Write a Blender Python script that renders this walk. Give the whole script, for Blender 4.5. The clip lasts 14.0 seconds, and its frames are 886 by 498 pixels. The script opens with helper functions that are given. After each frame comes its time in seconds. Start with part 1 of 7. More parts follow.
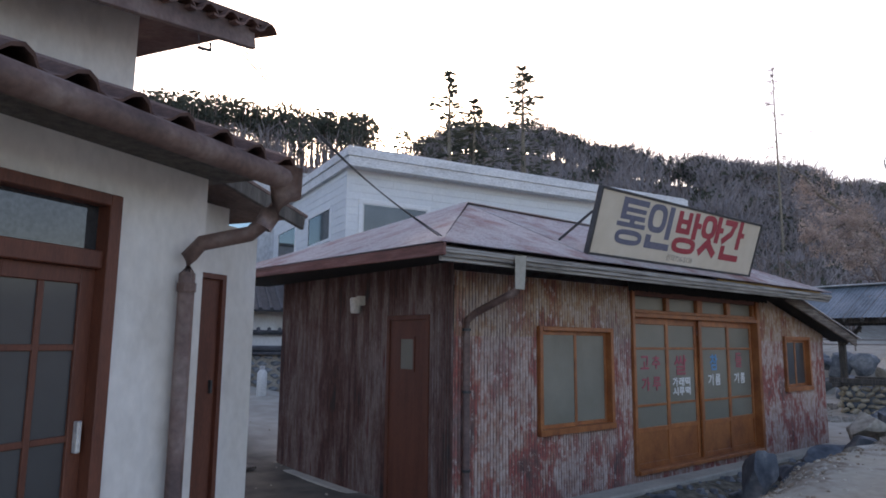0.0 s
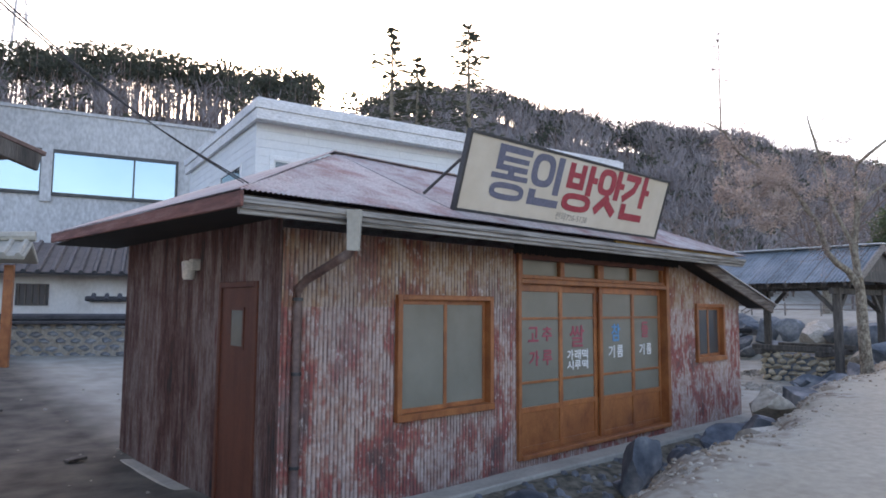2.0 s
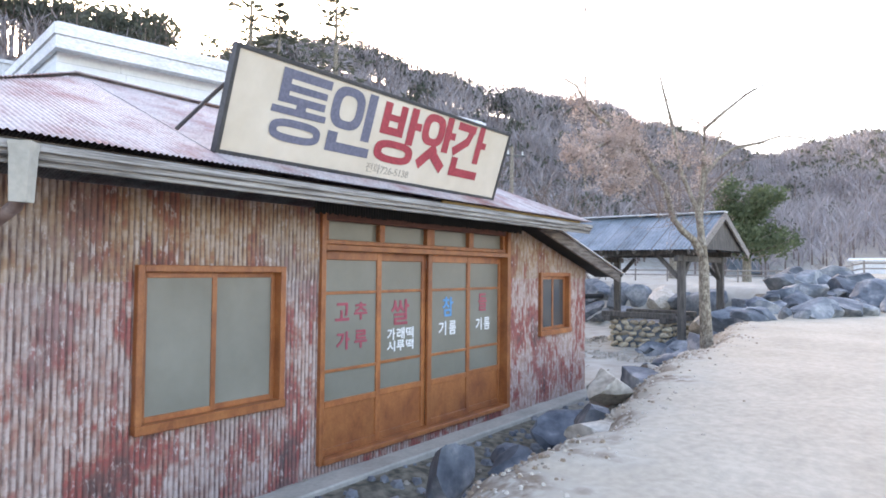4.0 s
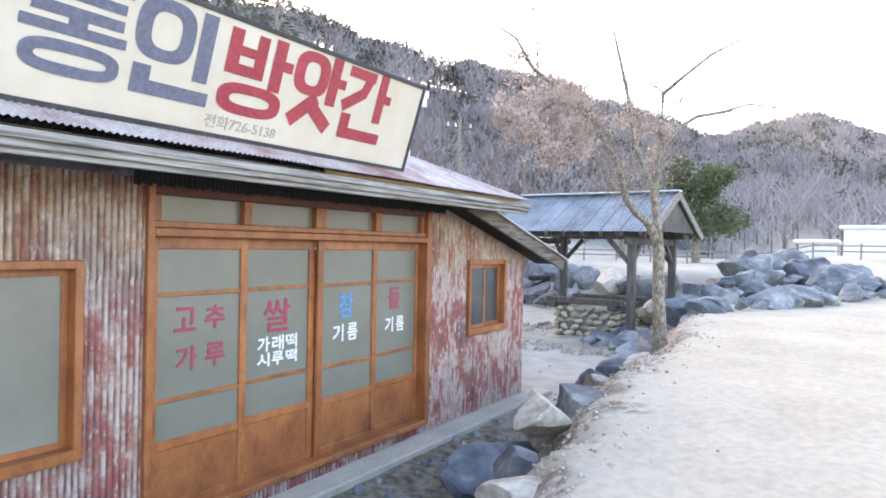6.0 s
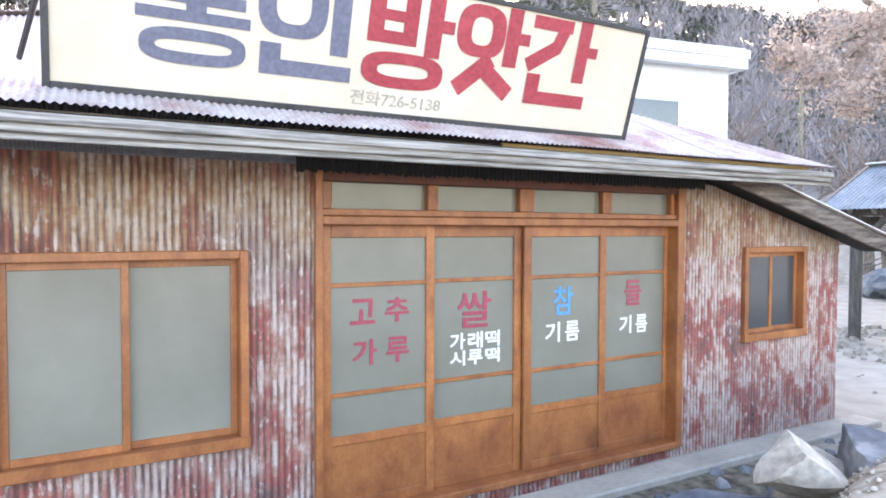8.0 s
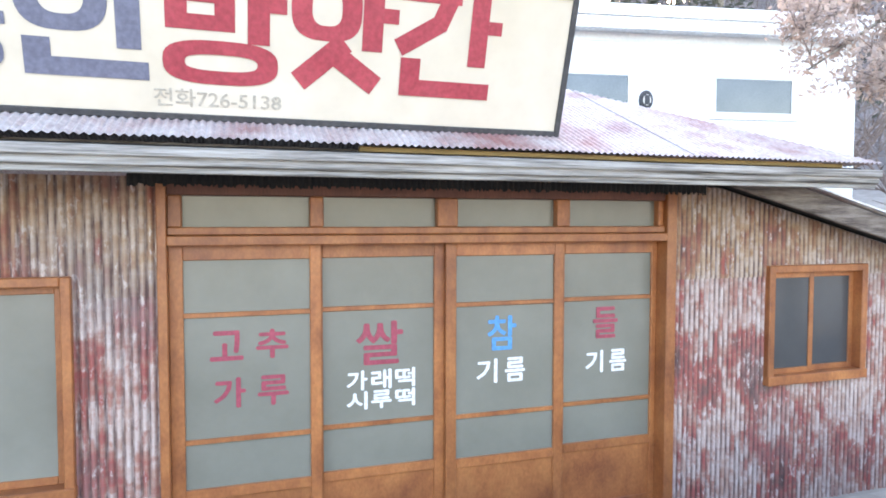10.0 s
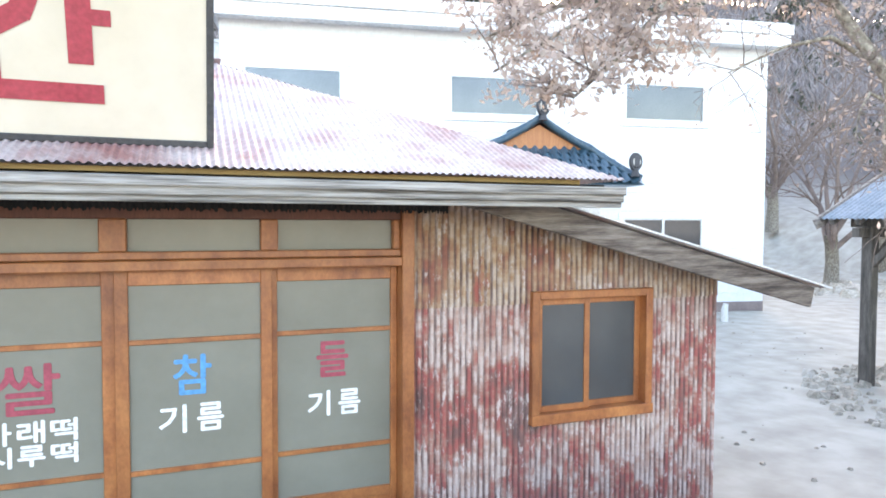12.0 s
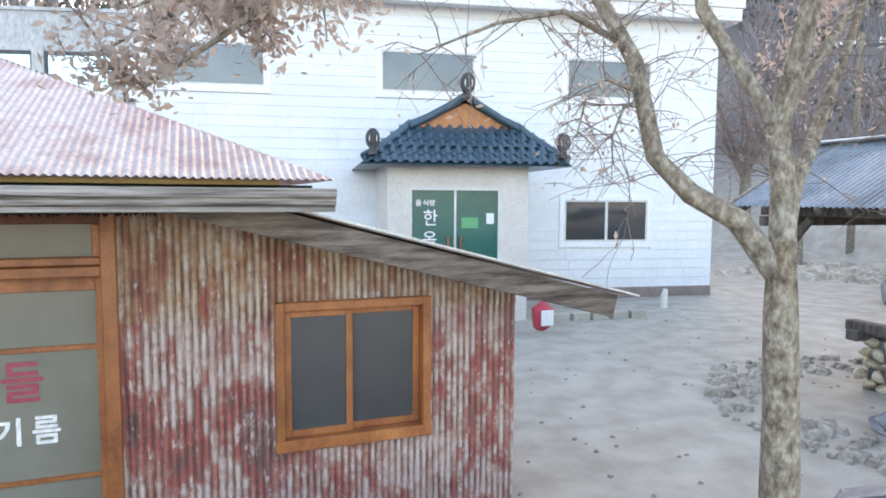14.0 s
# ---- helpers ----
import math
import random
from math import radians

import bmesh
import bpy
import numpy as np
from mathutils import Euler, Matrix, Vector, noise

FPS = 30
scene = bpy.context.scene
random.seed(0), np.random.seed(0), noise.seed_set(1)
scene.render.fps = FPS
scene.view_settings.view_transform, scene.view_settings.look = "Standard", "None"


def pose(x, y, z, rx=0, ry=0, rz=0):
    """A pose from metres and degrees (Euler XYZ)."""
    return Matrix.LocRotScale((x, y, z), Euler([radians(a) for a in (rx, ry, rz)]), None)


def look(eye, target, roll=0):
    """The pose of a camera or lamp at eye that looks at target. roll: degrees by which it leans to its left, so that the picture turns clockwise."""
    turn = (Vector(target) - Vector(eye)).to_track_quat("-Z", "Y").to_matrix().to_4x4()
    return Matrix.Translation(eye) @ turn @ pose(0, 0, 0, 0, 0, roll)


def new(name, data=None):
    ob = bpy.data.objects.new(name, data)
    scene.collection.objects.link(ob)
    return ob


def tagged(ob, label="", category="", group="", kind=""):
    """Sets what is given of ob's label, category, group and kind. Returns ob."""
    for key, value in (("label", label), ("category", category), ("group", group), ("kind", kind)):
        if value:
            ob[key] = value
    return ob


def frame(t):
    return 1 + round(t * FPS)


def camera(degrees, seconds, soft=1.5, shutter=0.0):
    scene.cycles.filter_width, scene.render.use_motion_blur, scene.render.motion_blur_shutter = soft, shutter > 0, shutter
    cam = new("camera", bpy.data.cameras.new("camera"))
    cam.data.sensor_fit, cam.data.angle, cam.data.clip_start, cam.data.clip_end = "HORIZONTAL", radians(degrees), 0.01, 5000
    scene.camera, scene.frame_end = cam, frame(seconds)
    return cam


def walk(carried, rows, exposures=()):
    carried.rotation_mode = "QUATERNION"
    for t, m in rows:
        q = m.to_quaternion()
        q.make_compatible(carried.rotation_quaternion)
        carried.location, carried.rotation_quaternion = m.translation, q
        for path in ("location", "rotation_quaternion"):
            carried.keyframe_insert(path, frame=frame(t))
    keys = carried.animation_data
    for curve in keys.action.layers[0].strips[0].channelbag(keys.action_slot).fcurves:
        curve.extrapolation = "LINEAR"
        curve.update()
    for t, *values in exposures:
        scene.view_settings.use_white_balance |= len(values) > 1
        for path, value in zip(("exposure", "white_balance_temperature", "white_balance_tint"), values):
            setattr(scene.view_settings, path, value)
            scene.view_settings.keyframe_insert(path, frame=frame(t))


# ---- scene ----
cam = camera(68.0, 14.0, soft=1.75)
PATH = [
    (0, (-0.074, -0.243, 1.837), (1.168, 1.3, 2.116), 0.6),
    (0.5, (0.328, -0.199, 1.867), (1.588, 1.332, 2.128), 0.5),
    (1, (0.63, -0.14, 1.882), (1.904, 1.383, 2.129), 0.6),
    (1.5, (1.105, -0.038, 1.879), (2.402, 1.471, 2.086), 0.4),
    (2, (1.54, -0.054, 1.909), (2.892, 1.409, 2.084), 0.4),
    (2.5, (1.899, 0.024, 1.905), (3.356, 1.388, 2.035), 0.6),
    (3, (2.336, 0.17, 1.957), (3.878, 1.439, 2.062), 0.5),
    (3.5, (2.692, 0.223, 2.009), (4.272, 1.447, 2.1), 0.5),
    (4, (3.114, 0.39, 2.013), (4.724, 1.575, 2.077), 0.6),
    (4.2, (3.301, 0.438, 2.021), (4.93, 1.598, 2.077), 0.7),
    (6.3, (5.011, 0.958, 2.175), (6.703, 2.025, 2.16), 1.2),
    (6.5, (5.174, 0.95, 2.166), (6.836, 2.062, 2.14), 1.2),
    (7, (5.605, 0.908, 2.162), (7.15, 2.178, 2.117), 0.9),
    (7.5, (5.829, 0.827, 2.165), (7.155, 2.323, 2.125), 0.2),
    (7.7, (5.929, 0.823, 2.165), (7.103, 2.442, 2.121), 0.2),
    (9.8, (7.775, 0.992, 2.374), (8.396, 2.89, 2.276), -0.0),
    (10, (7.933, 0.976, 2.356), (8.558, 2.874, 2.265), 0.1),
    (10.5, (8.353, 0.909, 2.409), (8.984, 2.806, 2.335), -0.1),
    (11, (8.84, 1.029, 2.428), (9.517, 2.909, 2.339), 0.1),
    (11.5, (9.346, 0.949, 2.492), (10.031, 2.826, 2.411), 0.0),
    (12, (9.775, 0.987, 2.479), (10.485, 2.855, 2.399), 0.2),
    (12.5, (10.299, 0.984, 2.519), (11.031, 2.842, 2.412), 0.1),
    (13, (10.66, 0.897, 2.6), (11.399, 2.752, 2.499), 0.2),
    (13.5, (11.108, 0.957, 2.568), (11.856, 2.808, 2.445), 0.2),
    (14, (11.555, 0.929, 2.653), (12.265, 2.792, 2.498), 0.3),
]
walk(cam, [(t, look(eye, target, roll)) for t, eye, target, roll in PATH],
     exposures=[(0.0, 1.12, 6900, 24), (1.5, 1.48, 6950, 23), (3.0, 2.33, 7250, 23), (4.0, 2.75, 7350, 22), (6.5, 3.15, 7400, 20), (7.5, 3.38, 7500, 22), (9.9, 3.32, 7350, 21), (11.0, 3.33, 7550, 17), (13.4, 3.05, 7700, 18), (14.0, 2.76, 7800, 18)])

# ---- light ----
SUN_AZ, SUN_EL = radians(33.3), radians(17.9)
world = bpy.data.worlds.new("sky")
scene.world = world
world.use_nodes = True
wn = world.node_tree.nodes
sky = wn.new("ShaderNodeTexSky")
sky.sky_type = "NISHITA"
sky.sun_disc = False
sky.sun_elevation = SUN_EL
sky.sun_rotation = SUN_AZ
sky.dust_density = 2.0
wn["Background"].inputs["Strength"].default_value = 0.15
world.node_tree.links.new(sky.outputs[0], wn["Background"].inputs["Color"])
sun_data = bpy.data.lights.new("sun", "SUN")
sun_data.energy, sun_data.angle, sun_data.color = 0.8, radians(5), (1.0, 0.9, 0.76)
sun = new("sun", sun_data)
sun.matrix_world = look((0, 0, 0), (-math.sin(SUN_AZ) * math.cos(SUN_EL), -math.cos(SUN_AZ) * math.cos(SUN_EL), -math.sin(SUN_EL)))


# ---- materials ----
def material(name, colors, scale=(1, 1, 1), size=3.0, rough=0.8, metal=0.0, bump=0.3, fine=40.0, stops=None, vary=0.0, coord="Object", tint=None, detail=6.0, spec=0.5, grime=0.0, grime_col=(0.05, 0.04, 0.035), grain_amt=1.0, wave=None, thin=0.0, blotch=0.0):
    """A surface with blotches at one size, a fine grain with relief, and an optional second layer of stains."""
    m = bpy.data.materials.new(name)
    m.use_nodes = True
    t = m.node_tree
    n, l = t.nodes, t.links
    bsdf = n["Principled BSDF"]
    tc = n.new("ShaderNodeTexCoord")
    mp = n.new("ShaderNodeMapping")
    mp.inputs["Scale"].default_value = scale
    l.new(tc.outputs[coord], mp.inputs["Vector"])
    big = n.new("ShaderNodeTexNoise")
    big.inputs["Scale"].default_value, big.inputs["Detail"].default_value, big.inputs["Roughness"].default_value = size, detail, 0.65
    l.new(mp.outputs[0], big.inputs["Vector"])
    ramp = n.new("ShaderNodeValToRGB")
    stops = stops or [0.3 + 0.4 * i / max(1, len(colors) - 1) for i in range(len(colors))]
    while len(ramp.color_ramp.elements) < len(colors):
        ramp.color_ramp.elements.new(0.5)
    for e, s, c in zip(ramp.color_ramp.elements, stops, colors):
        e.position, e.color = s, (*c, 1)
    if blotch:
        wide = n.new("ShaderNodeTexNoise")
        wide.inputs["Scale"].default_value, wide.inputs["Detail"].default_value, wide.inputs["Roughness"].default_value = blotch, 6.0, 0.6
        l.new(mp.outputs[0], wide.inputs["Vector"])
        half = n.new("ShaderNodeMix")
        half.inputs["Factor"].default_value = 0.42
        l.new(big.outputs["Fac"], half.inputs["A"])
        l.new(wide.outputs["Fac"], half.inputs["B"])
        l.new(half.outputs["Result"], ramp.inputs["Fac"])
    else:
        l.new(big.outputs["Fac"], ramp.inputs["Fac"])
    grain = n.new("ShaderNodeTexNoise")
    grain.inputs["Scale"].default_value, grain.inputs["Detail"].default_value = fine, 4.0
    l.new(mp.outputs[0], grain.inputs["Vector"])
    gr = n.new("ShaderNodeMapRange")
    gr.inputs["From Min"].default_value, gr.inputs["From Max"].default_value = 0.3, 0.7
    gr.inputs["To Min"].default_value, gr.inputs["To Max"].default_value = 1 - 0.22 * grain_amt, 1 + 0.14 * grain_amt
    l.new(grain.outputs["Fac"], gr.inputs["Value"])
    mul = n.new("ShaderNodeMix")
    mul.data_type, mul.blend_type = "RGBA", "MULTIPLY"
    mul.inputs["Factor"].default_value = 1.0
    l.new(ramp.outputs["Color"], mul.inputs["A"])
    l.new(gr.outputs["Result"], mul.inputs["B"])
    out = mul.outputs["Result"]
    if grime:
        st = n.new("ShaderNodeTexNoise")
        st.inputs["Scale"].default_value, st.inputs["Detail"].default_value = size * 0.45, 5.0
        l.new(mp.outputs[0], st.inputs["Vector"])
        sr = n.new("ShaderNodeMapRange")
        sr.inputs["From Min"].default_value, sr.inputs["From Max"].default_value = 0.5, 0.72
        sr.inputs["To Max"].default_value = grime
        l.new(st.outputs["Fac"], sr.inputs["Value"])
        mix = n.new("ShaderNodeMix")
        mix.data_type = "RGBA"
        mix.inputs["B"].default_value = (*grime_col, 1)
        l.new(sr.outputs["Result"], mix.inputs["Factor"])
        l.new(out, mix.inputs["A"])
        out = mix.outputs["Result"]
    if wave:
        # dark brown follows the troughs of the sheet so the corrugation reads
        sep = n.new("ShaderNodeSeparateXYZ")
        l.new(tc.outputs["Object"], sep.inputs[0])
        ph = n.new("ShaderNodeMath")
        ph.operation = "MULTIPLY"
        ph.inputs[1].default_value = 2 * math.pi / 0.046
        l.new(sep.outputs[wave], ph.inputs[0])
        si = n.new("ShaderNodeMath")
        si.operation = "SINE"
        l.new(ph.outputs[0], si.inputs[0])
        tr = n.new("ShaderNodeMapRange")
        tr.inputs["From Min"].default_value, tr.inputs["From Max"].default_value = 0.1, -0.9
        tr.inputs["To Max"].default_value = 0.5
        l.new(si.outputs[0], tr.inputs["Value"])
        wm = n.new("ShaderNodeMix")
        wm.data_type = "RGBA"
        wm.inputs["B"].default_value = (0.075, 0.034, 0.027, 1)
        # wide noise varies how strongly the troughs darken
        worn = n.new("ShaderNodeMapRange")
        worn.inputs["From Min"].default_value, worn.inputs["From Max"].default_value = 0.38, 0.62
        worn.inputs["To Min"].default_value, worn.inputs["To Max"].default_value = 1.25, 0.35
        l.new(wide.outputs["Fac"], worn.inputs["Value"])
        trough_mix = n.new("ShaderNodeMath")
        trough_mix.operation = "MULTIPLY"
        l.new(tr.outputs["Result"], trough_mix.inputs[0])
        l.new(worn.outputs["Result"], trough_mix.inputs[1])
        l.new(trough_mix.outputs[0], wm.inputs["Factor"])
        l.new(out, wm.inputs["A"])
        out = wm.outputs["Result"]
    if vary:
        oi = n.new("ShaderNodeObjectInfo")
        vr = n.new("ShaderNodeMapRange")
        vr.inputs["To Min"].default_value, vr.inputs["To Max"].default_value = 1 - vary, 1 + vary
        l.new(oi.outputs["Random"], vr.inputs["Value"])
        vm = n.new("ShaderNodeMix")
        vm.data_type, vm.blend_type = "RGBA", "MULTIPLY"
        vm.inputs["Factor"].default_value = 1.0
        l.new(out, vm.inputs["A"])
        l.new(vr.outputs["Result"], vm.inputs["B"])
        out = vm.outputs["Result"]
    l.new(out, bsdf.inputs["Base Color"])
    bsdf.inputs["Roughness"].default_value, bsdf.inputs["Metallic"].default_value = rough, metal
    bsdf.inputs["Specular IOR Level"].default_value = spec
    if thin:
        tl = n.new("ShaderNodeBsdfTranslucent")
        l.new(out, tl.inputs["Color"])
        ms = n.new("ShaderNodeMixShader")
        ms.inputs[0].default_value = thin
        l.new(bsdf.outputs[0], ms.inputs[1])
        l.new(tl.outputs[0], ms.inputs[2])
        l.new(ms.outputs[0], n["Material Output"].inputs["Surface"])
    if bump:
        bp = n.new("ShaderNodeBump")
        bp.inputs["Strength"].default_value, bp.inputs["Distance"].default_value = bump, 0.01
        l.new(grain.outputs["Fac"], bp.inputs["Height"])
        l.new(bp.outputs["Normal"], bsdf.inputs["Normal"])
    return m


def tin_paint(name, colors, stops, pitch=0.046):
    """Old layered paint on corrugated tin: ragged patches that break ridge by ridge, pale chips, dark brown in the
    troughs.
    """
    m = bpy.data.materials.new(name)
    m.use_nodes = True
    n, l = m.node_tree.nodes, m.node_tree.links
    bsdf = n["Principled BSDF"]
    tc = n.new("ShaderNodeTexCoord")
    sep = n.new("ShaderNodeSeparateXYZ")
    l.new(tc.outputs["Object"], sep.inputs[0])

    def calc(op, a, b=None, c=None):
        k = n.new("ShaderNodeMath")
        k.operation = op
        for i, v in enumerate((a, b, c)):
            if v is None:
                continue
            if isinstance(v, (int, float)):
                k.inputs[i].default_value = v
            else:
                l.new(v, k.inputs[i])
        return k.outputs[0]

    def grain(vec, scale, detail, rough=0.6):
        k = n.new("ShaderNodeTexNoise")
        k.inputs["Scale"].default_value, k.inputs["Detail"].default_value, k.inputs["Roughness"].default_value = scale, detail, rough
        l.new(vec, k.inputs["Vector"])
        return k.outputs["Fac"]

    def stretch(src, sc):
        k = n.new("ShaderNodeMapping")
        k.inputs["Scale"].default_value = sc
        l.new(src, k.inputs["Vector"])
        return k.outputs[0]

    def ranged(v, a, b, c, d):
        k = n.new("ShaderNodeMapRange")
        for i, w in zip(("From Min", "From Max", "To Min", "To Max"), (a, b, c, d)):
            k.inputs[i].default_value = w
        l.new(v, k.inputs["Value"])
        return k.outputs["Result"]

    def blend(fac, a, b):
        k = n.new("ShaderNodeMix")
        k.data_type = "RGBA"
        for key, v in (("Factor", fac), ("A", a), ("B", b)):
            if isinstance(v, tuple):
                k.inputs[key].default_value = (*v, 1)
            else:
                l.new(v, k.inputs[key])
        return k.outputs["Result"]

    phase = calc("MULTIPLY", sep.outputs["X"], 2 * math.pi / pitch)
    wave = calc("SINE", phase)
    ridge = calc("FLOOR", calc("MULTIPLY_ADD", sep.outputs["X"], 1 / pitch, 0.25))
    comb = n.new("ShaderNodeCombineXYZ")
    l.new(calc("MULTIPLY", ridge, 7.31), comb.inputs["X"])
    l.new(calc("MULTIPLY", sep.outputs["Z"], 2.6), comb.inputs["Z"])
    streak = grain(comb.outputs[0], 1.0, 5.0, 0.65)
    patch = grain(stretch(tc.outputs["Object"], (1.0, 1.0, 0.55)), 2.3, 8.0, 0.62)
    fac = calc("ADD", calc("MULTIPLY", patch, 0.62), calc("MULTIPLY", streak, 0.38))
    ramp = n.new("ShaderNodeValToRGB")
    while len(ramp.color_ramp.elements) < len(colors):
        ramp.color_ramp.elements.new(0.5)
    for e, st, c in zip(ramp.color_ramp.elements, stops, colors):
        e.position, e.color = st, (*c, 1)
    l.new(fac, ramp.inputs["Fac"])
    # a wide drift of greyed paint, then small pale chips
    drift = grain(tc.outputs["Object"], 0.9, 5.0)
    out = blend(ranged(drift, 0.5, 0.66, 0.0, 0.55), ramp.outputs["Color"], (0.3, 0.245, 0.235))
    chip = grain(stretch(tc.outputs["Object"], (1.0, 1.0, 0.5)), 17.0, 6.0, 0.7)
    out = blend(ranged(chip, 0.56, 0.64, 0.0, 0.75), out, (0.6, 0.52, 0.485))
    # dark rust brown in the troughs, broken up by noise
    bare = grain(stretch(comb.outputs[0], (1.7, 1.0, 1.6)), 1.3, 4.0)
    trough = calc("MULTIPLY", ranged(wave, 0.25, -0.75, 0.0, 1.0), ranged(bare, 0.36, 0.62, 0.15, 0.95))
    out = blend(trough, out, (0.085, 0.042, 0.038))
    l.new(out, bsdf.inputs["Base Color"])
    bsdf.inputs["Roughness"].default_value = 0.62
    bp = n.new("ShaderNodeBump")
    bp.inputs["Strength"].default_value, bp.inputs["Distance"].default_value = 0.35, 0.004
    l.new(chip, bp.inputs["Height"])
    l.new(bp.outputs["Normal"], bsdf.inputs["Normal"])
    return m


TIN_COLOURS = [(0.1, 0.062, 0.058), (0.23, 0.1, 0.085), (0.34, 0.085, 0.072), (0.37, 0.19, 0.15), (0.53, 0.42, 0.38), (0.4, 0.24, 0.19), (0.3, 0.07, 0.06)]
TIN_WALL = tin_paint("rusty_tin", TIN_COLOURS, [0.35, 0.41, 0.45, 0.483, 0.52, 0.575, 0.64])
TIN_UPPER = tin_paint("rusty_ochre_tin", [(0.1, 0.058, 0.046), (0.29, 0.1, 0.066), (0.33, 0.17, 0.1), (0.42, 0.28, 0.18), (0.5, 0.39, 0.32), (0.34, 0.2, 0.11), (0.32, 0.08, 0.06)], [0.35, 0.43, 0.47, 0.505, 0.54, 0.58, 0.63])
# darker palette than the front wall, for the side and end walls
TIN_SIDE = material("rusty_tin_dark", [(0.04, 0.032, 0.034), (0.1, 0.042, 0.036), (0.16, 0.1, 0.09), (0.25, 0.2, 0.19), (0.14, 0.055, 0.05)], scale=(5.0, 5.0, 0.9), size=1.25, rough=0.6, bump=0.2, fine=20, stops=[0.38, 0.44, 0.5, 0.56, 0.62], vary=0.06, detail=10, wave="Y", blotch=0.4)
TIN_ROOF = material("faded_red_tin", [(0.3, 0.145, 0.135), (0.395, 0.295, 0.285), (0.5, 0.455, 0.445), (0.355, 0.235, 0.22)], scale=(1, 1, 1), size=2.2, rough=0.55, metal=0.0, bump=0.06, fine=30, stops=[0.36, 0.44, 0.54, 0.64], vary=0.05, detail=9, spec=0.35, blotch=0.9)
GREY_WOOD = material("weathered_grey_wood", [(0.06, 0.052, 0.047), (0.19, 0.175, 0.16), (0.36, 0.335, 0.31), (0.47, 0.45, 0.42)], scale=(0.45, 8, 16), size=2.6, rough=0.85, bump=0.6, fine=20, stops=[0.34, 0.44, 0.53, 0.66], detail=9)
GREY_WOOD_Y = material("weathered_grey_wood_deep", [(0.12, 0.1, 0.09), (0.27, 0.23, 0.2), (0.36, 0.32, 0.29)], scale=(6, 0.6, 9), size=3, rough=0.85, bump=0.5, fine=30)
ORANGE_WOOD = material("varnished_orange_wood", [(0.22, 0.068, 0.026), (0.36, 0.124, 0.042), (0.45, 0.172, 0.058)], scale=(2.4, 2.4, 1.6), size=2.2, rough=0.42, bump=0.15, fine=24, vary=0.1, grime=0.35, grime_col=(0.14, 0.046, 0.024), grain_amt=0.7, detail=9)
BROWN_DOOR = material("brown_painted_door", [(0.1, 0.03, 0.017), (0.17, 0.055, 0.03)], size=2, rough=0.55, bump=0.1, fine=30, scale=(4, 4, 0.7))
RED_BOARD = material("red_brown_board", [(0.1, 0.05, 0.042), (0.21, 0.085, 0.07), (0.3, 0.17, 0.15)], scale=(6, 0.6, 8), size=2.4, rough=0.75, bump=0.4, fine=20, detail=8)
DARK_WOOD = material("dark_tarred_wood", [(0.045, 0.04, 0.036), (0.1, 0.085, 0.072), (0.16, 0.14, 0.125)], scale=(5, 5, 0.8), size=3, rough=0.8, bump=0.5, fine=25)
YELLOW_WOOD = material("pale_yellow_plank", [(0.28, 0.17, 0.06), (0.4, 0.27, 0.11)], scale=(0.6, 5, 5), size=3, rough=0.8, bump=0.2)
VERGE_WOOD = material("weathered_brown_plank", [(0.045, 0.033, 0.027), (0.115, 0.088, 0.073), (0.19, 0.155, 0.13), (0.26, 0.22, 0.19)], scale=(0.8, 7, 9), size=2.6, rough=0.85, bump=0.6, fine=20, stops=[0.34, 0.44, 0.54, 0.66], detail=9)
FROSTED = material("frosted_glass", [(0.178, 0.17, 0.135), (0.245, 0.236, 0.196)], size=0.9, rough=0.17, bump=0.12, fine=1.3, spec=0.6, grain_amt=0.3)
DARK_GLASS = material("dark_glass", [(0.05, 0.052, 0.055), (0.075, 0.078, 0.08)], size=0.6, rough=0.14, bump=0.0, spec=0.7, grain_amt=0.2, fine=6)
SHEET_GLASS = material("sky_glass", [(0.07, 0.08, 0.09), (0.11, 0.12, 0.13)], size=0.6, rough=0.05, metal=0.6, bump=0.0, spec=1.0)
BLUE_GLASS = material("mirror_glass", [(0.27, 0.38, 0.46), (0.32, 0.43, 0.5)], size=0.3, rough=0.06, metal=0.9, bump=0.0)
GREEN_GLASS = material("green_glass", [(0.01, 0.09, 0.075), (0.02, 0.16, 0.13)], size=0.9, rough=0.12, bump=0.0, spec=0.8)
CONCRETE = material("concrete", [(0.36, 0.34, 0.29), (0.52, 0.49, 0.42)], size=2, rough=0.9, bump=0.3, fine=20, grime=0.3, grime_col=(0.2, 0.18, 0.16), grain_amt=0.5)
FAR_CONCRETE = material("pale_concrete", [(0.45, 0.46, 0.47), (0.55, 0.56, 0.57)], size=0.5, rough=0.9, bump=0.1, fine=8, grime=0.15, scale=(1, 1, 0.5))
WHITE_SIDING = material("white_siding", [(0.69, 0.71, 0.73), (0.77, 0.79, 0.8)], size=1.2, rough=0.6, bump=0.02, fine=12, vary=0.025, grain_amt=0.25)
WHITE_TRIM = material("white_trim", [(0.78, 0.79, 0.8), (0.83, 0.84, 0.85)], size=1.5, rough=0.55, bump=0.03)
WHITE_FASCIA = material("stained_white_fascia", [(0.6, 0.6, 0.6), (0.76, 0.76, 0.77), (0.8, 0.8, 0.8)], scale=(1, 1, 3), size=1, rough=0.7, bump=0.1, fine=10, grime=0.35, grime_col=(0.35, 0.35, 0.36))
CREAM_PLASTER = material("cream_plaster", [(0.6, 0.56, 0.51), (0.68, 0.64, 0.6)], size=1.5, rough=0.9, bump=0.15)
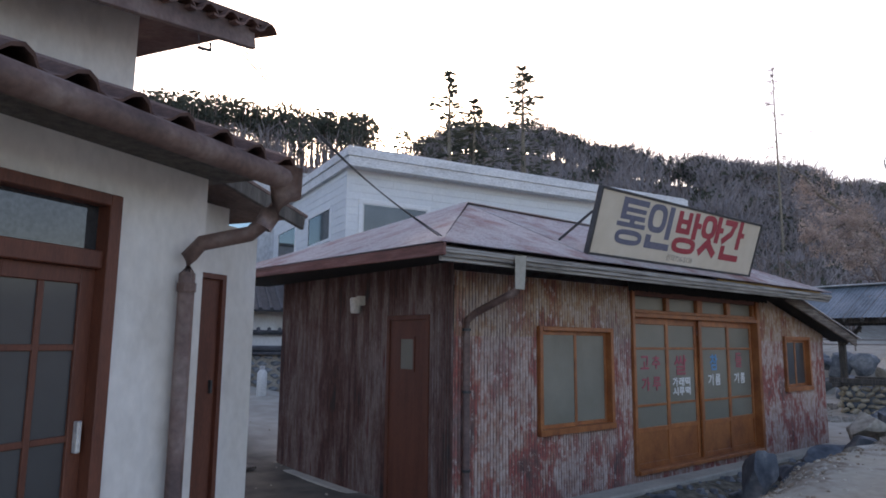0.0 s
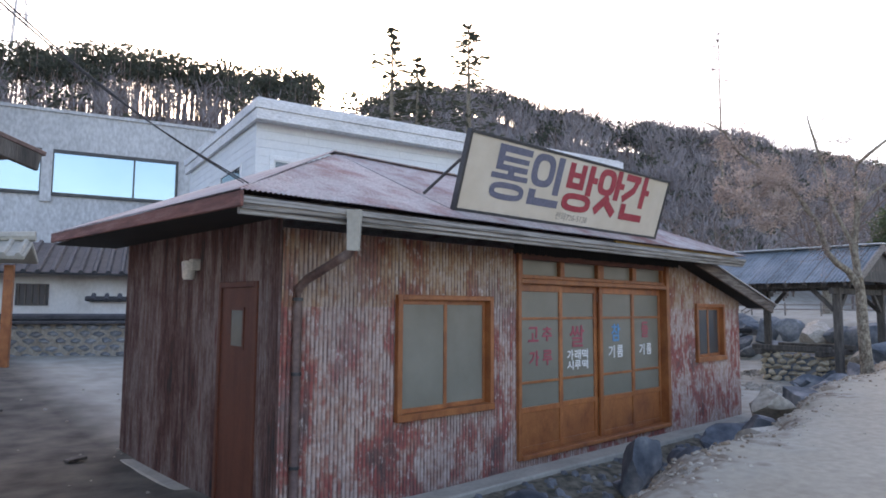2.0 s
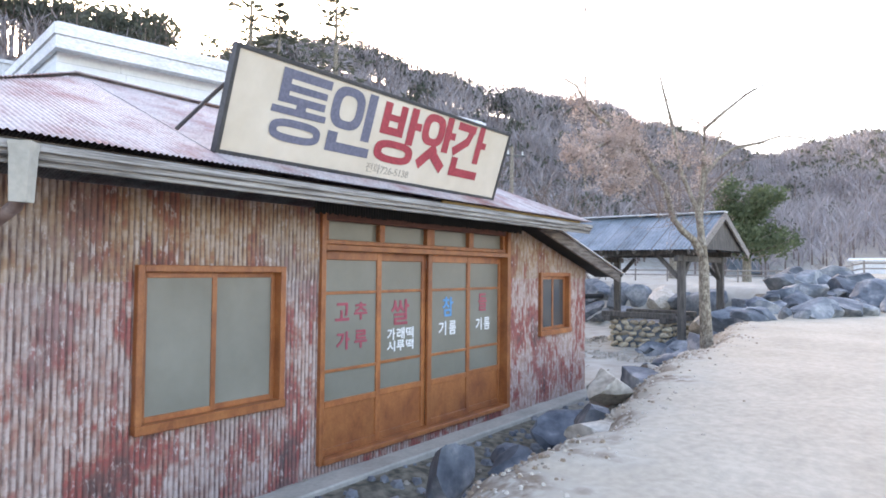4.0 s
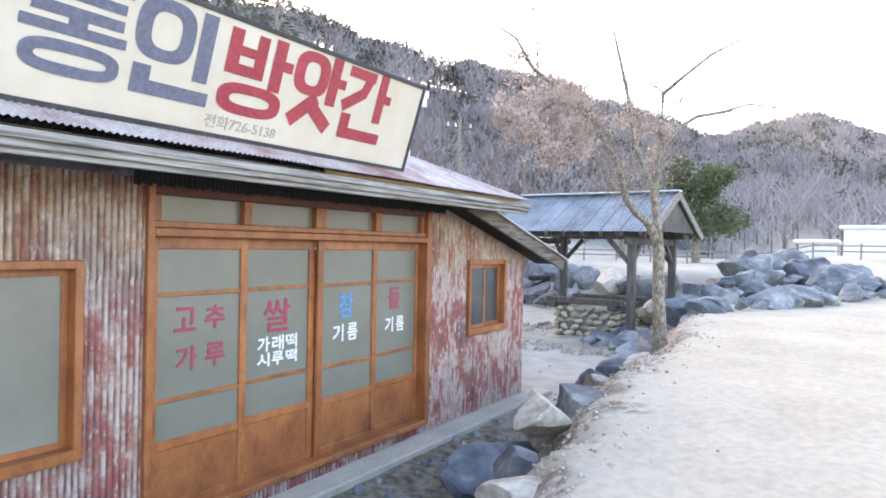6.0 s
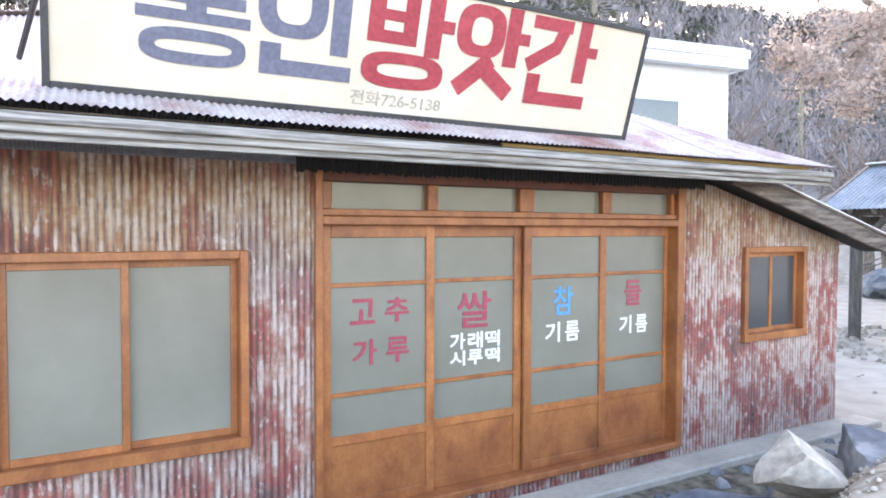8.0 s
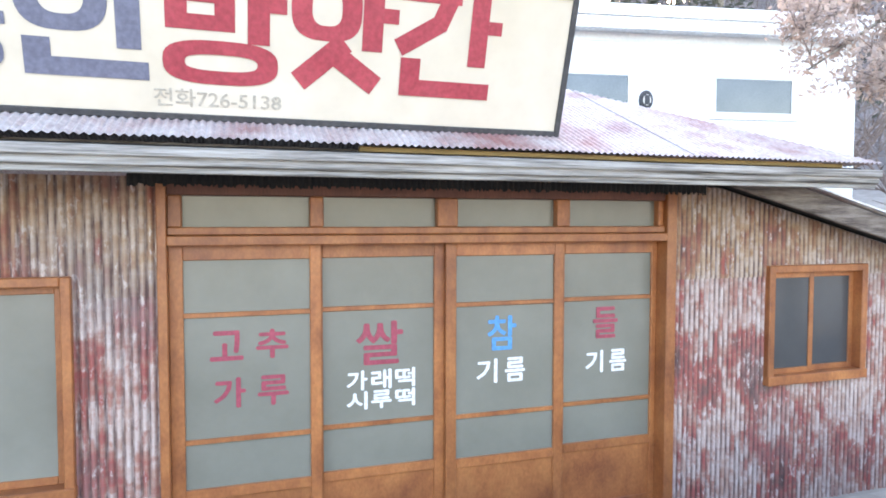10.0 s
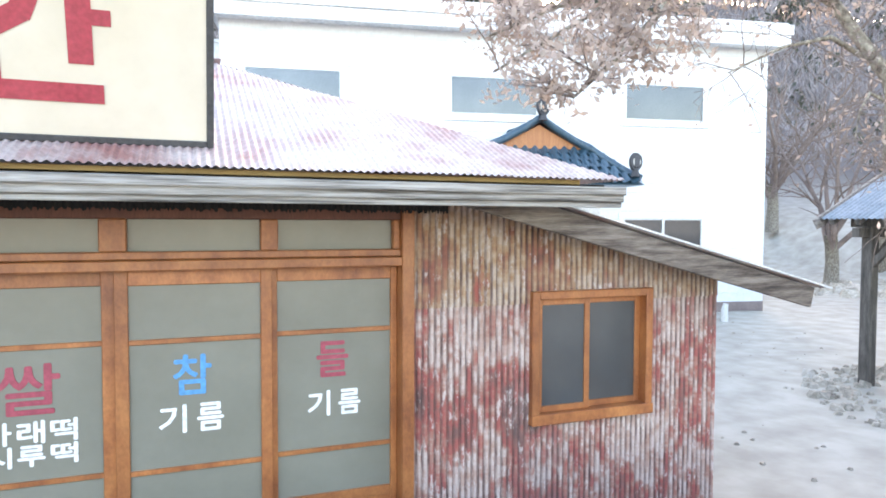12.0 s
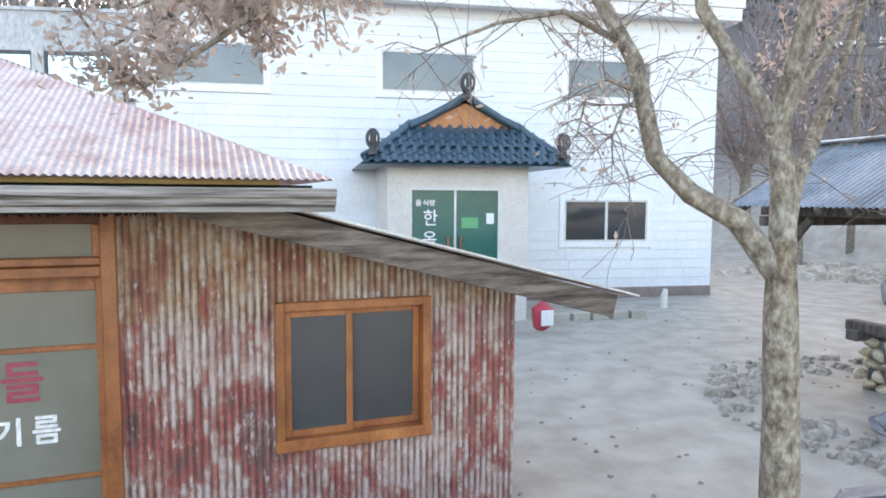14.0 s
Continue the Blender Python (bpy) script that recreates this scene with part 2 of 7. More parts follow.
PLASTER = material("stained_plaster", [(0.56, 0.52, 0.47), (0.72, 0.69, 0.65), (0.78, 0.76, 0.73)], size=1.3, rough=0.92, bump=0.15, fine=18, grime=0.4, grime_col=(0.5, 0.42, 0.32), scale=(1, 1, 0.6), grain_amt=0.35)
TILE_BROWN = material("brown_roof_tile", [(0.06, 0.03, 0.025), (0.14, 0.075, 0.06), (0.22, 0.15, 0.13)], size=3, rough=0.75, bump=0.4, fine=25, vary=0.25)
PIPE_BROWN = material("brown_pipe", [(0.07, 0.04, 0.035), (0.15, 0.09, 0.075), (0.24, 0.18, 0.16)], size=3, rough=0.55, bump=0.2, fine=30)
TILE_BLUE = material("blue_glazed_tile", [(0.03, 0.07, 0.1), (0.055, 0.11, 0.15)], size=4, rough=0.35, bump=0.1, vary=0.15)
TILE_DARK = material("black_roof_tile", [(0.035, 0.035, 0.04), (0.08, 0.08, 0.085)], size=3, rough=0.7, bump=0.3, vary=0.2)
SAND = material("pale_sand", [(0.36, 0.31, 0.235), (0.43, 0.378, 0.295), (0.48, 0.428, 0.34)], size=0.8, rough=0.95, bump=0.5, fine=14, coord="Object", detail=10, grain_amt=0.6)
STONE = material("blue_grey_stone", [(0.07, 0.083, 0.1), (0.19, 0.205, 0.22), (0.39, 0.385, 0.375)], size=1.8, rough=0.85, bump=0.6, fine=12, vary=0.25, detail=9)
DARK_STONE = material("dark_blue_stone", [(0.05, 0.062, 0.078), (0.13, 0.145, 0.165), (0.34, 0.335, 0.33)], size=1.6, rough=0.7, bump=0.7, fine=10, vary=0.25, detail=10, stops=[0.36, 0.5, 0.64])
LITTER = material("leaf_litter", [(0.2, 0.145, 0.1), (0.34, 0.26, 0.185)], size=3, rough=0.95, bump=0.0)
WELL_STONE = material("yellow_rubble_stone", [(0.3, 0.22, 0.13), (0.46, 0.37, 0.25), (0.56, 0.5, 0.4)], size=2.5, rough=0.9, bump=0.5, fine=18, vary=0.3, detail=8)
PALE_STONE = material("pale_buff_stone", [(0.24, 0.2, 0.16), (0.42, 0.37, 0.3), (0.52, 0.48, 0.42)], size=2.0, rough=0.88, bump=0.5, fine=16, vary=0.25, detail=8)
BARK = material("grey_bark", [(0.12, 0.095, 0.072), (0.21, 0.172, 0.13), (0.26, 0.222, 0.168), (0.35, 0.315, 0.25)], scale=(1.6, 1.6, 1.0), size=13, rough=0.9, bump=0.9, fine=26, stops=[0.36, 0.46, 0.53, 0.64], detail=8)
TWIG = material("twig_bark", [(0.16, 0.115, 0.098), (0.26, 0.2, 0.17)], size=4, rough=0.9, bump=0.0)
DRY_LEAF = material("dry_leaf", [(0.3, 0.22, 0.175), (0.48, 0.38, 0.325), (0.58, 0.49, 0.43)], size=2.5, rough=0.85, bump=0.0, fine=9, thin=0.45)
PINE = material("pine_needles", [(0.07, 0.08, 0.058), (0.13, 0.138, 0.105)], size=0.5, rough=0.85, bump=0.0, fine=3, thin=0.45)
EVERGREEN = material("evergreen_leaf", [(0.085, 0.11, 0.052), (0.17, 0.2, 0.105)], size=0.9, rough=0.8, bump=0.0, fine=6, thin=0.4)
# bare woods, paled to put distant haze into the colour
FAR_WOOD = material("bare_hazed_wood", [(0.27, 0.235, 0.235), (0.37, 0.335, 0.34)], size=0.2, rough=0.95, bump=0.0, fine=3)
SIGN_CREAM = material("cream_sign_paint", [(0.57, 0.49, 0.38), (0.67, 0.6, 0.5)], size=1.3, rough=0.55, bump=0.0, fine=6, grime=0.42, grime_col=(0.5, 0.41, 0.28), grain_amt=0.2)
SIGN_BLUE = material("faded_navy_paint", [(0.115, 0.118, 0.17), (0.155, 0.158, 0.215)], size=4, rough=0.6, bump=0.05)
SIGN_RED = material("faded_red_paint", [(0.33, 0.03, 0.045), (0.42, 0.055, 0.07)], size=4, rough=0.6, bump=0.05)
SIGN_GREY = material("worn_grey_paint", [(0.38, 0.34, 0.28), (0.46, 0.41, 0.34)], size=6, rough=0.6, bump=0.0)
INK_RED = material("red_paint", [(0.34, 0.05, 0.08), (0.4, 0.07, 0.1)], size=3, rough=0.5, bump=0.0)
INK_BLUE = material("blue_paint", [(0.06, 0.27, 0.55), (0.08, 0.32, 0.6)], size=3, rough=0.5, bump=0.0)
INK_WHITE = material("white_paint", [(0.78, 0.78, 0.77), (0.82, 0.82, 0.82)], size=3, rough=0.5, bump=0.0)
DARK_METAL = material("dark_metal", [(0.05, 0.05, 0.055), (0.1, 0.1, 0.1)], size=3, rough=0.5, metal=0.6, bump=0.0)
PALE_METAL = material("pale_metal", [(0.55, 0.55, 0.55), (0.68, 0.68, 0.67)], size=3, rough=0.4, metal=0.25, bump=0.0)
BLUE_TIN = material("blue_grey_tin", [(0.12, 0.15, 0.17), (0.2, 0.24, 0.27), (0.28, 0.31, 0.34)], size=1.6, rough=0.5, metal=0.15, bump=0.1, fine=20, vary=0.06)
# near-black: shade on the soffits, plain colour of flashing and pipe
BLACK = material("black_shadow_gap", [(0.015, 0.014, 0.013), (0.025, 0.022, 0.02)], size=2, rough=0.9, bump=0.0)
PLASTIC_WHITE = material("white_plastic", [(0.68, 0.67, 0.62), (0.74, 0.73, 0.69)], size=2, rough=0.4, bump=0.0)
RED_CLOTH = material("red_plastic_sheet", [(0.4, 0.03, 0.06), (0.5, 0.06, 0.08)], size=3, rough=0.6, bump=0.1)


# ---- building helpers ----
def bm_new():
    return bmesh.new()


def part(name, bm, mat, parent=None, label="", smooth=False):
    me = bpy.data.meshes.new(name)
    bm.to_mesh(me)
    bm.free()
    if smooth:
        me.polygons.foreach_set("use_smooth", [True] * len(me.polygons))
    me.materials.append(mat)
    ob = new(name, me)
    if parent is not None:
        ob.parent = parent
        ob.matrix_parent_inverse = parent.matrix_world.inverted() if parent.type != "EMPTY" else Matrix.Identity(4)
    if label:
        ob["label"] = label
    return ob


def raw(name, verts, faces, mat, parent=None, label="", smooth=False):
    me = bpy.data.meshes.new(name)
    me.from_pydata(verts, [], faces)
    me.update()
    if smooth:
        me.polygons.foreach_set("use_smooth", [True] * len(me.polygons))
    me.materials.append(mat)
    ob = new(name, me)
    if parent is not None:
        ob.parent = parent
    if label:
        ob["label"] = label
    return ob


def thing(name, label, category, group="", kind="", at=None):
    ob = new(name)
    ob.empty_display_size = 0.1
    if at is not None:
        ob.matrix_world = at
    return tagged(ob, label, category, group, kind)


def box(bm, a, b, bevel=0.0, m=None):
    """An upright box between two corners, its edges rounded by bevel, moved by m."""
    c = [(a[i] + b[i]) / 2 for i in range(3)]
    s = [abs(b[i] - a[i]) for i in range(3)]
    mat = Matrix.Translation(c) @ Matrix.Diagonal((*s, 1))
    if m is not None:
        mat = m @ mat
    r = bmesh.ops.create_cube(bm, size=1, matrix=mat)
    if bevel:
        edges = list({e for v in r["verts"] for e in v.link_edges})
        bmesh.ops.bevel(bm, geom=edges, offset=bevel, segments=1, affect="EDGES", profile=0.5)
    return bm


def one_box(name, a, b, mat, parent=None, label="", bevel=0.0, m=None):
    return part(name, box(bm_new(), a, b, bevel, m), mat, parent, label)


def tube(bm, pts, radii, sides=8, cap=True):
    """A tapered tube along points."""
    rings = []
    pts = [Vector(p) for p in pts]
    for i, p in enumerate(pts):
        d = (pts[min(i + 1, len(pts) - 1)] - pts[max(i - 1, 0)]).normalized()
        u = d.cross(Vector((0, 0, 1))) if abs(d.z) < 0.95 else d.cross(Vector((1, 0, 0)))
        u.normalize()
        w = u.cross(d)
        r = radii[i] if isinstance(radii, (list, tuple)) else radii
        rings.append([bm.verts.new(p + (u * math.cos(2 * math.pi * k / sides) + w * math.sin(2 * math.pi * k / sides)) * r) for k in range(sides)])
    for a, b in zip(rings, rings[1:]):
        for k in range(sides):
            bm.faces.new((a[k], a[(k + 1) % sides], b[(k + 1) % sides], b[k]))
    if cap and sides > 2:
        bm.faces.new(rings[0])
        bm.faces.new(list(reversed(rings[-1])))
    return bm


def beam(bm, p, q, w, h, bevel=0.0):
    """A squared timber from p to q, w wide and h high."""
    p, q = Vector(p), Vector(q)
    d = q - p
    x = d.normalized()
    y = Vector((0, 0, 1)).cross(x)
    if y.length < 1e-4:
        y = Vector((0, 1, 0))
    y.normalize()
    z = x.cross(y)
    m = Matrix((x, y, z)).transposed().to_4x4()
    m.translation = (p + q) / 2
    return box(bm, (-d.length / 2, -w / 2, -h / 2), (d.length / 2, w / 2, h / 2), bevel, m)


def turned(x, y, deg, z=0.0):
    return pose(x, y, z, 0, 0, deg)


# ---- ground ----
def smooth(a, b, x):
    t = min(1.0, max(0.0, (x - a) / (b - a)))
    return t * t * (3 - 2 * t)


def path_height(x):
    return 0.35 + 0.064 * min(max(x, -6), 10.0) + 0.015 * max(0, min(x - 10.0, 12))


def path_edge(x):
    return 2.35 + 0.09 * min(max(x - 5.0, 0), 12) + 0.12 * math.sin(x * 1.3) + 0.16 * noise.noise((x * 1.9, 0, 7)) + 0.08 * noise.noise((x * 5, 0, 9))


SKYLINE = [(-60, 6), (-20, 12), (5, 13.6), (17, 15.0), (27, 14.8), (32.5, 13.6), (36, 15.4), (39, 16.8), (46, 17.0), (53, 15.1), (59, 13.4), (63, 12.0), (66, 11.2), (72, 9.8), (76, 9.0), (80, 7.4), (84, 8.1), (87, 8.4), (92, 6.8), (120, 4), (180, 2), (300, 6)]


def skyline(az):
    for (a, e), (b, f) in zip(SKYLINE, SKYLINE[1:]):
        if a <= az <= b:
            return e + (f - e) * smooth(0, 1, (az - a) / (b - a))
    return SKYLINE[0][1]


def ridge_distance(az):
    """How far off the crest of the hills lies in each direction."""
    return 95 + 150 * smooth(66, 84, az)


def ground_height(x, y):
    e = path_edge(x)
    rise = smooth(e + 0.85, e - 0.3, y + 0.22 * noise.noise((x * 2.2, y * 2.2, 11))) if x > 3.0 else smooth(e + 2.6 - 0.6 * x, e - 0.5, y)
    z = path_height(x) * rise
    z += 0.035 * noise.noise((x * 0.6, y * 0.6, 0)) + 0.014 * noise.noise((x * 2.7, y * 2.7, 3)) + 0.006 * noise.noise((x * 9, y * 9, 5))
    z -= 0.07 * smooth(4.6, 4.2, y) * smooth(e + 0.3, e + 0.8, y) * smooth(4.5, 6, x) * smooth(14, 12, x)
    z += 0.075 * min(max(0.0, y - 10), 12) * smooth(10.5, 7, x)
    bank = (x - 16.6) * 0.47 + (y - 3.3) * 0.88
    z = max(z, z + (1.95 - z) * smooth(0.2, 4.5, bank) * smooth(4.4, 3.4, y) * smooth(16.2, 17.2, x))
    z = max(z, z + (1.6 - z) * smooth(-0.2, 1.6, x - (23.4 + 0.1 * (min(max(y, -2), 16) - 4.6) ** 2)))
    r = math.hypot(x - 4, y - 1)
    if r > 38:
        az = math.degrees(math.atan2(x - 4, y - 1))
        if az < -60:
            az += 360
        d = ridge_distance(az)
        top = 1.9 + d * math.tan(radians(skyline(az)))
        k = (r - 38) / (d - 38)
        z = z * smooth(60, 38, r) + top * (smooth(0, 1.0, k) * 0.55 + 0.45 * min(k, 1.0) if k < 1 else 1.0) - max(0, r - d) * 0.1 + 2.0 * noise.noise((x * 0.03, y * 0.03, 0)) * smooth(38, 60, r)
        z = max(z, -1.0)
    return z


def build_ground():
    def axis(lo, hi, step, far):
        v = [lo + i * step for i in range(int((hi - lo) / step) + 1)]
        d, a, b = step, [], []
        x = hi
        while x < far:
            d *= 1.16
            x += d
            b.append(x)
        d, x = step, lo
        while x > -far:
            d *= 1.16
            x -= d
            a.append(x)
        return a[::-1] + v + b

    xs, ys = axis(-3, 24, 0.13, 900), axis(-3, 16, 0.13, 900)
    verts = [(x, y, ground_height(x, y)) for y in ys for x in xs]
    w = len(xs)
    faces = [(j * w + i, j * w + i + 1, (j + 1) * w + i + 1, (j + 1) * w + i) for j in range(len(ys) - 1) for i in range(w - 1)]
    ob = raw("ground", verts, faces, GROUND, smooth=True)
    return tagged(ob, "pale sandy path and trodden earth yard rising to wooded hills", "ground", kind="structure")


def ground_material():
    m = SAND.copy()
    m.name = "sandy_ground"
    t = m.node_tree
    n, l = t.nodes, t.links
    bsdf = n["Principled BSDF"]
    src = bsdf.inputs["Base Color"].links[0].from_socket
    geo = n.new("ShaderNodeNewGeometry")
    sep = n.new("ShaderNodeSeparateXYZ")
    l.new(geo.outputs["Position"], sep.inputs[0])
    # damp brown earth away from the sandy path
    patch = n.new("ShaderNodeTexNoise")
    patch.inputs["Scale"].default_value, patch.inputs["Detail"].default_value = 2.0, 10.0
    l.new(geo.outputs["Position"], patch.inputs["Vector"])
    edge = n.new("ShaderNodeMath")
    edge.operation = "MULTIPLY_ADD"
    edge.inputs[1].default_value, edge.inputs[2].default_value = 2.2, -1.1
    l.new(patch.outputs["Fac"], edge.inputs[0])
    add = n.new("ShaderNodeMath")
    add.operation = "ADD"
    l.new(edge.outputs[0], add.inputs[0])
    # the lip of the path drifts away with x
    lean = n.new("ShaderNodeMath")
    lean.operation = "MULTIPLY_ADD"
    lean.inputs[1].default_value = -0.085
    l.new(sep.outputs["X"], lean.inputs[0])
    l.new(sep.outputs["Y"], lean.inputs[2])
    l.new(lean.outputs[0], add.inputs[1])
    k = n.new("ShaderNodeMapRange")
    k.inputs["From Min"].default_value, k.inputs["From Max"].default_value = 1.3, 2.5
    l.new(add.outputs[0], k.inputs["Value"])
    earth = n.new("ShaderNodeValToRGB")
    els = earth.color_ramp.elements
    els[0].position, els[0].color = 0.32, (0.315, 0.292, 0.245, 1)
    els[1].position, els[1].color = 0.66, (0.43, 0.41, 0.355, 1)
    l.new(patch.outputs["Fac"], earth.inputs["Fac"])
    mix = n.new("ShaderNodeMix")
    mix.data_type = "RGBA"
    l.new(k.outputs["Result"], mix.inputs["Factor"])
    l.new(src, mix.inputs["A"])
    l.new(earth.outputs["Color"], mix.inputs["B"])
    # brown gravel and litter along the lip
    band = n.new("ShaderNodeValToRGB")
    be = band.color_ramp.elements
    be[0].position, be[0].color = 0.3, (0, 0, 0, 1)
    be[1].position, be[1].color = 0.85, (0, 0, 0, 1)
    mid = band.color_ramp.elements.new(0.55)
    mid.color = (1, 1, 1, 1)
    l.new(k.outputs["Result"], band.inputs["Fac"])
    speck = n.new("ShaderNodeTexNoise")
    speck.inputs["Scale"].default_value, speck.inputs["Detail"].default_value = 9.0, 10.0
    l.new(geo.outputs["Position"], speck.inputs["Vector"])
    sp = n.new("ShaderNodeMapRange")
    sp.inputs["From Min"].default_value, sp.inputs["From Max"].default_value = 0.38, 0.54
    l.new(speck.outputs["Fac"], sp.inputs["Value"])
    both = n.new("ShaderNodeMath")
    both.operation = "MULTIPLY"
    l.new(band.outputs["Color"], both.inputs[0])
    l.new(sp.outputs["Result"], both.inputs[1])
    lip = n.new("ShaderNodeMix")
    lip.data_type = "RGBA"
    lip.inputs["B"].default_value = (0.18, 0.13, 0.088, 1)
    l.new(both.outputs[0], lip.inputs["Factor"])
    l.new(mix.outputs["Result"], lip.inputs["A"])
    mix = lip
    # darker green-brown earth in a band along the ditch before the shop
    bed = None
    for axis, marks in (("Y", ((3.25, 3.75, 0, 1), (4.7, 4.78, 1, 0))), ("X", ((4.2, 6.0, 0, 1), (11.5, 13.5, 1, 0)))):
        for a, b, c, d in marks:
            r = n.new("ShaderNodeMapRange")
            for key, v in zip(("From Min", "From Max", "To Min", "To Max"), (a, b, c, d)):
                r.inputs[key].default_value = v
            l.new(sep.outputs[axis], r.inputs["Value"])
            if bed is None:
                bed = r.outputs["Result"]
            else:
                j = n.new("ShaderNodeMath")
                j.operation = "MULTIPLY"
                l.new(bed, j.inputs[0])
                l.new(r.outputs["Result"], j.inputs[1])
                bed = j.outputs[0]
    ditch_ramp = n.new("ShaderNodeValToRGB")
    me = ditch_ramp.color_ramp.elements
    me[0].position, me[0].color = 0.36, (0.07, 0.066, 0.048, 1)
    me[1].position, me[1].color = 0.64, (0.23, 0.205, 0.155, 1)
    l.new(speck.outputs["Fac"], ditch_ramp.inputs["Fac"])
    ditch_mix = n.new("ShaderNodeMix")
    ditch_mix.data_type = "RGBA"
    l.new(bed, ditch_mix.inputs["Factor"])
    l.new(mix.outputs["Result"], ditch_mix.inputs["A"])
    l.new(ditch_ramp.outputs["Color"], ditch_mix.inputs["B"])
    mix = ditch_mix
    # the ground colour is darker over the yard beside the shop
    yard = None
    for axis, a, b, c, d in (("Y", 4.6, 6.2, 0, 1), ("Y", 24, 30, 1, 0), ("X", 4.3, 5.2, 1, 0)):
        r = n.new("ShaderNodeMapRange")
        for key, v in zip(("From Min", "From Max", "To Min", "To Max"), (a, b, c, d)):
            r.inputs[key].default_value = v
        l.new(sep.outputs[axis], r.inputs["Value"])
        if yard is None:
            yard = r.outputs["Result"]
        else:
            j = n.new("ShaderNodeMath")
            j.operation = "MULTIPLY"
            l.new(yard, j.inputs[0])
            l.new(r.outputs["Result"], j.inputs[1])
            yard = j.outputs[0]
    dark = n.new("ShaderNodeValToRGB")
    de = dark.color_ramp.elements
    de[0].position, de[0].color = 0.34, (0.05, 0.044, 0.036, 1)
    de[1].position, de[1].color = 0.68, (0.15, 0.13, 0.105, 1)
    l.new(patch.outputs["Fac"], dark.inputs["Fac"])
    yard_mix = n.new("ShaderNodeMix")
    yard_mix.data_type = "RGBA"
    l.new(yard, yard_mix.inputs["Factor"])
    l.new(mix.outputs["Result"], yard_mix.inputs["A"])
    l.new(dark.outputs["Color"], yard_mix.inputs["B"])
    mix = yard_mix
    # leaf litter on the hills, its colour paled for distant haze
    far = n.new("ShaderNodeMapRange")
    far.inputs["From Min"].default_value, far.inputs["From Max"].default_value = 2.0, 6.0
    l.new(sep.outputs["Z"], far.inputs["Value"])
    hill = n.new("ShaderNodeMix")
    hill.data_type = "RGBA"
    hill.inputs["B"].default_value = (0.19, 0.165, 0.155, 1)
    l.new(far.outputs["Result"], hill.inputs["Factor"])
    l.new(mix.outputs["Result"], hill.inputs["A"])
    l.new(hill.outputs["Result"], bsdf.inputs["Base Color"])
    return m


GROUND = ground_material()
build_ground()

# ---- the mill shop: walls ----
FRONT, LEFT, RIGHT, BACK = 5.15, 4.42, 13.72, 9.28
EAVE = 2.72


def corrugated(name, p, along, up, length, heights, mat, parent, amp=0.009, pitch=0.046, seg=8):
    """A corrugated sheet from corner p: waves run across 'along', ridges along 'up'; heights(s) gives the bottom and top at s."""
    p, along, up = Vector(p), Vector(along), Vector(up)
    out = along.cross(up).normalized()
    n = max(2, int(length / pitch * seg))
    verts, faces = [], []
    for i in range(n + 1):
        s = length * i / n
        lo, hi = heights(s)
        w = p + along * s
        w = w.x if abs(along.x) > 0.7 else w.y
        o = out * (amp * math.sin(2 * math.pi * w / pitch))
        verts.append(tuple(p + along * s + up * lo + o))
        verts.append(tuple(p + along * s + up * hi + o))
    for i in range(n):
        faces.append((2 * i, 2 * i + 2, 2 * i + 3, 2 * i + 1))
    return raw(name, verts, faces, mat, parent, smooth=True)


def lean_top(x):
    """Underside of the lean-to roof above the front wall."""
    return 2.60 if x < 11.55 else 2.60 - (x - 11.55) * 0.258


def front_top(x):
    return min(2.72, lean_top(x))


OPENINGS = [(5.72, 7.08, 0.80, 2.02), (7.55, 11.12, 0.13, 2.62), (12.04, 13.05, 1.07, 1.98)]


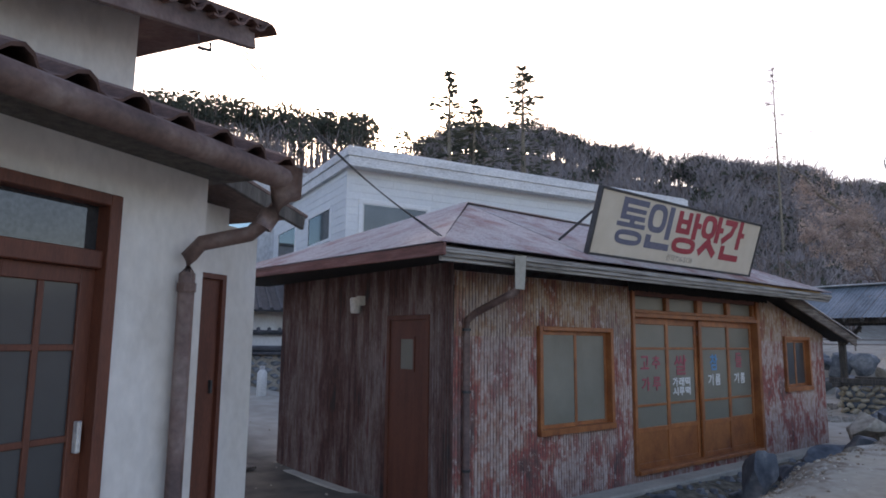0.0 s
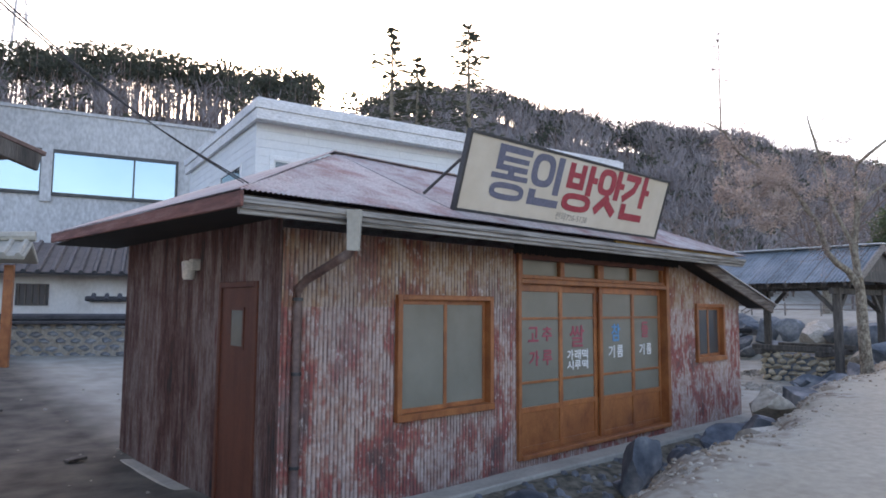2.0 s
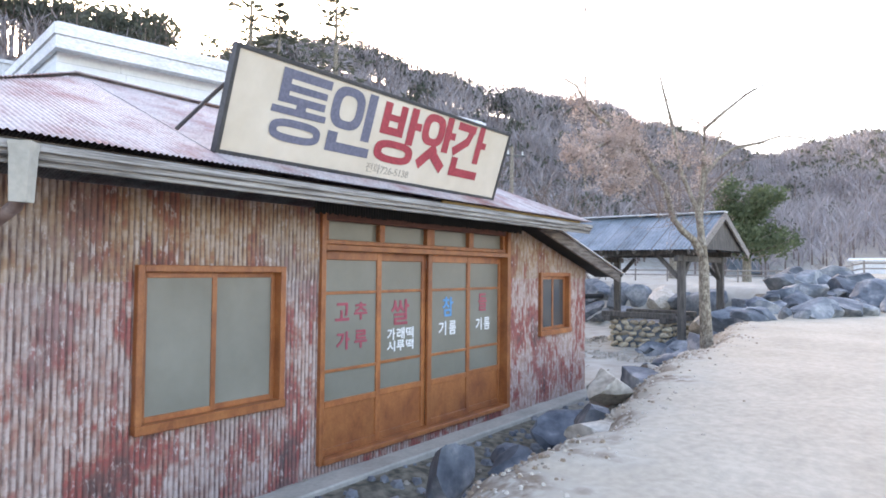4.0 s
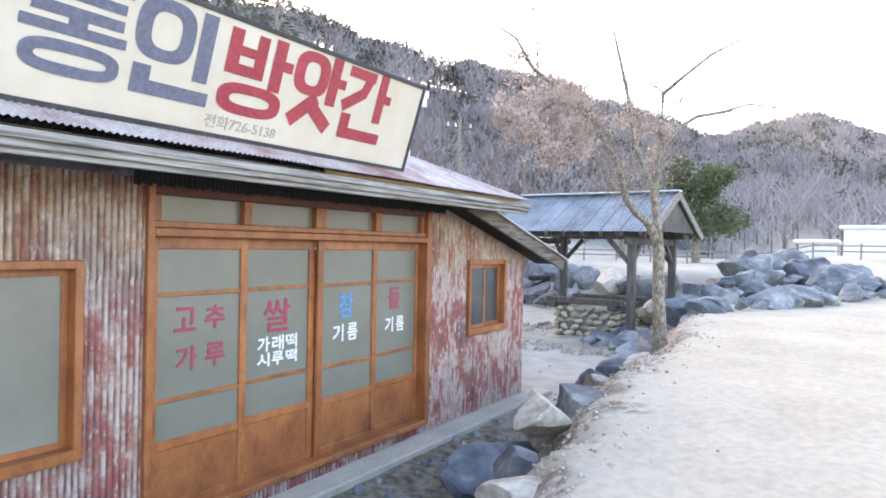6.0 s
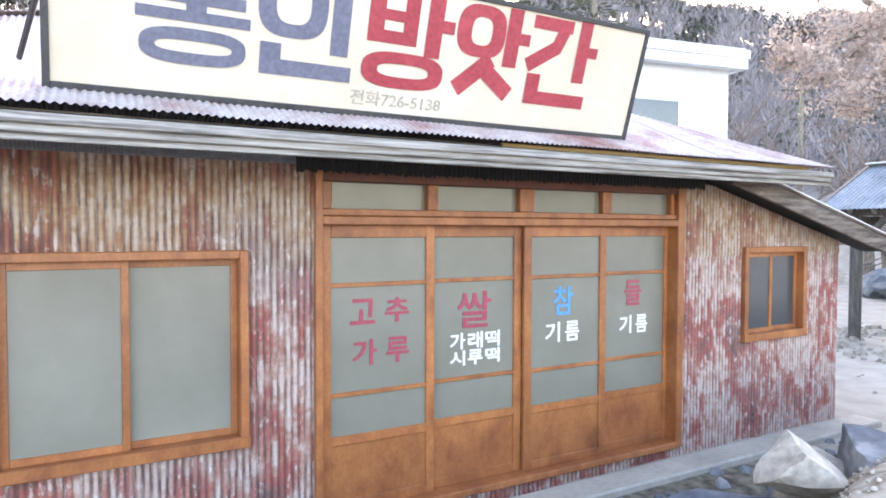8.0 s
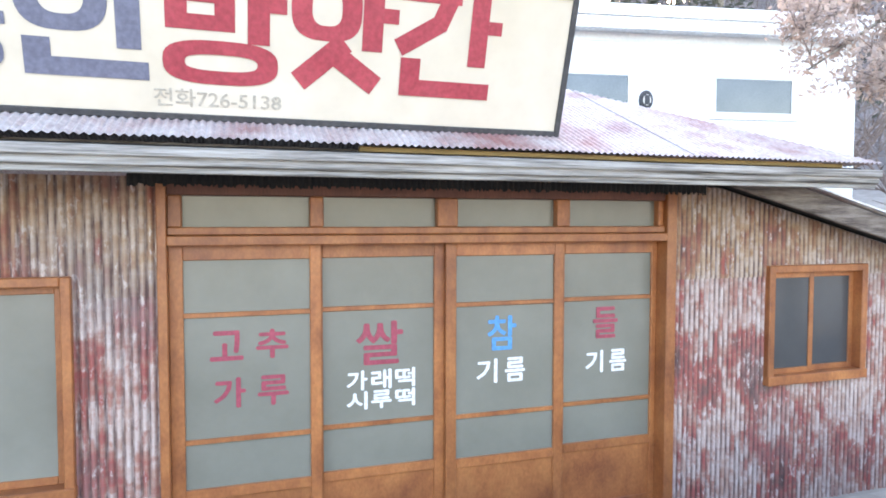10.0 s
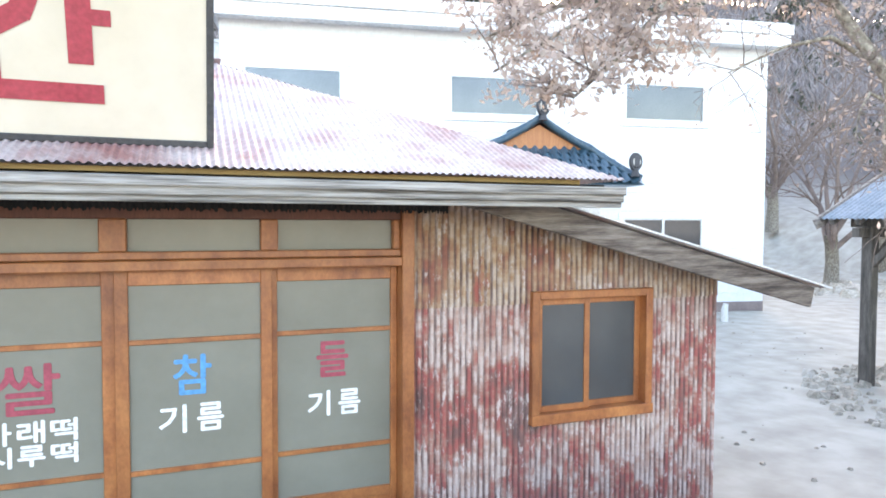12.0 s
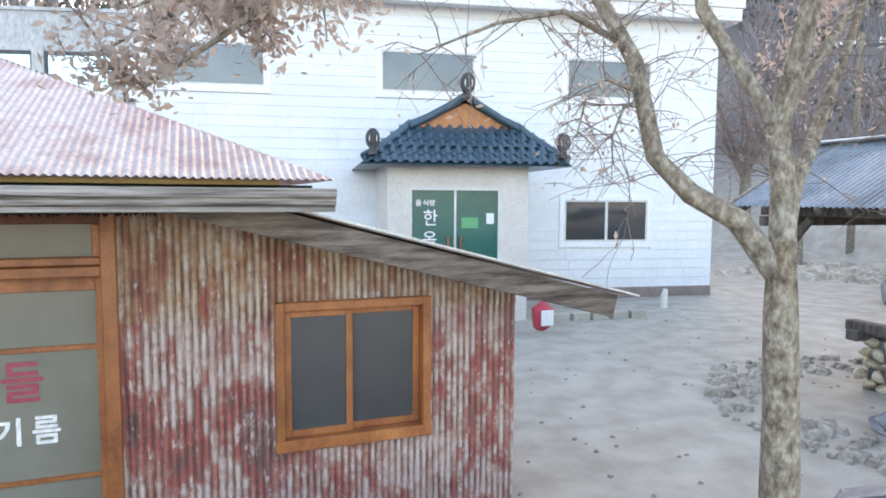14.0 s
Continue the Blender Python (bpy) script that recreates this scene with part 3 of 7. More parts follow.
def build_shop_walls():
    wall = thing("wall_front", "rust-streaked corrugated tin front wall of a small mill shop", "wall", kind="structure")
    cuts = sorted({LEFT, RIGHT, *[o[0] for o in OPENINGS], *[o[1] for o in OPENINGS]})
    inner = FRONT + 0.05
    for a, b in zip(cuts, cuts[1:]):
        hole = next((o for o in OPENINGS if o[0] <= a and b <= o[1]), None)
        for z0, z1 in ([(-0.1, 2.45)] if not hole else [(-0.1, hole[2]), (hole[3], 2.45)]):
            if z1 - z0 > 0.02:
                one_box("backing", (a, inner, z0), (b, inner + 0.12, min(z1, lean_top(b) - 0.03)), DARK_WOOD, wall, "dark timber backing")
    # tin sheets, each about 0.75 m wide, in two courses
    count = 0
    for a, b in zip(cuts, cuts[1:]):
        hole = next((o for o in OPENINGS if o[0] <= a and b <= o[1]), None)
        k = max(1, round((b - a) / 0.75))
        for i in range(k):
            s0, s1 = a + (b - a) * i / k, a + (b - a) * (i + 1) / k + 0.02
            s1 = min(s1, b)
            spans = [(-0.06, 1.95), (1.9, 9)] if not hole else [(-0.06, hole[2]), (hole[3], 9)]
            for j, (z0, z1) in enumerate(spans):
                off = 0.004 * ((i + j) % 2) + 0.005 * j
                if z0 >= front_top((s0 + s1) / 2) - 0.03:
                    continue
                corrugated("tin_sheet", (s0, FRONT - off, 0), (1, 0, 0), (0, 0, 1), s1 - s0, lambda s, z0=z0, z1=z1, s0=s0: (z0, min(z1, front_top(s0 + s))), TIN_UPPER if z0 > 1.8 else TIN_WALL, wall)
                count += 1
    side = thing("wall_left", "dark rust-stained corrugated tin side wall", "wall", kind="structure")
    d0, d1, dz = 5.55, 6.36, 2.13
    for a, b, z0, z1 in ((FRONT + 0.17, d0, -0.15, 2.6), (d1, BACK, -0.15, 2.6), (d0, d1, dz, 2.6)):
        one_box("backing", (LEFT + 0.03, a, z0), (LEFT + 0.14, b, z1), DARK_WOOD, side, "dark timber backing")
    for a, b, z0, z1 in ((FRONT, d0, -0.12, 2.74), (d1, 7.1, -0.12, 2.74), (7.1, 7.85, -0.12, 2.74), (7.85, 8.6, -0.12, 2.74), (8.6, BACK, -0.12, 2.74), (d0, d1, dz, 2.74)):
        off = 0.006 * (int(a * 3) % 2)
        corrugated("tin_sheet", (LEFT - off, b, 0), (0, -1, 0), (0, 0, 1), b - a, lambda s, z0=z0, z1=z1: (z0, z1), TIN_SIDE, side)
    back = thing("wall_back", "corrugated tin back wall", "wall", kind="structure")
    corrugated("tin_sheet", (RIGHT, BACK, 0), (-1, 0, 0), (0, 0, 1), RIGHT - LEFT, lambda s: (-0.1, min(2.74, lean_top(RIGHT - s))), TIN_WALL, back)
    right = thing("wall_right", "corrugated tin end wall below a lean-to roof", "wall", kind="structure")
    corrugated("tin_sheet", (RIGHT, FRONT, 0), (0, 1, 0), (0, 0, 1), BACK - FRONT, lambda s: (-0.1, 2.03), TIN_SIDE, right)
    one_box("corner_post", (RIGHT - 0.05, FRONT + 0.02, -0.1), (RIGHT - 0.012, FRONT + 0.1, 2.0), GREY_WOOD, right)
    # concrete footing and curb in front
    one_box("curb", (4.2, 4.72, -0.15), (13.9, 5.02, 0.06), CONCRETE, None, bevel=0.015)["kind"] = "structure"
    tagged(bpy.data.objects["curb"], "pale concrete footing strip along the shop front", "curb", kind="structure")
    one_box("footing", (4.24, 5.02, -0.2), (4.41, 9.4, 0.0), CONCRETE, None, bevel=0.015)
    tagged(bpy.data.objects["footing"], "grey concrete footing beside the side wall", "footing", kind="structure")


def build_shop_roof():
    roof = thing("roof", "faded red corrugated tin hip roof of the mill shop", "roof", kind="structure")
    x0, x1, y0, y1, z0, zr, yr, xa, xb = 3.62, 12.25, 4.36, 9.95, 2.745, 3.79, 6.73, 6.0, 9.9
    # front slope
    slope = Vector((0, yr - y0, zr - z0))
    ln = slope.length
    up = slope.normalized()

    def front_hi(x):
        if x < xa:
            return ln * (x - x0) / (xa - x0)
        if x > xb:
            return ln * (x1 - x) / (x1 - xb)
        return ln

    k = 11
    for i in range(k):
        a, b = x0 + (x1 - x0) * i / k, x0 + (x1 - x0) * (i + 1) / k + (0.03 if i < k - 1 else 0)
        corrugated("roof_sheet", (a, y0, z0 + 0.003 * (i % 2)), (1, 0, 0), up, b - a, lambda s, a=a: (0, max(0.01, front_hi(a + s))), TIN_ROOF, roof, amp=0.006, pitch=0.042)
    # left slope
    sl = Vector((xa - x0, 0, zr - z0))
    ll, lu = sl.length, sl.normalized()
    k = 7

    def left_hi(y):
        return ll * ((y - y0) / (yr - y0) if y < yr else (y1 - y) / (y1 - yr))

    for i in range(k):
        a, b = y1 - (y1 - y0) * i / k, y1 - (y1 - y0) * (i + 1) / k
        corrugated("roof_sheet", (x0, a, z0 + 0.1 * (a - y0) / (y1 - y0)), (0, -1, -0.1 / (y1 - y0)), lu, a - b, lambda s, a=a: (0, max(0.01, left_hi(a - s))), TIN_ROOF, roof, amp=0.006, pitch=0.042)
    sr = Vector((xb - x1, 0, zr - z0))
    corrugated("roof_sheet", (x1, y0, z0), (0, 1, 0), sr.normalized(), y1 - y0, lambda s: (0, max(0.01, sr.length * (s / (yr - y0) if y0 + s < yr else (y1 - y0 - s) / (y1 - yr)))), TIN_ROOF, roof, amp=0.006, pitch=0.042)
    sb = Vector((0, yr - y1, zr - z0))
    corrugated("roof_sheet", (x1, y1, z0), (-1, 0, 0), sb.normalized(), x1 - x0, lambda s: (0, max(0.01, sb.length * min(1, s / (x1 - xb), (x1 - x0 - s) / (xa - x0)))), TIN_ROOF, roof, amp=0.006, pitch=0.042)
    bm = bm_new()
    beam(bm, (xa - 0.1, yr, zr + 0.006), (xb + 0.1, yr, zr + 0.006), 0.2, 0.012, 0.004)
    part("ridge_cap", bm, TIN_ROOF, roof)
    # soffit boards close the underside; their near-black colour carries the eave shade
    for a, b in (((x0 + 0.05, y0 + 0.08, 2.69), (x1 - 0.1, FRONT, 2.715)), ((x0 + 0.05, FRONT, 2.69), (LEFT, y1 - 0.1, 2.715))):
        one_box("soffit", a, b, BLACK, roof, "soffit boards coloured near-black for the eave shade")
    # weathered fascia along the left eave
    bm = bm_new()
    beam(bm, (x0 + 0.02, y0 - 0.02, 2.675), (x0 + 0.02, y1, 2.785), 0.03, 0.115, 0.006)
    part("fascia_board", bm, RED_BOARD, roof, "red-brown painted fascia board")
    # left plank is darkened to hold the shadow line below the sheets
    one_box("fascia_board", (3.72, 4.465, 2.69), (8.6, 4.49, 2.728), VERGE_WOOD, roof, "fascia plank darkened for the shadow line under the roof", 0.004)
    one_box("fascia_board", (8.604, 4.44, 2.702), (11.98, 4.47, 2.742), YELLOW_WOOD, roof, "pale yellow fascia plank", 0.004)
    # timber gutter with three ledges
    gut = thing("gutter", "weathered grey wooden gutter boards along the shop eave", "gutter")
    for a, b, yy in ((2.575, 2.615, 4.42), (2.608, 2.655, 4.395), (2.65, 2.70, 4.37)):
        one_box("board", (3.66, yy, a), (12.27, 4.46, b), GREY_WOOD, gut, bevel=0.005)
    fl = thing("eave_flashing", "dark ragged tin flashing under the gutter", "flashing", kind="structure")
    rnd = random.Random(4)
    for i in range(9):
        a, b = 7.4 + 0.44 * i, 7.4 + 0.44 * (i + 1)
        lo = [rnd.uniform(0, 0.025) for _ in range(60)]
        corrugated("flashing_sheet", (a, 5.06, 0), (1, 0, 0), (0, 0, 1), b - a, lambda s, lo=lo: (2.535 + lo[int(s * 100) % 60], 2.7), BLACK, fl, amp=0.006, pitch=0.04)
    # downpipe
    dp = thing("downpipe", "rusted grey downpipe with a funnel at the shop corner", "downpipe")
    bm = bm_new()
    tube(bm, [(4.63, 4.36, 2.69), (4.63, 4.36, 2.62), (4.63, 4.37, 2.36)], [0.085, 0.075, 0.065], 4)
    part("funnel", bm, CONCRETE, dp, "pale tin funnel")
    bm = bm_new()
    tube(bm, [(4.63, 4.37, 2.45), (4.62, 4.42, 2.34), (4.56, 4.95, 2.14), (4.55, 5.08, 2.06), (4.55, 5.085, 1.9), (4.55, 5.085, 0.0)], 0.04, 10)
    part("pipe", bm, PIPE_BROWN, dp, smooth=True)
    for z in (0.5, 1.3, 1.95):
        bm = bm_new()
        tube(bm, [(4.55, 5.085, z), (4.55, 5.085, z + 0.03)], 0.047, 10)
        part("bracket", bm, DARK_METAL, dp)


def build_lean_to():
    lean = thing("lean_to_roof", "lean-to roof edged with a weathered grey plank", "roof", kind="structure")
    bm = bm_new()
    p, q = Vector((11.35, 4.76, 2.665)), Vector((14.30, 4.76, 1.905))
    beam(bm, p, q, 0.04, 0.16, 0.006)
    part("verge_board", bm, VERGE_WOOD, lean, "weathered grey verge plank")
    d = (q - p).normalized()
    bm = bm_new()
    n = Vector((-d.z, 0, d.x))
    # pale strip stands in for sky sheen on the roof sheet's edge
    beam(bm, p + n * 0.112 + Vector((0, 0.11, 0)), q + n * 0.112 + d * 0.16 + Vector((0, 0.11, 0)), 0.3, 0.014)
    part("edge_sheen_strip", bm, PALE_METAL, lean, "pale strip for the sky sheen on the sheet edge")
    ln = (q - p).length + 0.1
    along = Vector((0, -1, 0))
    a = p + n * 0.1
    corrugated("roof_sheet", (a.x, 9.6, a.z), (0, -1, 0), d, 9.6 - 4.74, lambda s: (0, ln), TIN_ROOF, lean, amp=0.006, pitch=0.042)
    # near-black slab darkens the lean-to's underside in place of shade
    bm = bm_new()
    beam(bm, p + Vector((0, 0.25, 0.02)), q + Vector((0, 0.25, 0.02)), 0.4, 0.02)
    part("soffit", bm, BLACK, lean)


build_shop_walls()
build_shop_roof()
build_lean_to()


# ---- writing ----
def lettering(name, text, size, m, mat, parent, bold=0.0, depth=0.003, width=None, label=""):
    """A line of raised letters, one mesh for each character."""
    glyphs = [(i, c) for i, c in enumerate(text) if c != " "]
    if len(glyphs) == 1 or text[0] == "전":
        return letter(name, text, size, m, mat, parent, bold, depth, width, label)
    cell = width / (len(glyphs) + 0.25 * (len(glyphs) - 1) * (1 if " " not in text else 1.8))
    gap = (width - cell * len(glyphs)) / (len(glyphs) - 1)
    for k, (i, c) in enumerate(glyphs):
        letter(name, c, size, m @ pose(-width / 2 + cell / 2 + (cell + gap) * k, 0, 0), mat, parent, bold, depth, cell, label)


def letter(name, text, size, m, mat, parent, bold=0.0, depth=0.003, width=None, label=""):
    """Raised letters; m is the pose of the line's middle, in the x-z plane of its own axes. width: the length to which the line is fitted."""
    cu = bpy.data.curves.new(name, "FONT")
    cu.body, cu.size, cu.align_x, cu.align_y = text, size, "CENTER", "CENTER"
    cu.extrude, cu.resolution_u = depth / 2, 3
    tmp = bpy.data.objects.new(name, cu)
    scene.collection.objects.link(tmp)
    me = bpy.data.meshes.new_from_object(tmp.evaluated_get(bpy.context.evaluated_depsgraph_get()))
    bpy.data.objects.remove(tmp)
    bpy.data.curves.remove(cu)
    xs = [v.co.x for v in me.vertices]
    ys = [v.co.y for v in me.vertices]
    if xs:
        sx = (width / (max(xs) - min(xs))) if width else 1.0
        sy = size / (max(ys) - min(ys)) if width else 1.0
        cx, cy = (max(xs) + min(xs)) / 2, (max(ys) + min(ys)) / 2
        for v in me.vertices:
            v.co = ((v.co.x - cx) * sx, (v.co.y - cy) * sy, v.co.z)
    if bold:
        base = bmesh.new()
        base.from_mesh(me)
        for k, (dx, dy) in enumerate(((1, 0), (-1, 0), (0, 1), (0, -1))):
            extra = me.copy()
            extra.transform(Matrix.Translation((dx * bold, dy * bold, -0.0003 * (k + 1))))
            base.from_mesh(extra)
            bpy.data.meshes.remove(extra)
        base.to_mesh(me)
        base.free()
    me.transform(m @ pose(0, 0, 0, 90, 0, 0))
    me.materials.clear()
    me.materials.append(mat)
    ob = new(name, me)
    ob.parent = parent
    if label:
        ob["label"] = label
    return ob


# ---- the mill shop: doors and windows ----
def frame_bars(bars, name, mat, parent, y0, y1, bevel=0.006):
    for x0, z0, x1, z1 in bars:
        one_box(name, (x0, y0, z0), (x1, y1, z1), mat, parent, bevel=bevel)


def build_sliding_doors():
    fr = thing("door_frame", "varnished orange-brown wooden frame of the shop doors", "door frame", kind="structure")
    frame_bars([(7.545, 0.11, 7.6, 2.62), (11.055, 0.11, 11.14, 2.62)], "jamb", ORANGE_WOOD, fr, 5.10, 5.33)
    frame_bars([(7.6, 2.195, 11.055, 2.255)], "lintel", ORANGE_WOOD, fr, 5.10, 5.33)
    frame_bars([(7.6, 2.258, 11.055, 2.305)], "lintel", ORANGE_WOOD, fr, 5.13, 5.30)
    frame_bars([(7.6, 2.495, 11.055, 2.62)], "head", BROWN_DOOR, fr, 5.13, 5.30)
    frame_bars([(7.6, 0.11, 11.055, 0.165)], "sill", ORANGE_WOOD, fr, 5.08, 5.33)
    glass = [(7.68, 8.43), (8.515, 9.27), (9.415, 10.16), (10.265, 11.01)]
    for a, b in zip(glass, glass[1:]):
        frame_bars([(a[1], 2.305, b[0], 2.495)], "transom_bar", ORANGE_WOOD, fr, 5.15, 5.28)
    frame_bars([(7.6, 2.305, 7.68, 2.495), (11.01, 2.305, 11.055, 2.495)], "transom_bar", ORANGE_WOOD, fr, 5.15, 5.28)
    for a, b in glass:
        one_box("transom_pane", (a, 5.21, 2.305), (b, 5.22, 2.495), FROSTED, fr, "frosted transom pane")
    edges = [(7.6, 8.475), (8.43, 9.345), (9.34, 10.215), (10.21, 11.055)]
    for i, ((a, b), (e0, e1)) in enumerate(zip(glass, edges)):
        door = thing("sliding_door", "orange-brown wooden sliding door with frosted panes and painted words", "door", group="shop doors")
        y = 5.20 if i in (0, 2) else 5.245
        y0, y1 = (y - 0.02, y + 0.018)
        if i in (0, 2):
            s0, s1 = e0, b + 0.07
        else:
            s0, s1 = a - 0.07, e1
        frame_bars([(s0, 0.165, a, 2.195), (b, 0.165, s1, 2.195)], "stile", ORANGE_WOOD, door, y0, y1, 0.004)
        frame_bars([(a, 2.105, b, 2.195), (a, 0.635, b, 0.70), (a, 0.165, b, 0.235)], "rail", ORANGE_WOOD, door, y0, y1, 0.004)
        frame_bars([(a, 1.755, b, 1.785), (a, 0.978, b, 1.008)], "muntin", ORANGE_WOOD, door, y0 + 0.004, y1 - 0.004, 0.003)
        one_box("lower_panel", (a, y - 0.004, 0.235), (b, y + 0.006, 0.635), ORANGE_WOOD, door, "plain wooden lower panel")
        for z0, z1 in ((1.785, 2.105), (1.008, 1.755), (0.70, 0.978)):
            one_box("pane", (a, y, z0), (b, y + 0.006, z1), FROSTED, door, "frosted glass pane")
        words = [[("고 추", 1.575, 0.175, 0.46, INK_RED), ("가 루", 1.28, 0.18, 0.44, INK_RED)],
                 [("쌀", 1.53, 0.28, 0.31, INK_RED), ("가래떡", 1.285, 0.125, 0.46, INK_WHITE), ("시루떡", 1.15, 0.115, 0.46, INK_WHITE)],
                 [("참", 1.56, 0.235, 0.21, INK_BLUE), ("기 름", 1.295, 0.165, 0.36, INK_WHITE)],
                 [("들", 1.585, 0.225, 0.2, INK_RED), ("기 름", 1.295, 0.16, 0.34, INK_WHITE)]][i]
        mid = [(8.06, 8.07), (8.895, 8.905), (9.76, 9.755), (10.62, 10.63)][i]
        for j, (text, z, size, width, ink) in enumerate(words):
            lettering("lettering", text, size, pose(mid[0 if j == 0 else 1], y - 0.004, z), ink, door, 0.004 if ink is INK_WHITE else 0.005, 0.004, width, "painted words")


def build_window(name, label, x0, x1, z0, z1, mid, glass, fw):
    win = thing(name, label, "window", kind="structure")
    y0, y1 = 5.09, 5.28
    frame_bars([(x0, z0, x0 + fw, z1), (x1 - fw, z0, x1, z1)], "window_frame", ORANGE_WOOD, win, y0, y1)
    frame_bars([(x0 + fw, z1 - fw, x1 - fw, z1)], "window_frame", ORANGE_WOOD, win, y0, y1)
    one_box("window_sill", (x0 - 0.004, y0 - 0.012, z0 - 0.03), (x1 + 0.004, y1, z0 + fw * 0.8), ORANGE_WOOD, win, bevel=0.006)
    for i, (a, b) in enumerate(((x0 + fw, mid + 0.025), (mid - 0.025, x1 - fw))):
        y = 5.19 if i else 5.155
        sash = thing("sash", "", "")
        sash.parent = win
        zb, zt, st = z0 + fw * 0.8, z1 - fw, 0.045
        frame_bars([(a, zb, a + st, zt), (b - st, zb, b, zt)], "stile", ORANGE_WOOD, sash, y - 0.014, y + 0.014, 0.003)
        frame_bars([(a + st, zt - st, b - st, zt), (a + st, zb, b - st, zb + st)], "rail", ORANGE_WOOD, sash, y - 0.014, y + 0.014, 0.003)
        one_box("pane", (a + st, y - 0.003, zb + st), (b - st, y + 0.003, zt - st), glass, sash)
    return win


def build_side_door():
    d = thing("side_door", "brown painted plank side door with a small glass pane", "door")
    x = LEFT
    one_box("leaf", (x - 0.012, 5.6, -0.05), (x + 0.03, 6.31, 2.08), BROWN_DOOR, d, bevel=0.004)
    for a, b, z0, z1 in ((5.545, 5.6, -0.05, 2.135), (6.31, 6.365, -0.05, 2.135), (5.6, 6.31, 2.08, 2.135)):
        one_box("frame", (x - 0.03, a, z0), (x + 0.05, b, z1), BROWN_DOOR, d, bevel=0.004)
    one_box("pane", (x - 0.018, 5.84, 1.52), (x + 0.0, 6.08, 1.86), FROSTED, d, "small frosted pane")
    for a, b, z0, z1 in ((5.81, 5.84, 1.49, 1.89), (6.08, 6.11, 1.49, 1.89), (5.84, 6.08, 1.86, 1.89), (5.84, 6.08, 1.49, 1.52)):
        one_box("pane_trim", (x - 0.022, a, z0), (x - 0.002, b, z1), BROWN_DOOR, d)
    lamp = thing("wall_lamp", "white plastic wall lamp on the tin side wall", "lamp")
    bm = bm_new()
    tube(bm, [(x - 0.1, 6.98, 2.18), (x - 0.1, 6.98, 2.2), (x - 0.1, 6.98, 2.36), (x - 0.1, 6.98, 2.38)], [0.05, 0.062, 0.075, 0.06], 14)
    part("shade", bm, PLASTIC_WHITE, lamp, smooth=True)
    one_box("bracket", (x - 0.1, 6.9, 2.28), (x + 0.004, 6.98, 2.4), PLASTIC_WHITE, lamp, bevel=0.008)


build_sliding_doors()
build_window("window_1", "orange-brown wooden sliding window with frosted panes in the tin wall", 5.70, 7.10, 0.79, 2.03, 6.385, FROSTED, 0.055)
build_window("window_2", "small orange-brown wooden window with grey screened panes in the tin wall", 12.02, 13.06, 1.055, 1.99, 12.5, DARK_GLASS, 0.06)
build_side_door()


STROKES = {
    "tong": [("bar", 0.08, 0.87, 1.0, 1.0), ("bar", 0.08, 0.7, 0.95, 0.8), ("bar", 0.08, 0.53, 0.95, 0.64), ("bar", 0.08, 0.53, 0.25, 1.0), ("bar", 0.42, 0.44, 0.6, 0.55), ("bar", 0.0, 0.37, 1.0, 0.47), ("ring", 0.5, 0.15, 0.47, 0.165, 0.13, 0.11)],
    "in": [("ring", 0.35, 0.68, 0.34, 0.32, 0.17, 0.13), ("bar", 0.74, 0.25, 0.93, 1.0), ("bar", 0.05, 0.0, 0.25, 0.3), ("bar", 0.05, 0.0, 0.98, 0.15)],
    "bang": [("bar", 0.04, 0.48, 0.21, 0.97), ("bar", 0.42, 0.48, 0.58, 0.97), ("bar", 0.04, 0.45, 0.58, 0.58), ("bar", 0.04, 0.68, 0.58, 0.79), ("bar", 0.68, 0.36, 0.86, 1.0), ("bar", 0.86, 0.64, 1.0, 0.77), ("ring", 0.47, 0.18, 0.46, 0.19, 0.17, 0.12)],
    "at": [("ring", 0.34, 0.7, 0.33, 0.28, 0.19, 0.13), ("bar", 0.68, 0.36, 0.88, 1.0), ("bar", 0.88, 0.62, 1.03, 0.75), ("slant", 0.52, 0.42, 0.08, 0.05, 0.19), ("slant", 0.44, 0.3, 0.83, 0.05, 0.19)],
    "gan": [("bar", 0.06, 0.83, 0.6, 0.97), ("slant", 0.52, 0.93, 0.4, 0.62, 0.16), ("slant", 0.42, 0.66, 0.05, 0.42, 0.16), ("bar", 0.7, 0.3, 0.87, 1.0), ("bar", 0.87, 0.6, 1.0, 0.72), ("bar", 0.08, 0.0, 0.26, 0.34), ("bar", 0.08, 0.0, 0.93, 0.15)],
}


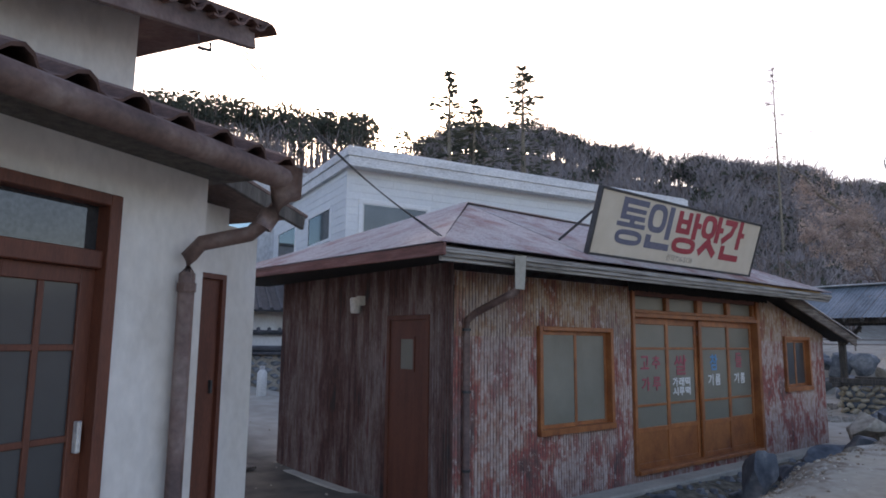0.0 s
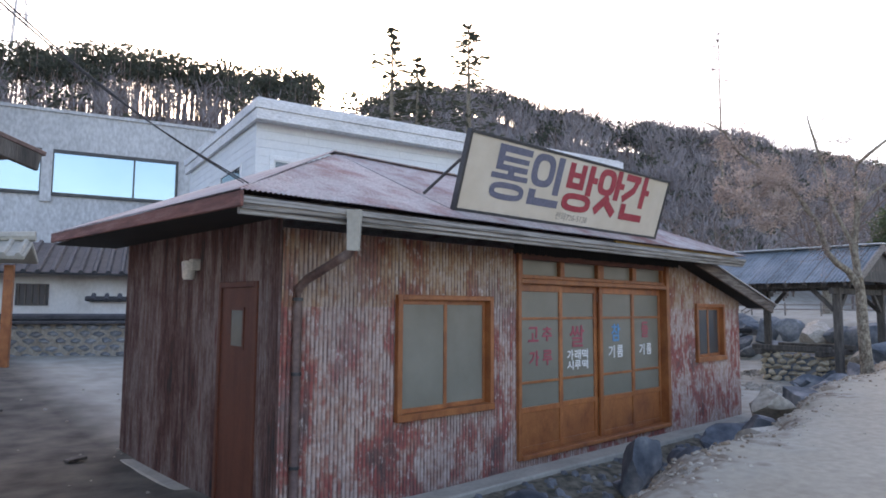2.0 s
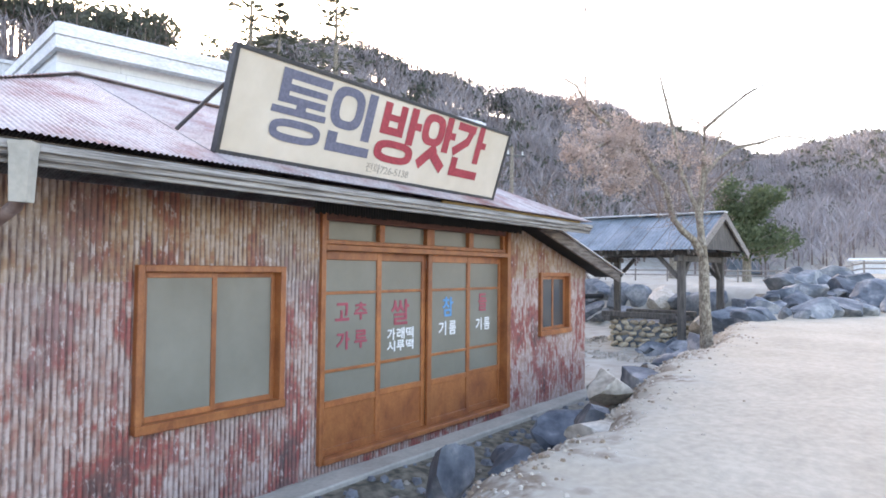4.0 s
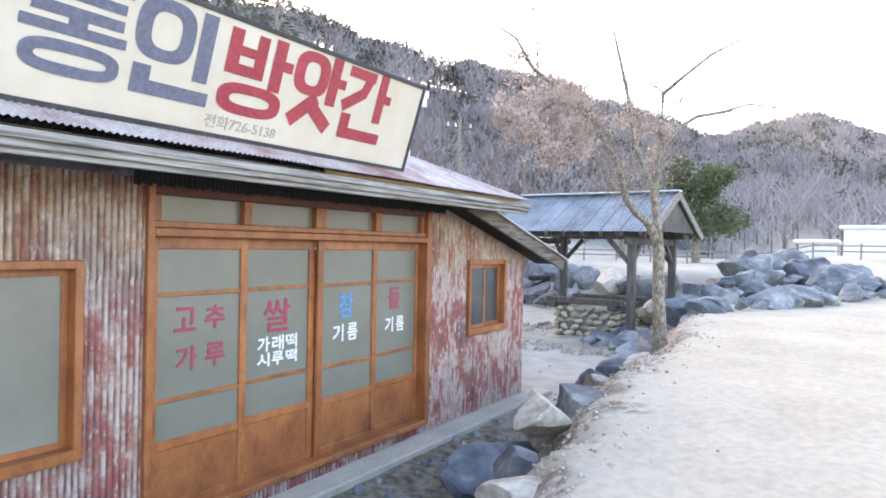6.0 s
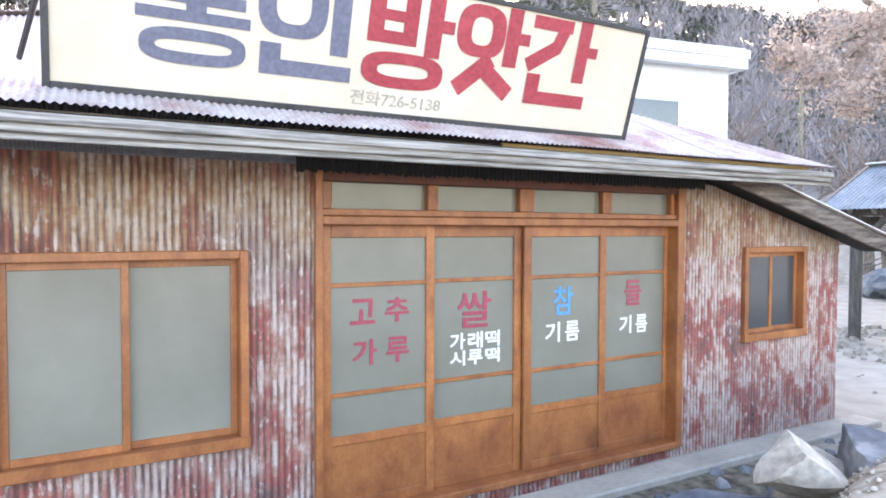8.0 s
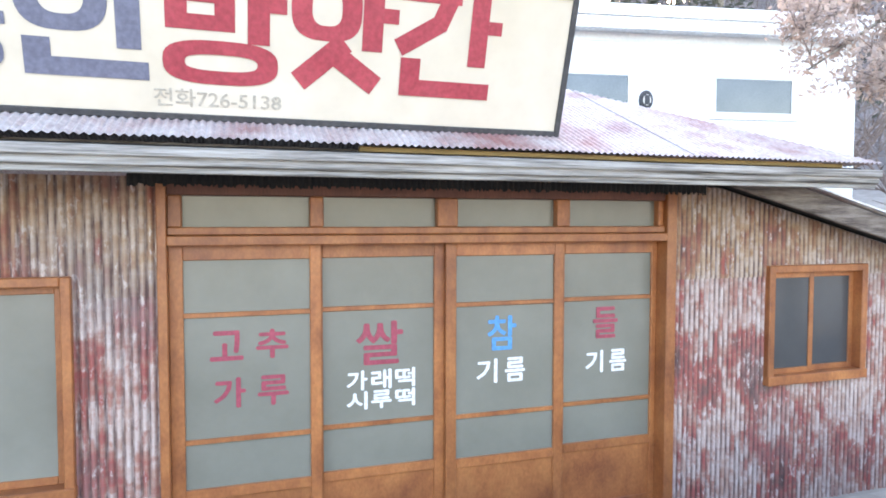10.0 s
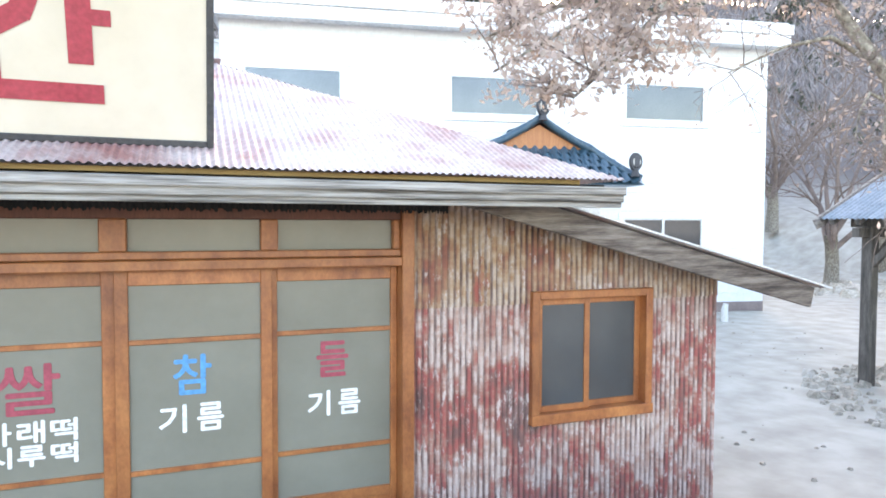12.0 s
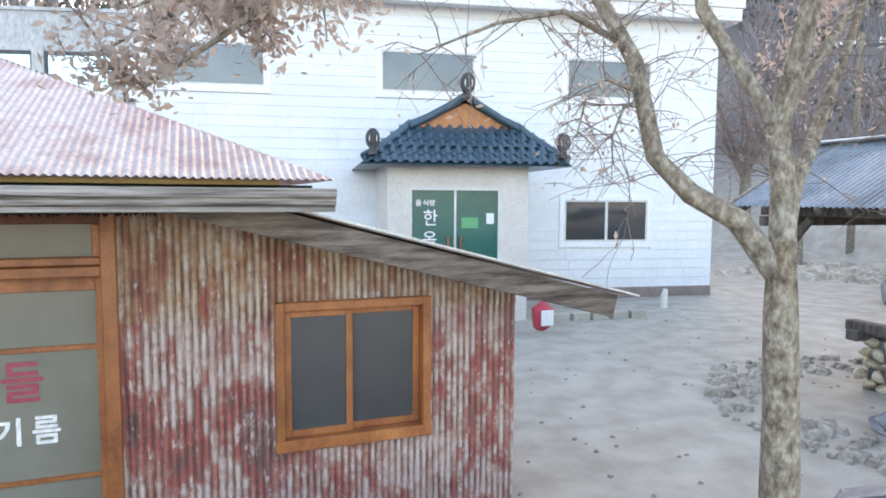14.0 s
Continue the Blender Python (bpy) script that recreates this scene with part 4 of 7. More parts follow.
def painted_letter(kind, x0, x1, z0, z1, m):
    """A sign painter's block letter built of bars, slanted strokes and squared rings."""
    bm = bm_new()
    w, h = x1 - x0, z1 - z0

    def slab(loop, hole, lift):
        y = -0.003 - lift
        rows = []
        for pts in (loop, hole) if hole else (loop,):
            rows.append([bm.verts.new(m @ Vector((x0 + u * w, y, z0 + v * h))) for u, v in pts])
        if hole:
            k = len(loop)
            for i in range(k):
                bm.faces.new((rows[0][i], rows[0][(i + 1) % k], rows[1][(i + 1) % k], rows[1][i]))
        else:
            bm.faces.new(rows[0])

    for i, st in enumerate(STROKES[kind]):
        lift = 0.0004 * i
        if st[0] == "bar":
            _, a, b, c, d = st
            slab([(a, b), (c, b), (c, d), (a, d)], None, lift)
        elif st[0] == "slant":
            _, a, b, c, d, t = st
            px, pz = (c - a) * w, (d - b) * h
            q = math.hypot(px, pz)
            ox, oz = -pz / q * t * 0.5 * h / w, px / q * t * 0.5
            slab([(a + ox, b + oz), (c + ox, d + oz), (c - ox, d - oz), (a - ox, b - oz)], None, lift)
        else:
            _, cx, cz, rx, rz, tx, tz = st
            def curve(ax, az):
                out = []
                for k in range(32):
                    t = 2 * math.pi * k / 32
                    ct, sn = math.cos(t), math.sin(t)
                    out.append((cx + ax * math.copysign(abs(ct) ** 0.7, ct), cz + az * math.copysign(abs(sn) ** 0.7, sn)))
                return out
            slab(curve(rx, rz), curve(rx - tx, rz - tz), lift)
    bmesh.ops.recalc_face_normals(bm, faces=bm.faces[:])
    return bm


def build_sign():
    sign = thing("shop_sign", "cream shop sign with navy and red letters leaning over the eave", "sign")
    zc, yc = (2.885 + 3.625) / 2, (4.62 + 4.385) / 2
    tilt = math.degrees(math.atan2(4.62 - 4.385, 3.625 - 2.885))
    m = pose(7.94, yc, zc, tilt, 0, 0)
    w, h = 3.84 / 2, 0.78 / 2
    part("board", box(bm_new(), (-w, 0, -h), (w, 0.05, h), 0, m), SIGN_CREAM, sign)
    for a, b in (((-w - 0.02, -0.012, -h - 0.02), (-w + 0.015, 0.055, h + 0.02)), ((w - 0.015, -0.012, -h - 0.02), (w + 0.02, 0.055, h + 0.02)), ((-w + 0.015, -0.012, h - 0.012), (w - 0.015, 0.055, h + 0.02)), ((-w + 0.015, -0.012, -h - 0.02), (w - 0.015, 0.055, -h + 0.012))):
        part("rim", box(bm_new(), a, b, 0.003, m), DARK_METAL, sign, "thin dark rim")
    for ch, x0, x1, z0, z1, mat in (("tong", -1.53, -0.96, -0.205, 0.36, SIGN_BLUE), ("in", -0.93, -0.35, -0.21, 0.365, SIGN_BLUE), ("bang", -0.305, 0.3, -0.205, 0.365, SIGN_RED), ("at", 0.315, 0.87, -0.195, 0.385, SIGN_RED), ("gan", 0.86, 1.485, -0.205, 0.395, SIGN_RED)):
        part("lettering", painted_letter(ch, x0, x1, z0, z1, m @ pose(0, 0, -0.013)), mat, sign, "bold painted letter")
    lettering("lettering", "전화726-5138", 0.09, m @ pose(-0.035, -0.003, -0.298), SIGN_GREY, sign, 0.0015, 0.003, 0.62, "worn grey telephone number")
    for x in (-1.93, -0.6, 0.7, 1.7):
        bm = bm_new()
        tube(bm, [m @ Vector((x, 0.06, 0.1)), (7.94 + x - 0.12 * (x < -1), 4.95, 3.06)], 0.016, 6)
        part("brace", bm, DARK_METAL, sign)


build_sign()

# ---- the plastered house at the start ----
def build_plaster_house():
    M = turned(1.26, 3.70, 28)
    h = thing("plaster_house", "plastered house with brown tiled roof and brown doors", "house")

    def b(name, a, c, mat, label="", bevel=0.0, parent=h):
        return part(name, box(bm_new(), a, c, bevel, M), mat, parent, label)

    dl, dr, dz = -1.86, -0.62, 2.56
    for a, c in (((-6, 0, -0.3), (dl, 0.2, 3.0)), ((dr, 0, -0.3), (0, 0.2, 2.95)), ((dl, 0, dz), (dr, 0.2, 2.95)), ((-0.2, 0.2, -0.3), (0, 0.853, 3.0))):
        b("wall", a, c, PLASTER)
    # recessed wall with the plain door
    for a, c in (((0, 0.853, -0.3), (0.34, 1.0, 2.98)), ((1.164, 0.853, -0.3), (1.53, 1.0, 2.76)), ((0.34, 0.853, 2.35), (1.164, 1.0, 2.9)), ((1.38, 1.0, -0.3), (1.53, 5.5, 2.76))):
        b("wall", a, c, PLASTER)
    b("wall", (-6, 5.4, -0.3), (1.38, 5.5, 4.3), PLASTER)
    d2 = b("door", (0.38, 0.87, 0.0), (1.12, 0.91, 2.31), BROWN_DOOR, "plain brown door", 0.004)
    for a, c in (((0.34, 0.84, 0.0), (0.38, 0.93, 2.35)), ((1.12, 0.84, 0.0), (1.164, 0.93, 2.35)), ((0.38, 0.84, 2.31), (1.12, 0.93, 2.35))):
        b("door_frame", a, c, BROWN_DOOR)
    b("latch", (1.05, 0.845, 1.42), (1.07, 0.875, 1.52), DARK_METAL, "dark latch", 0, d2)
    # glazed entrance door
    for a, c in (((dl, -0.03, 0.0), (dl + 0.07, 0.16, dz)), ((dr - 0.07, -0.03, 0.0), (dr, 0.16, dz)), ((dl + 0.07, -0.03, dz - 0.06), (dr - 0.07, 0.16, dz)), ((dl + 0.07, 0.0, 2.18), (dr - 0.07, 0.14, 2.27))):
        b("door_frame", a, c, BROWN_DOOR, "", 0.005)
    b("transom_pane", (dl + 0.07, 0.06, 2.27), (dr - 0.07, 0.07, dz - 0.06), SHEET_GLASS, "dark transom pane")
    for u0, u1 in ((dl + 0.07, (dl + dr) / 2), ((dl + dr) / 2, dr - 0.07)):
        leaf = b("door", (u0, 0.045, 0.02), (u0 + 0.08, 0.085, 2.18), BROWN_DOOR, "brown glazed door leaf", 0.004)
        b("stile", (u1 - 0.08, 0.045, 0.02), (u1, 0.085, 2.18), BROWN_DOOR, "", 0.004, leaf)
        b("rail", (u0 + 0.08, 0.045, 2.1), (u1 - 0.08, 0.085, 2.18), BROWN_DOOR, "", 0.004, leaf)
        b("rail", (u0 + 0.08, 0.045, 0.02), (u1 - 0.08, 0.085, 0.5), BROWN_DOOR, "", 0.004, leaf)
        mid = (u0 + u1) / 2
        b("muntin", (mid - 0.015, 0.05, 0.5), (mid + 0.015, 0.08, 2.1), BROWN_DOOR, "", 0.003, leaf)
        for z in (0.92, 1.36, 1.79):
            for s, e in ((u0 + 0.08, mid - 0.015), (mid + 0.015, u1 - 0.08)):
                b("muntin", (s, 0.05, z - 0.015), (e, 0.08, z + 0.015), BROWN_DOOR, "", 0.003, leaf)
        for z0, z1 in ((0.5, 0.905), (0.935, 1.345), (1.375, 1.775), (1.805, 2.1)):
            for s, e in ((u0 + 0.08, mid - 0.015), (mid + 0.015, u1 - 0.08)):
                b("pane", (s, 0.062, z0), (e, 0.068, z1), DARK_GLASS, "", 0, leaf)
    hd = b("handle", (dr - 0.125, 0.01, 1.29), (dr - 0.1, 0.045, 1.44), PALE_METAL, "bright metal handle", 0.005)
    # lower roof
    b("roof_deck", (-6, -0.42, 2.80), (0.12, 0.9, 2.83), DARK_WOOD, "", 0, h).data.transform(Matrix.Identity(4))
    ang = math.degrees(math.atan2(0.45, 1.35))
    S = M @ pose(0, -0.45, 2.86, ang, 0, 0)
    part("roof_slab", box(bm_new(), (-6, 0, -0.05), (0.16, 1.43, 0.0), 0, S), DARK_WOOD, h)
    bm = bm_new()
    tile_bm(bm, 0.27, 0.42)
    me = bpy.data.meshes.new("tile")
    bm.to_mesh(me)
    bm.free()
    me.materials.append(TILE_BROWN)
    for i in range(23):
        for j in range(4):
            o = new("tile", me)
            o.parent = h
            o.matrix_local = S @ pose(0.03 - 0.27 * i, -0.06 + 0.36 * j, 0.012, 3 + random.uniform(-0.6, 0.6), random.uniform(-1, 1), random.uniform(-1, 1))
    # gutter and its downpipe
    bm = bm_new()
    tube(bm, [M @ Vector((-6, -0.52, 2.76)), M @ Vector((0.14, -0.52, 2.77))], 0.065, 10)
    gutter = part("gutter", bm, PIPE_BROWN, h, "brown half-round gutter", True)
    bm = bm_new()
    tube(bm, [M @ Vector(p) for p in ((0.1, -0.5, 2.84), (0.1, -0.5, 2.7), (0.03, -0.45, 2.56), (0.0, -0.42, 2.48))], [0.1, 0.1, 0.06, 0.055], 8)
    part("funnel", bm, PIPE_BROWN, h, "brown rain funnel", True)
    bm = bm_new()
    tube(bm, [M @ Vector(p) for p in ((0.0, -0.42, 2.5), (-0.03, -0.36, 2.44), (-0.15, -0.12, 2.38), (-0.19, -0.07, 2.3), (-0.19, -0.065, 2.2), (-0.19, -0.065, 0.1))], 0.046, 12)
    part("downpipe", bm, PIPE_BROWN, h, "brown downpipe", True)
    for z in (0.75, 2.1):
        bm = bm_new()
        tube(bm, [M @ Vector((-0.19, -0.065, z)), M @ Vector((-0.19, -0.065, z + 0.05))], 0.054, 12)
        part("pipe_collar", bm, PIPE_BROWN, h)
    # shed roof over the recessed wall
    bm = bm_new()
    p, q = M @ Vector((-0.1, 0.42, 3.13)), M @ Vector((1.58, 0.42, 2.82))
    beam(bm, p, q, 0.035, 0.11, 0.004)
    part("verge_board", bm, DARK_WOOD, h)
    bm = bm_new()
    p, q = M @ Vector((-0.1, 2.9, 3.2)), M @ Vector((1.62, 2.9, 2.885))
    beam(bm, p, q, 5.0, 0.03, 0.004)
    part("shed_roof", bm, PIPE_BROWN, h, "brown metal shed roof")
    # upper storey
    b("upper_wall", (-6, 0.9, 3.2), (0.18, 1.1, 4.9), PLASTER)
    b("upper_wall", (-0.02, 1.1, 2.9), (0.18, 5.4, 4.9), PLASTER)
    bm = bm_new()
    p, q = M @ Vector((-1.2, 0.45, 3.72)), M @ Vector((0.86, 0.45, 4.17))
    beam(bm, p, q, 0.05, 0.16, 0.006)
    part("upper_verge", bm, PIPE_BROWN, h)
    bm = bm_new()
    p, q = M @ Vector((-1.2, 2.9, 3.85)), M @ Vector((1.0, 2.9, 4.34))
    beam(bm, p, q, 5.0, 0.05, 0.004)
    part("upper_roof", bm, TILE_BROWN, h)
    for i in range(9):
        o = new("tile", me)
        o.parent = h
        o.matrix_local = M @ pose(-0.85 + 0.22 * i, 0.36, 3.86 + 0.049 * i, 4, -12.5, 0)
    bm = bm_new()
    tube(bm, [M @ Vector((0.42, 0.46, 3.95)), M @ Vector((0.44, 0.47, 3.9)), M @ Vector((0.3, 0.45, 3.86))], 0.012, 6)
    part("wire_hook", bm, DARK_METAL, h)
    # power line to the shop roof
    wire = thing("power_line", "thin black overhead wires to the shop roof", "wire")
    a0 = M @ Vector((0.75, 0.45, 4.05))
    for off in (0.0, 0.05):
        bm = bm_new()
        e = Vector((3.78 + off, 4.62, 2.84 + off))
        tube(bm, [a0.lerp(e, i / 12) - Vector((0, 0, 0.12 * math.sin(math.pi * i / 12) + off)) for i in range(13)], 0.006, 5)
        part("strand", bm, DARK_METAL, wire)
    bm = bm_new()
    tube(bm, [a0 + (M.to_3x3() @ Vector((0.22 * math.cos(t) - 0.24, 0, 0.17 * math.sin(t) - 0.1))) for t in [k * 0.5 for k in range(0, 13)]], 0.004, 5)
    part("loop", bm, DARK_METAL, wire)


def tile_bm(bm, w, ln):
    """A curved clay tile, w wide, ln long, with thickness."""
    prof = [(-0.5, 0.0), (-0.32, -0.012), (-0.12, 0.004), (0.05, 0.05), (0.22, 0.066), (0.38, 0.045), (0.5, 0.004)]
    rows = []
    for y, lift in ((0, 0.0), (ln, -0.005)):
        for dz in (0.0, -0.018):
            rows.append([bm.verts.new((u * w, y, z + dz + lift)) for u, z in prof])
    a, b, c, d = rows
    for r0, r1, flip in ((a, c, False), (b, d, True)):
        for i in range(len(prof) - 1):
            f = (r0[i], r0[i + 1], r1[i + 1], r1[i])
            bm.faces.new(f[::-1] if flip else f)
    for i in range(len(prof) - 1):
        bm.faces.new((b[i], b[i + 1], a[i + 1], a[i]))
    for i in (0, len(prof) - 1):
        bm.faces.new((a[i], c[i], d[i], b[i]))
    return bm


build_plaster_house()


# ---- the white two-storey house ----
def build_white_house():
    M = turned(10.41, 17.72, -10.12)
    h = thing("white_house", "white-sided two-storey house with a deep flat fascia", "house")
    W, D, zt = 14.67, 9.0, 7.35

    def b(name, a, c, mat, label="", bevel=0.0, parent=h):
        return part(name, box(bm_new(), a, c, bevel, M), mat, parent, label)

    b("wall", (0.02, 0.02, 0.25), (W - 0.02, D, zt), WHITE_TRIM)
    b("foundation", (-0.02, -0.02, -0.4), (W + 0.02, D + 0.02, 0.29), material("pink_grey_footing", [(0.2, 0.15, 0.14), (0.3, 0.24, 0.22)], size=2, bump=0.3))
    wins = [(0.54, 2.88, 5.25, 6.25), (5.6, 7.95, 5.25, 6.25), (10.39, 12.74, 5.25, 6.25), (10.39, 12.74, 1.52, 2.62)]
    # siding planks
    n = 28
    for r in range(n):
        z0, z1 = 0.29 + (zt - 0.29) * r / n, 0.29 + (zt - 0.29) * (r + 1) / n
        cuts = [(0.0, W)]
        for x0, x1, a, c in [(w[0] - 0.12, w[1] + 0.12, w[2] - 0.12, w[3] + 0.12) for w in wins] + [(5.7, 8.9, 0.0, 3.35)]:
            if a < (z0 + z1) / 2 < c:
                cuts = [p for s, e in cuts for p in ((s, min(e, x0)), (max(s, x1), e)) if p[1] - p[0] > 0.05]
        for s, e in cuts:
            x = s
            k = random.uniform(1.2, 3.2)
            while x < e:
                x2 = min(e, x + k)
                if e - x2 < 0.4:
                    x2 = e
                b("plank", (x, -0.012, z0), (x2 - 0.006, 0.018, z1 - 0.007), WHITE_SIDING)
                x, k = x2, 3.2
        b("plank", (-0.012, 0.0, z0), (0.018, D, z1 - 0.012), WHITE_SIDING)
        b("plank", (W - 0.018, 0.0, z0), (W + 0.012, D, z1 - 0.012), WHITE_SIDING)
    for x0, x1, a, c in wins:
        w = b("window", (x0, -0.02, a), (x1, 0.0, c), SHEET_GLASS, "grey sky-reflecting window glass")
        for p, q in (((x0 - 0.13, -0.05, c), (x1 + 0.13, 0.03, c + 0.13)), ((x0 - 0.13, -0.05, a - 0.15), (x1 + 0.13, 0.03, a)), ((x0 - 0.13, -0.05, a), (x0, 0.03, c)), ((x1, -0.05, a), (x1 + 0.13, 0.03, c))):
            b("frame", p, q, WHITE_TRIM, "", 0.006, w)
        for s, e in ((x0, x0 + 0.05), (x1 - 0.05, x1), ((x0 + x1) / 2 - 0.04, (x0 + x1) / 2 + 0.04)):
            if a < 3 or s == x0 or e == x1:
                b("sash", (s, -0.045, a), (e, -0.02, c), PALE_METAL, "", 0.004, w)
        for s, e in ((a, a + 0.05), (c - 0.05, c)):
            b("sash", (x0 + 0.05, -0.04, s), (x1 - 0.05, -0.02, e), PALE_METAL, "", 0.004, w)
    # windows on the end wall
    for v0, v1, a, c in ((1.5, 3.9, 5.25, 6.25), (5.6, 8.1, 5.25, 6.25), (2.0, 4.0, 1.4, 2.6)):
        w = b("window", (-0.02, v0, a), (0.0, v1, c), SHEET_GLASS, "grey window glass")
        for p, q in (((-0.05, v0 - 0.1, c), (0.03, v1 + 0.1, c + 0.1)), ((-0.05, v0 - 0.1, a - 0.1), (0.03, v1 + 0.1, a)), ((-0.05, v0 - 0.1, a), (0.03, v0, c)), ((-0.05, v1, a), (0.03, v1 + 0.1, c))):
            b("frame", p, q, WHITE_TRIM, "", 0, w)
    # fascia
    b("fascia", (-0.15, -0.5, 7.3), (W + 0.35, -0.3, 7.62), WHITE_FASCIA, "", 0.01)
    b("fascia", (-0.2, -0.55, 7.622), (W + 0.4, -0.3, 7.9), WHITE_FASCIA, "", 0.01)
    b("fascia", (-0.15, -0.3, 7.3), (-0.03, D + 0.4, 7.62), WHITE_FASCIA, "", 0.01)
    b("fascia", (-0.2, -0.3, 7.622), (-0.03, D + 0.4, 7.9), WHITE_FASCIA, "", 0.01)
    b("fascia", (W + 0.1, -0.3, 7.3), (W + 0.38, D + 0.4, 7.9), WHITE_FASCIA, "", 0.01)
    b("soffit", (-0.03, -0.3, 7.34), (W + 0.1, D + 0.2, 7.4), WHITE_FASCIA)
    b("roof", (-0.12, -0.45, 7.86), (W + 0.3, D + 0.3, 7.96), WHITE_FASCIA)
    # entrance porch, standing well forward of the front
    house_m = M
    M = turned(10.513, 16.209, -10.12, 0.239) @ Matrix.Scale(0.91, 4)
    deep = 1.75
    p0, p1, v = 5.62, 8.95, -1.4
    d0, d1, dt = 6.13, 8.27, 2.89
    porch = thing("porch", "", "")
    porch.parent = h
    for a, c in (((p0, v, -0.6), (d0, v + 0.15, 3.4)), ((d1, v, -0.6), (p1, v + 0.15, 3.4)), ((d0, v, dt), (d1, v + 0.15, 3.4)), ((p0, v + 0.15, -0.6), (p0 + 0.15, deep, 3.4)), ((p1 - 0.15, v + 0.15, -0.6), (p1, deep, 3.4))):
        b("wall", a, c, CREAM_PLASTER, "", 0, porch)
    b("door_pane", (d0 + 0.05, v + 0.05, 0.3), (7.17, v + 0.06, dt - 0.06), GREEN_GLASS, "green tinted glass door", 0, porch)
    b("door_pane", (7.22, v + 0.05, 0.3), (d1 - 0.05, v + 0.06, dt - 0.06), GREEN_GLASS, "green tinted glass door", 0, porch)
    for a, c in (((d0, v - 0.01, 0.2), (d0 + 0.05, v + 0.1, dt)), ((d1 - 0.05, v - 0.01, 0.2), (d1, v + 0.1, dt)), ((d0 + 0.05, v - 0.01, dt - 0.06), (d1 - 0.05, v + 0.1, dt)), ((7.17, v, 0.2), (7.22, v + 0.08, dt - 0.06))):
        b("door_frame", a, c, PALE_METAL, "", 0, porch)
    for x in (7.02, 7.32):
        b("handle", (x - 0.02, v - 0.05, 1.15), (x + 0.02, v - 0.02, 1.75), ORANGE_WOOD, "", 0.005, porch)
        b("handle_fixing", (x - 0.015, v - 0.02, 1.4), (x + 0.015, v + 0.05, 1.44), ORANGE_WOOD, "", 0, porch)
    b("notice", (7.95, v + 0.03, 2.05), (8.13, v + 0.05, 2.3), INK_WHITE, "white notice", 0, porch)
    b("notice", (7.35, v + 0.03, 1.95), (7.75, v + 0.05, 2.2), material("green_notice", [(0.1, 0.35, 0.15), (0.14, 0.42, 0.2)], size=3, bump=0), "green notice", 0, porch)
    for text, x, z, s, w in (("음식방", 6.5, 2.54, 0.13, 0.45), ("한", 6.62, 2.2, 0.36, 0.32), ("옥", 6.6, 1.7, 0.36, 0.32)):
        lettering("lettering", text, s, M @ pose(x, v + 0.035, z), INK_WHITE, porch, 0.004, 0.004, w, "white painted letters")
    # tiled hip-and-gable porch roof
    ze, zg, zr = 3.42, 4.3, 5.0
    e0, e1, ev, gv = 4.95, 9.85, -1.95, -1.0
    g0, g1 = 6.35, 8.6
    slab = bm_new()
    vs = [slab.verts.new(M @ Vector(p)) for p in ((e0, ev, ze - 0.04), (e1, ev, ze - 0.04), (g1 + 0.3, gv, zg - 0.04), (g0 - 0.3, gv, zg - 0.04), (e0, deep, ze - 0.04), (e1, deep, ze - 0.04), (g0 - 0.3, deep, zg - 0.04), (g1 + 0.3, deep, zg - 0.04))]
    for f in ((0, 1, 2, 3), (4, 0, 3, 6), (1, 5, 7, 2), (0, 4, 5, 1), (3, 2, 7, 6)):
        slab.faces.new([vs[i] for i in f])
    part("roof_deck", slab, TILE_BLUE, porch)
    bm = bm_new()
    tile_bm(bm, 0.26, 0.34)
    me = bpy.data.meshes.new("roof_tile")
    bm.to_mesh(me)
    bm.free()
    me.materials.append(TILE_BLUE)
    tilt = math.degrees(math.atan2(zg - ze, gv - ev))
    sl = math.hypot(zg - ze, gv - ev)
    for j in range(5):
        f = j / 5
        lo, hi = e0 + (g0 - 0.3 - e0) * f + 0.1, e1 + (g1 + 0.3 - e1) * f - 0.1
        cnt = max(3, round((hi - lo) / 0.25))
        for i in range(cnt):
            o = new("roof_tile", me)
            o.parent = porch
            o.matrix_local = M @ pose(lo + (hi - lo) * (i + 0.5) / cnt, ev - 0.03 + (gv - ev) * f, ze + 0.02 + (zg - ze) * f, tilt - 4, 0, 0)
    gable = bm_new()
    vs = [gable.verts.new(M @ Vector(p)) for p in ((g0, gv - 0.02, zg), (g1, gv - 0.02, zg), (7.5, gv - 0.02, zr - 0.12), (g0, gv + 0.06, zg), (g1, gv + 0.06, zg), (7.5, gv + 0.06, zr - 0.12))]
    for f in ((0, 1, 2), (5, 4, 3), (0, 3, 4, 1), (1, 4, 5, 2), (2, 5, 3, 0)):
        gable.faces.new([vs[i] for i in f])
    part("gable", gable, material("orange_plank", [(0.4, 0.15, 0.06), (0.55, 0.24, 0.1)], scale=(8, 8, 0.6), size=2, rough=0.6), porch, "orange wooden gable boards")
    for p, q in (((e0 + 0.1, ev + 0.05, ze + 0.12), (g0 - 0.15, gv, zg + 0.1)), ((e1 - 0.1, ev + 0.05, ze + 0.12), (g1 + 0.15, gv, zg + 0.1)), ((g0 - 0.2, gv - 0.1, zg + 0.02), (7.5, gv - 0.1, zr + 0.05)), ((g1 + 0.2, gv - 0.1, zg + 0.02), (7.5, gv - 0.1, zr + 0.05)), ((7.5, gv - 0.2, zr + 0.05), (7.5, deep, zr + 0.05))):
        bm = bm_new()
        a, c = Vector(p), Vector(q)
        m = a.lerp(c, 0.5) - Vector((0, 0, 0.07))
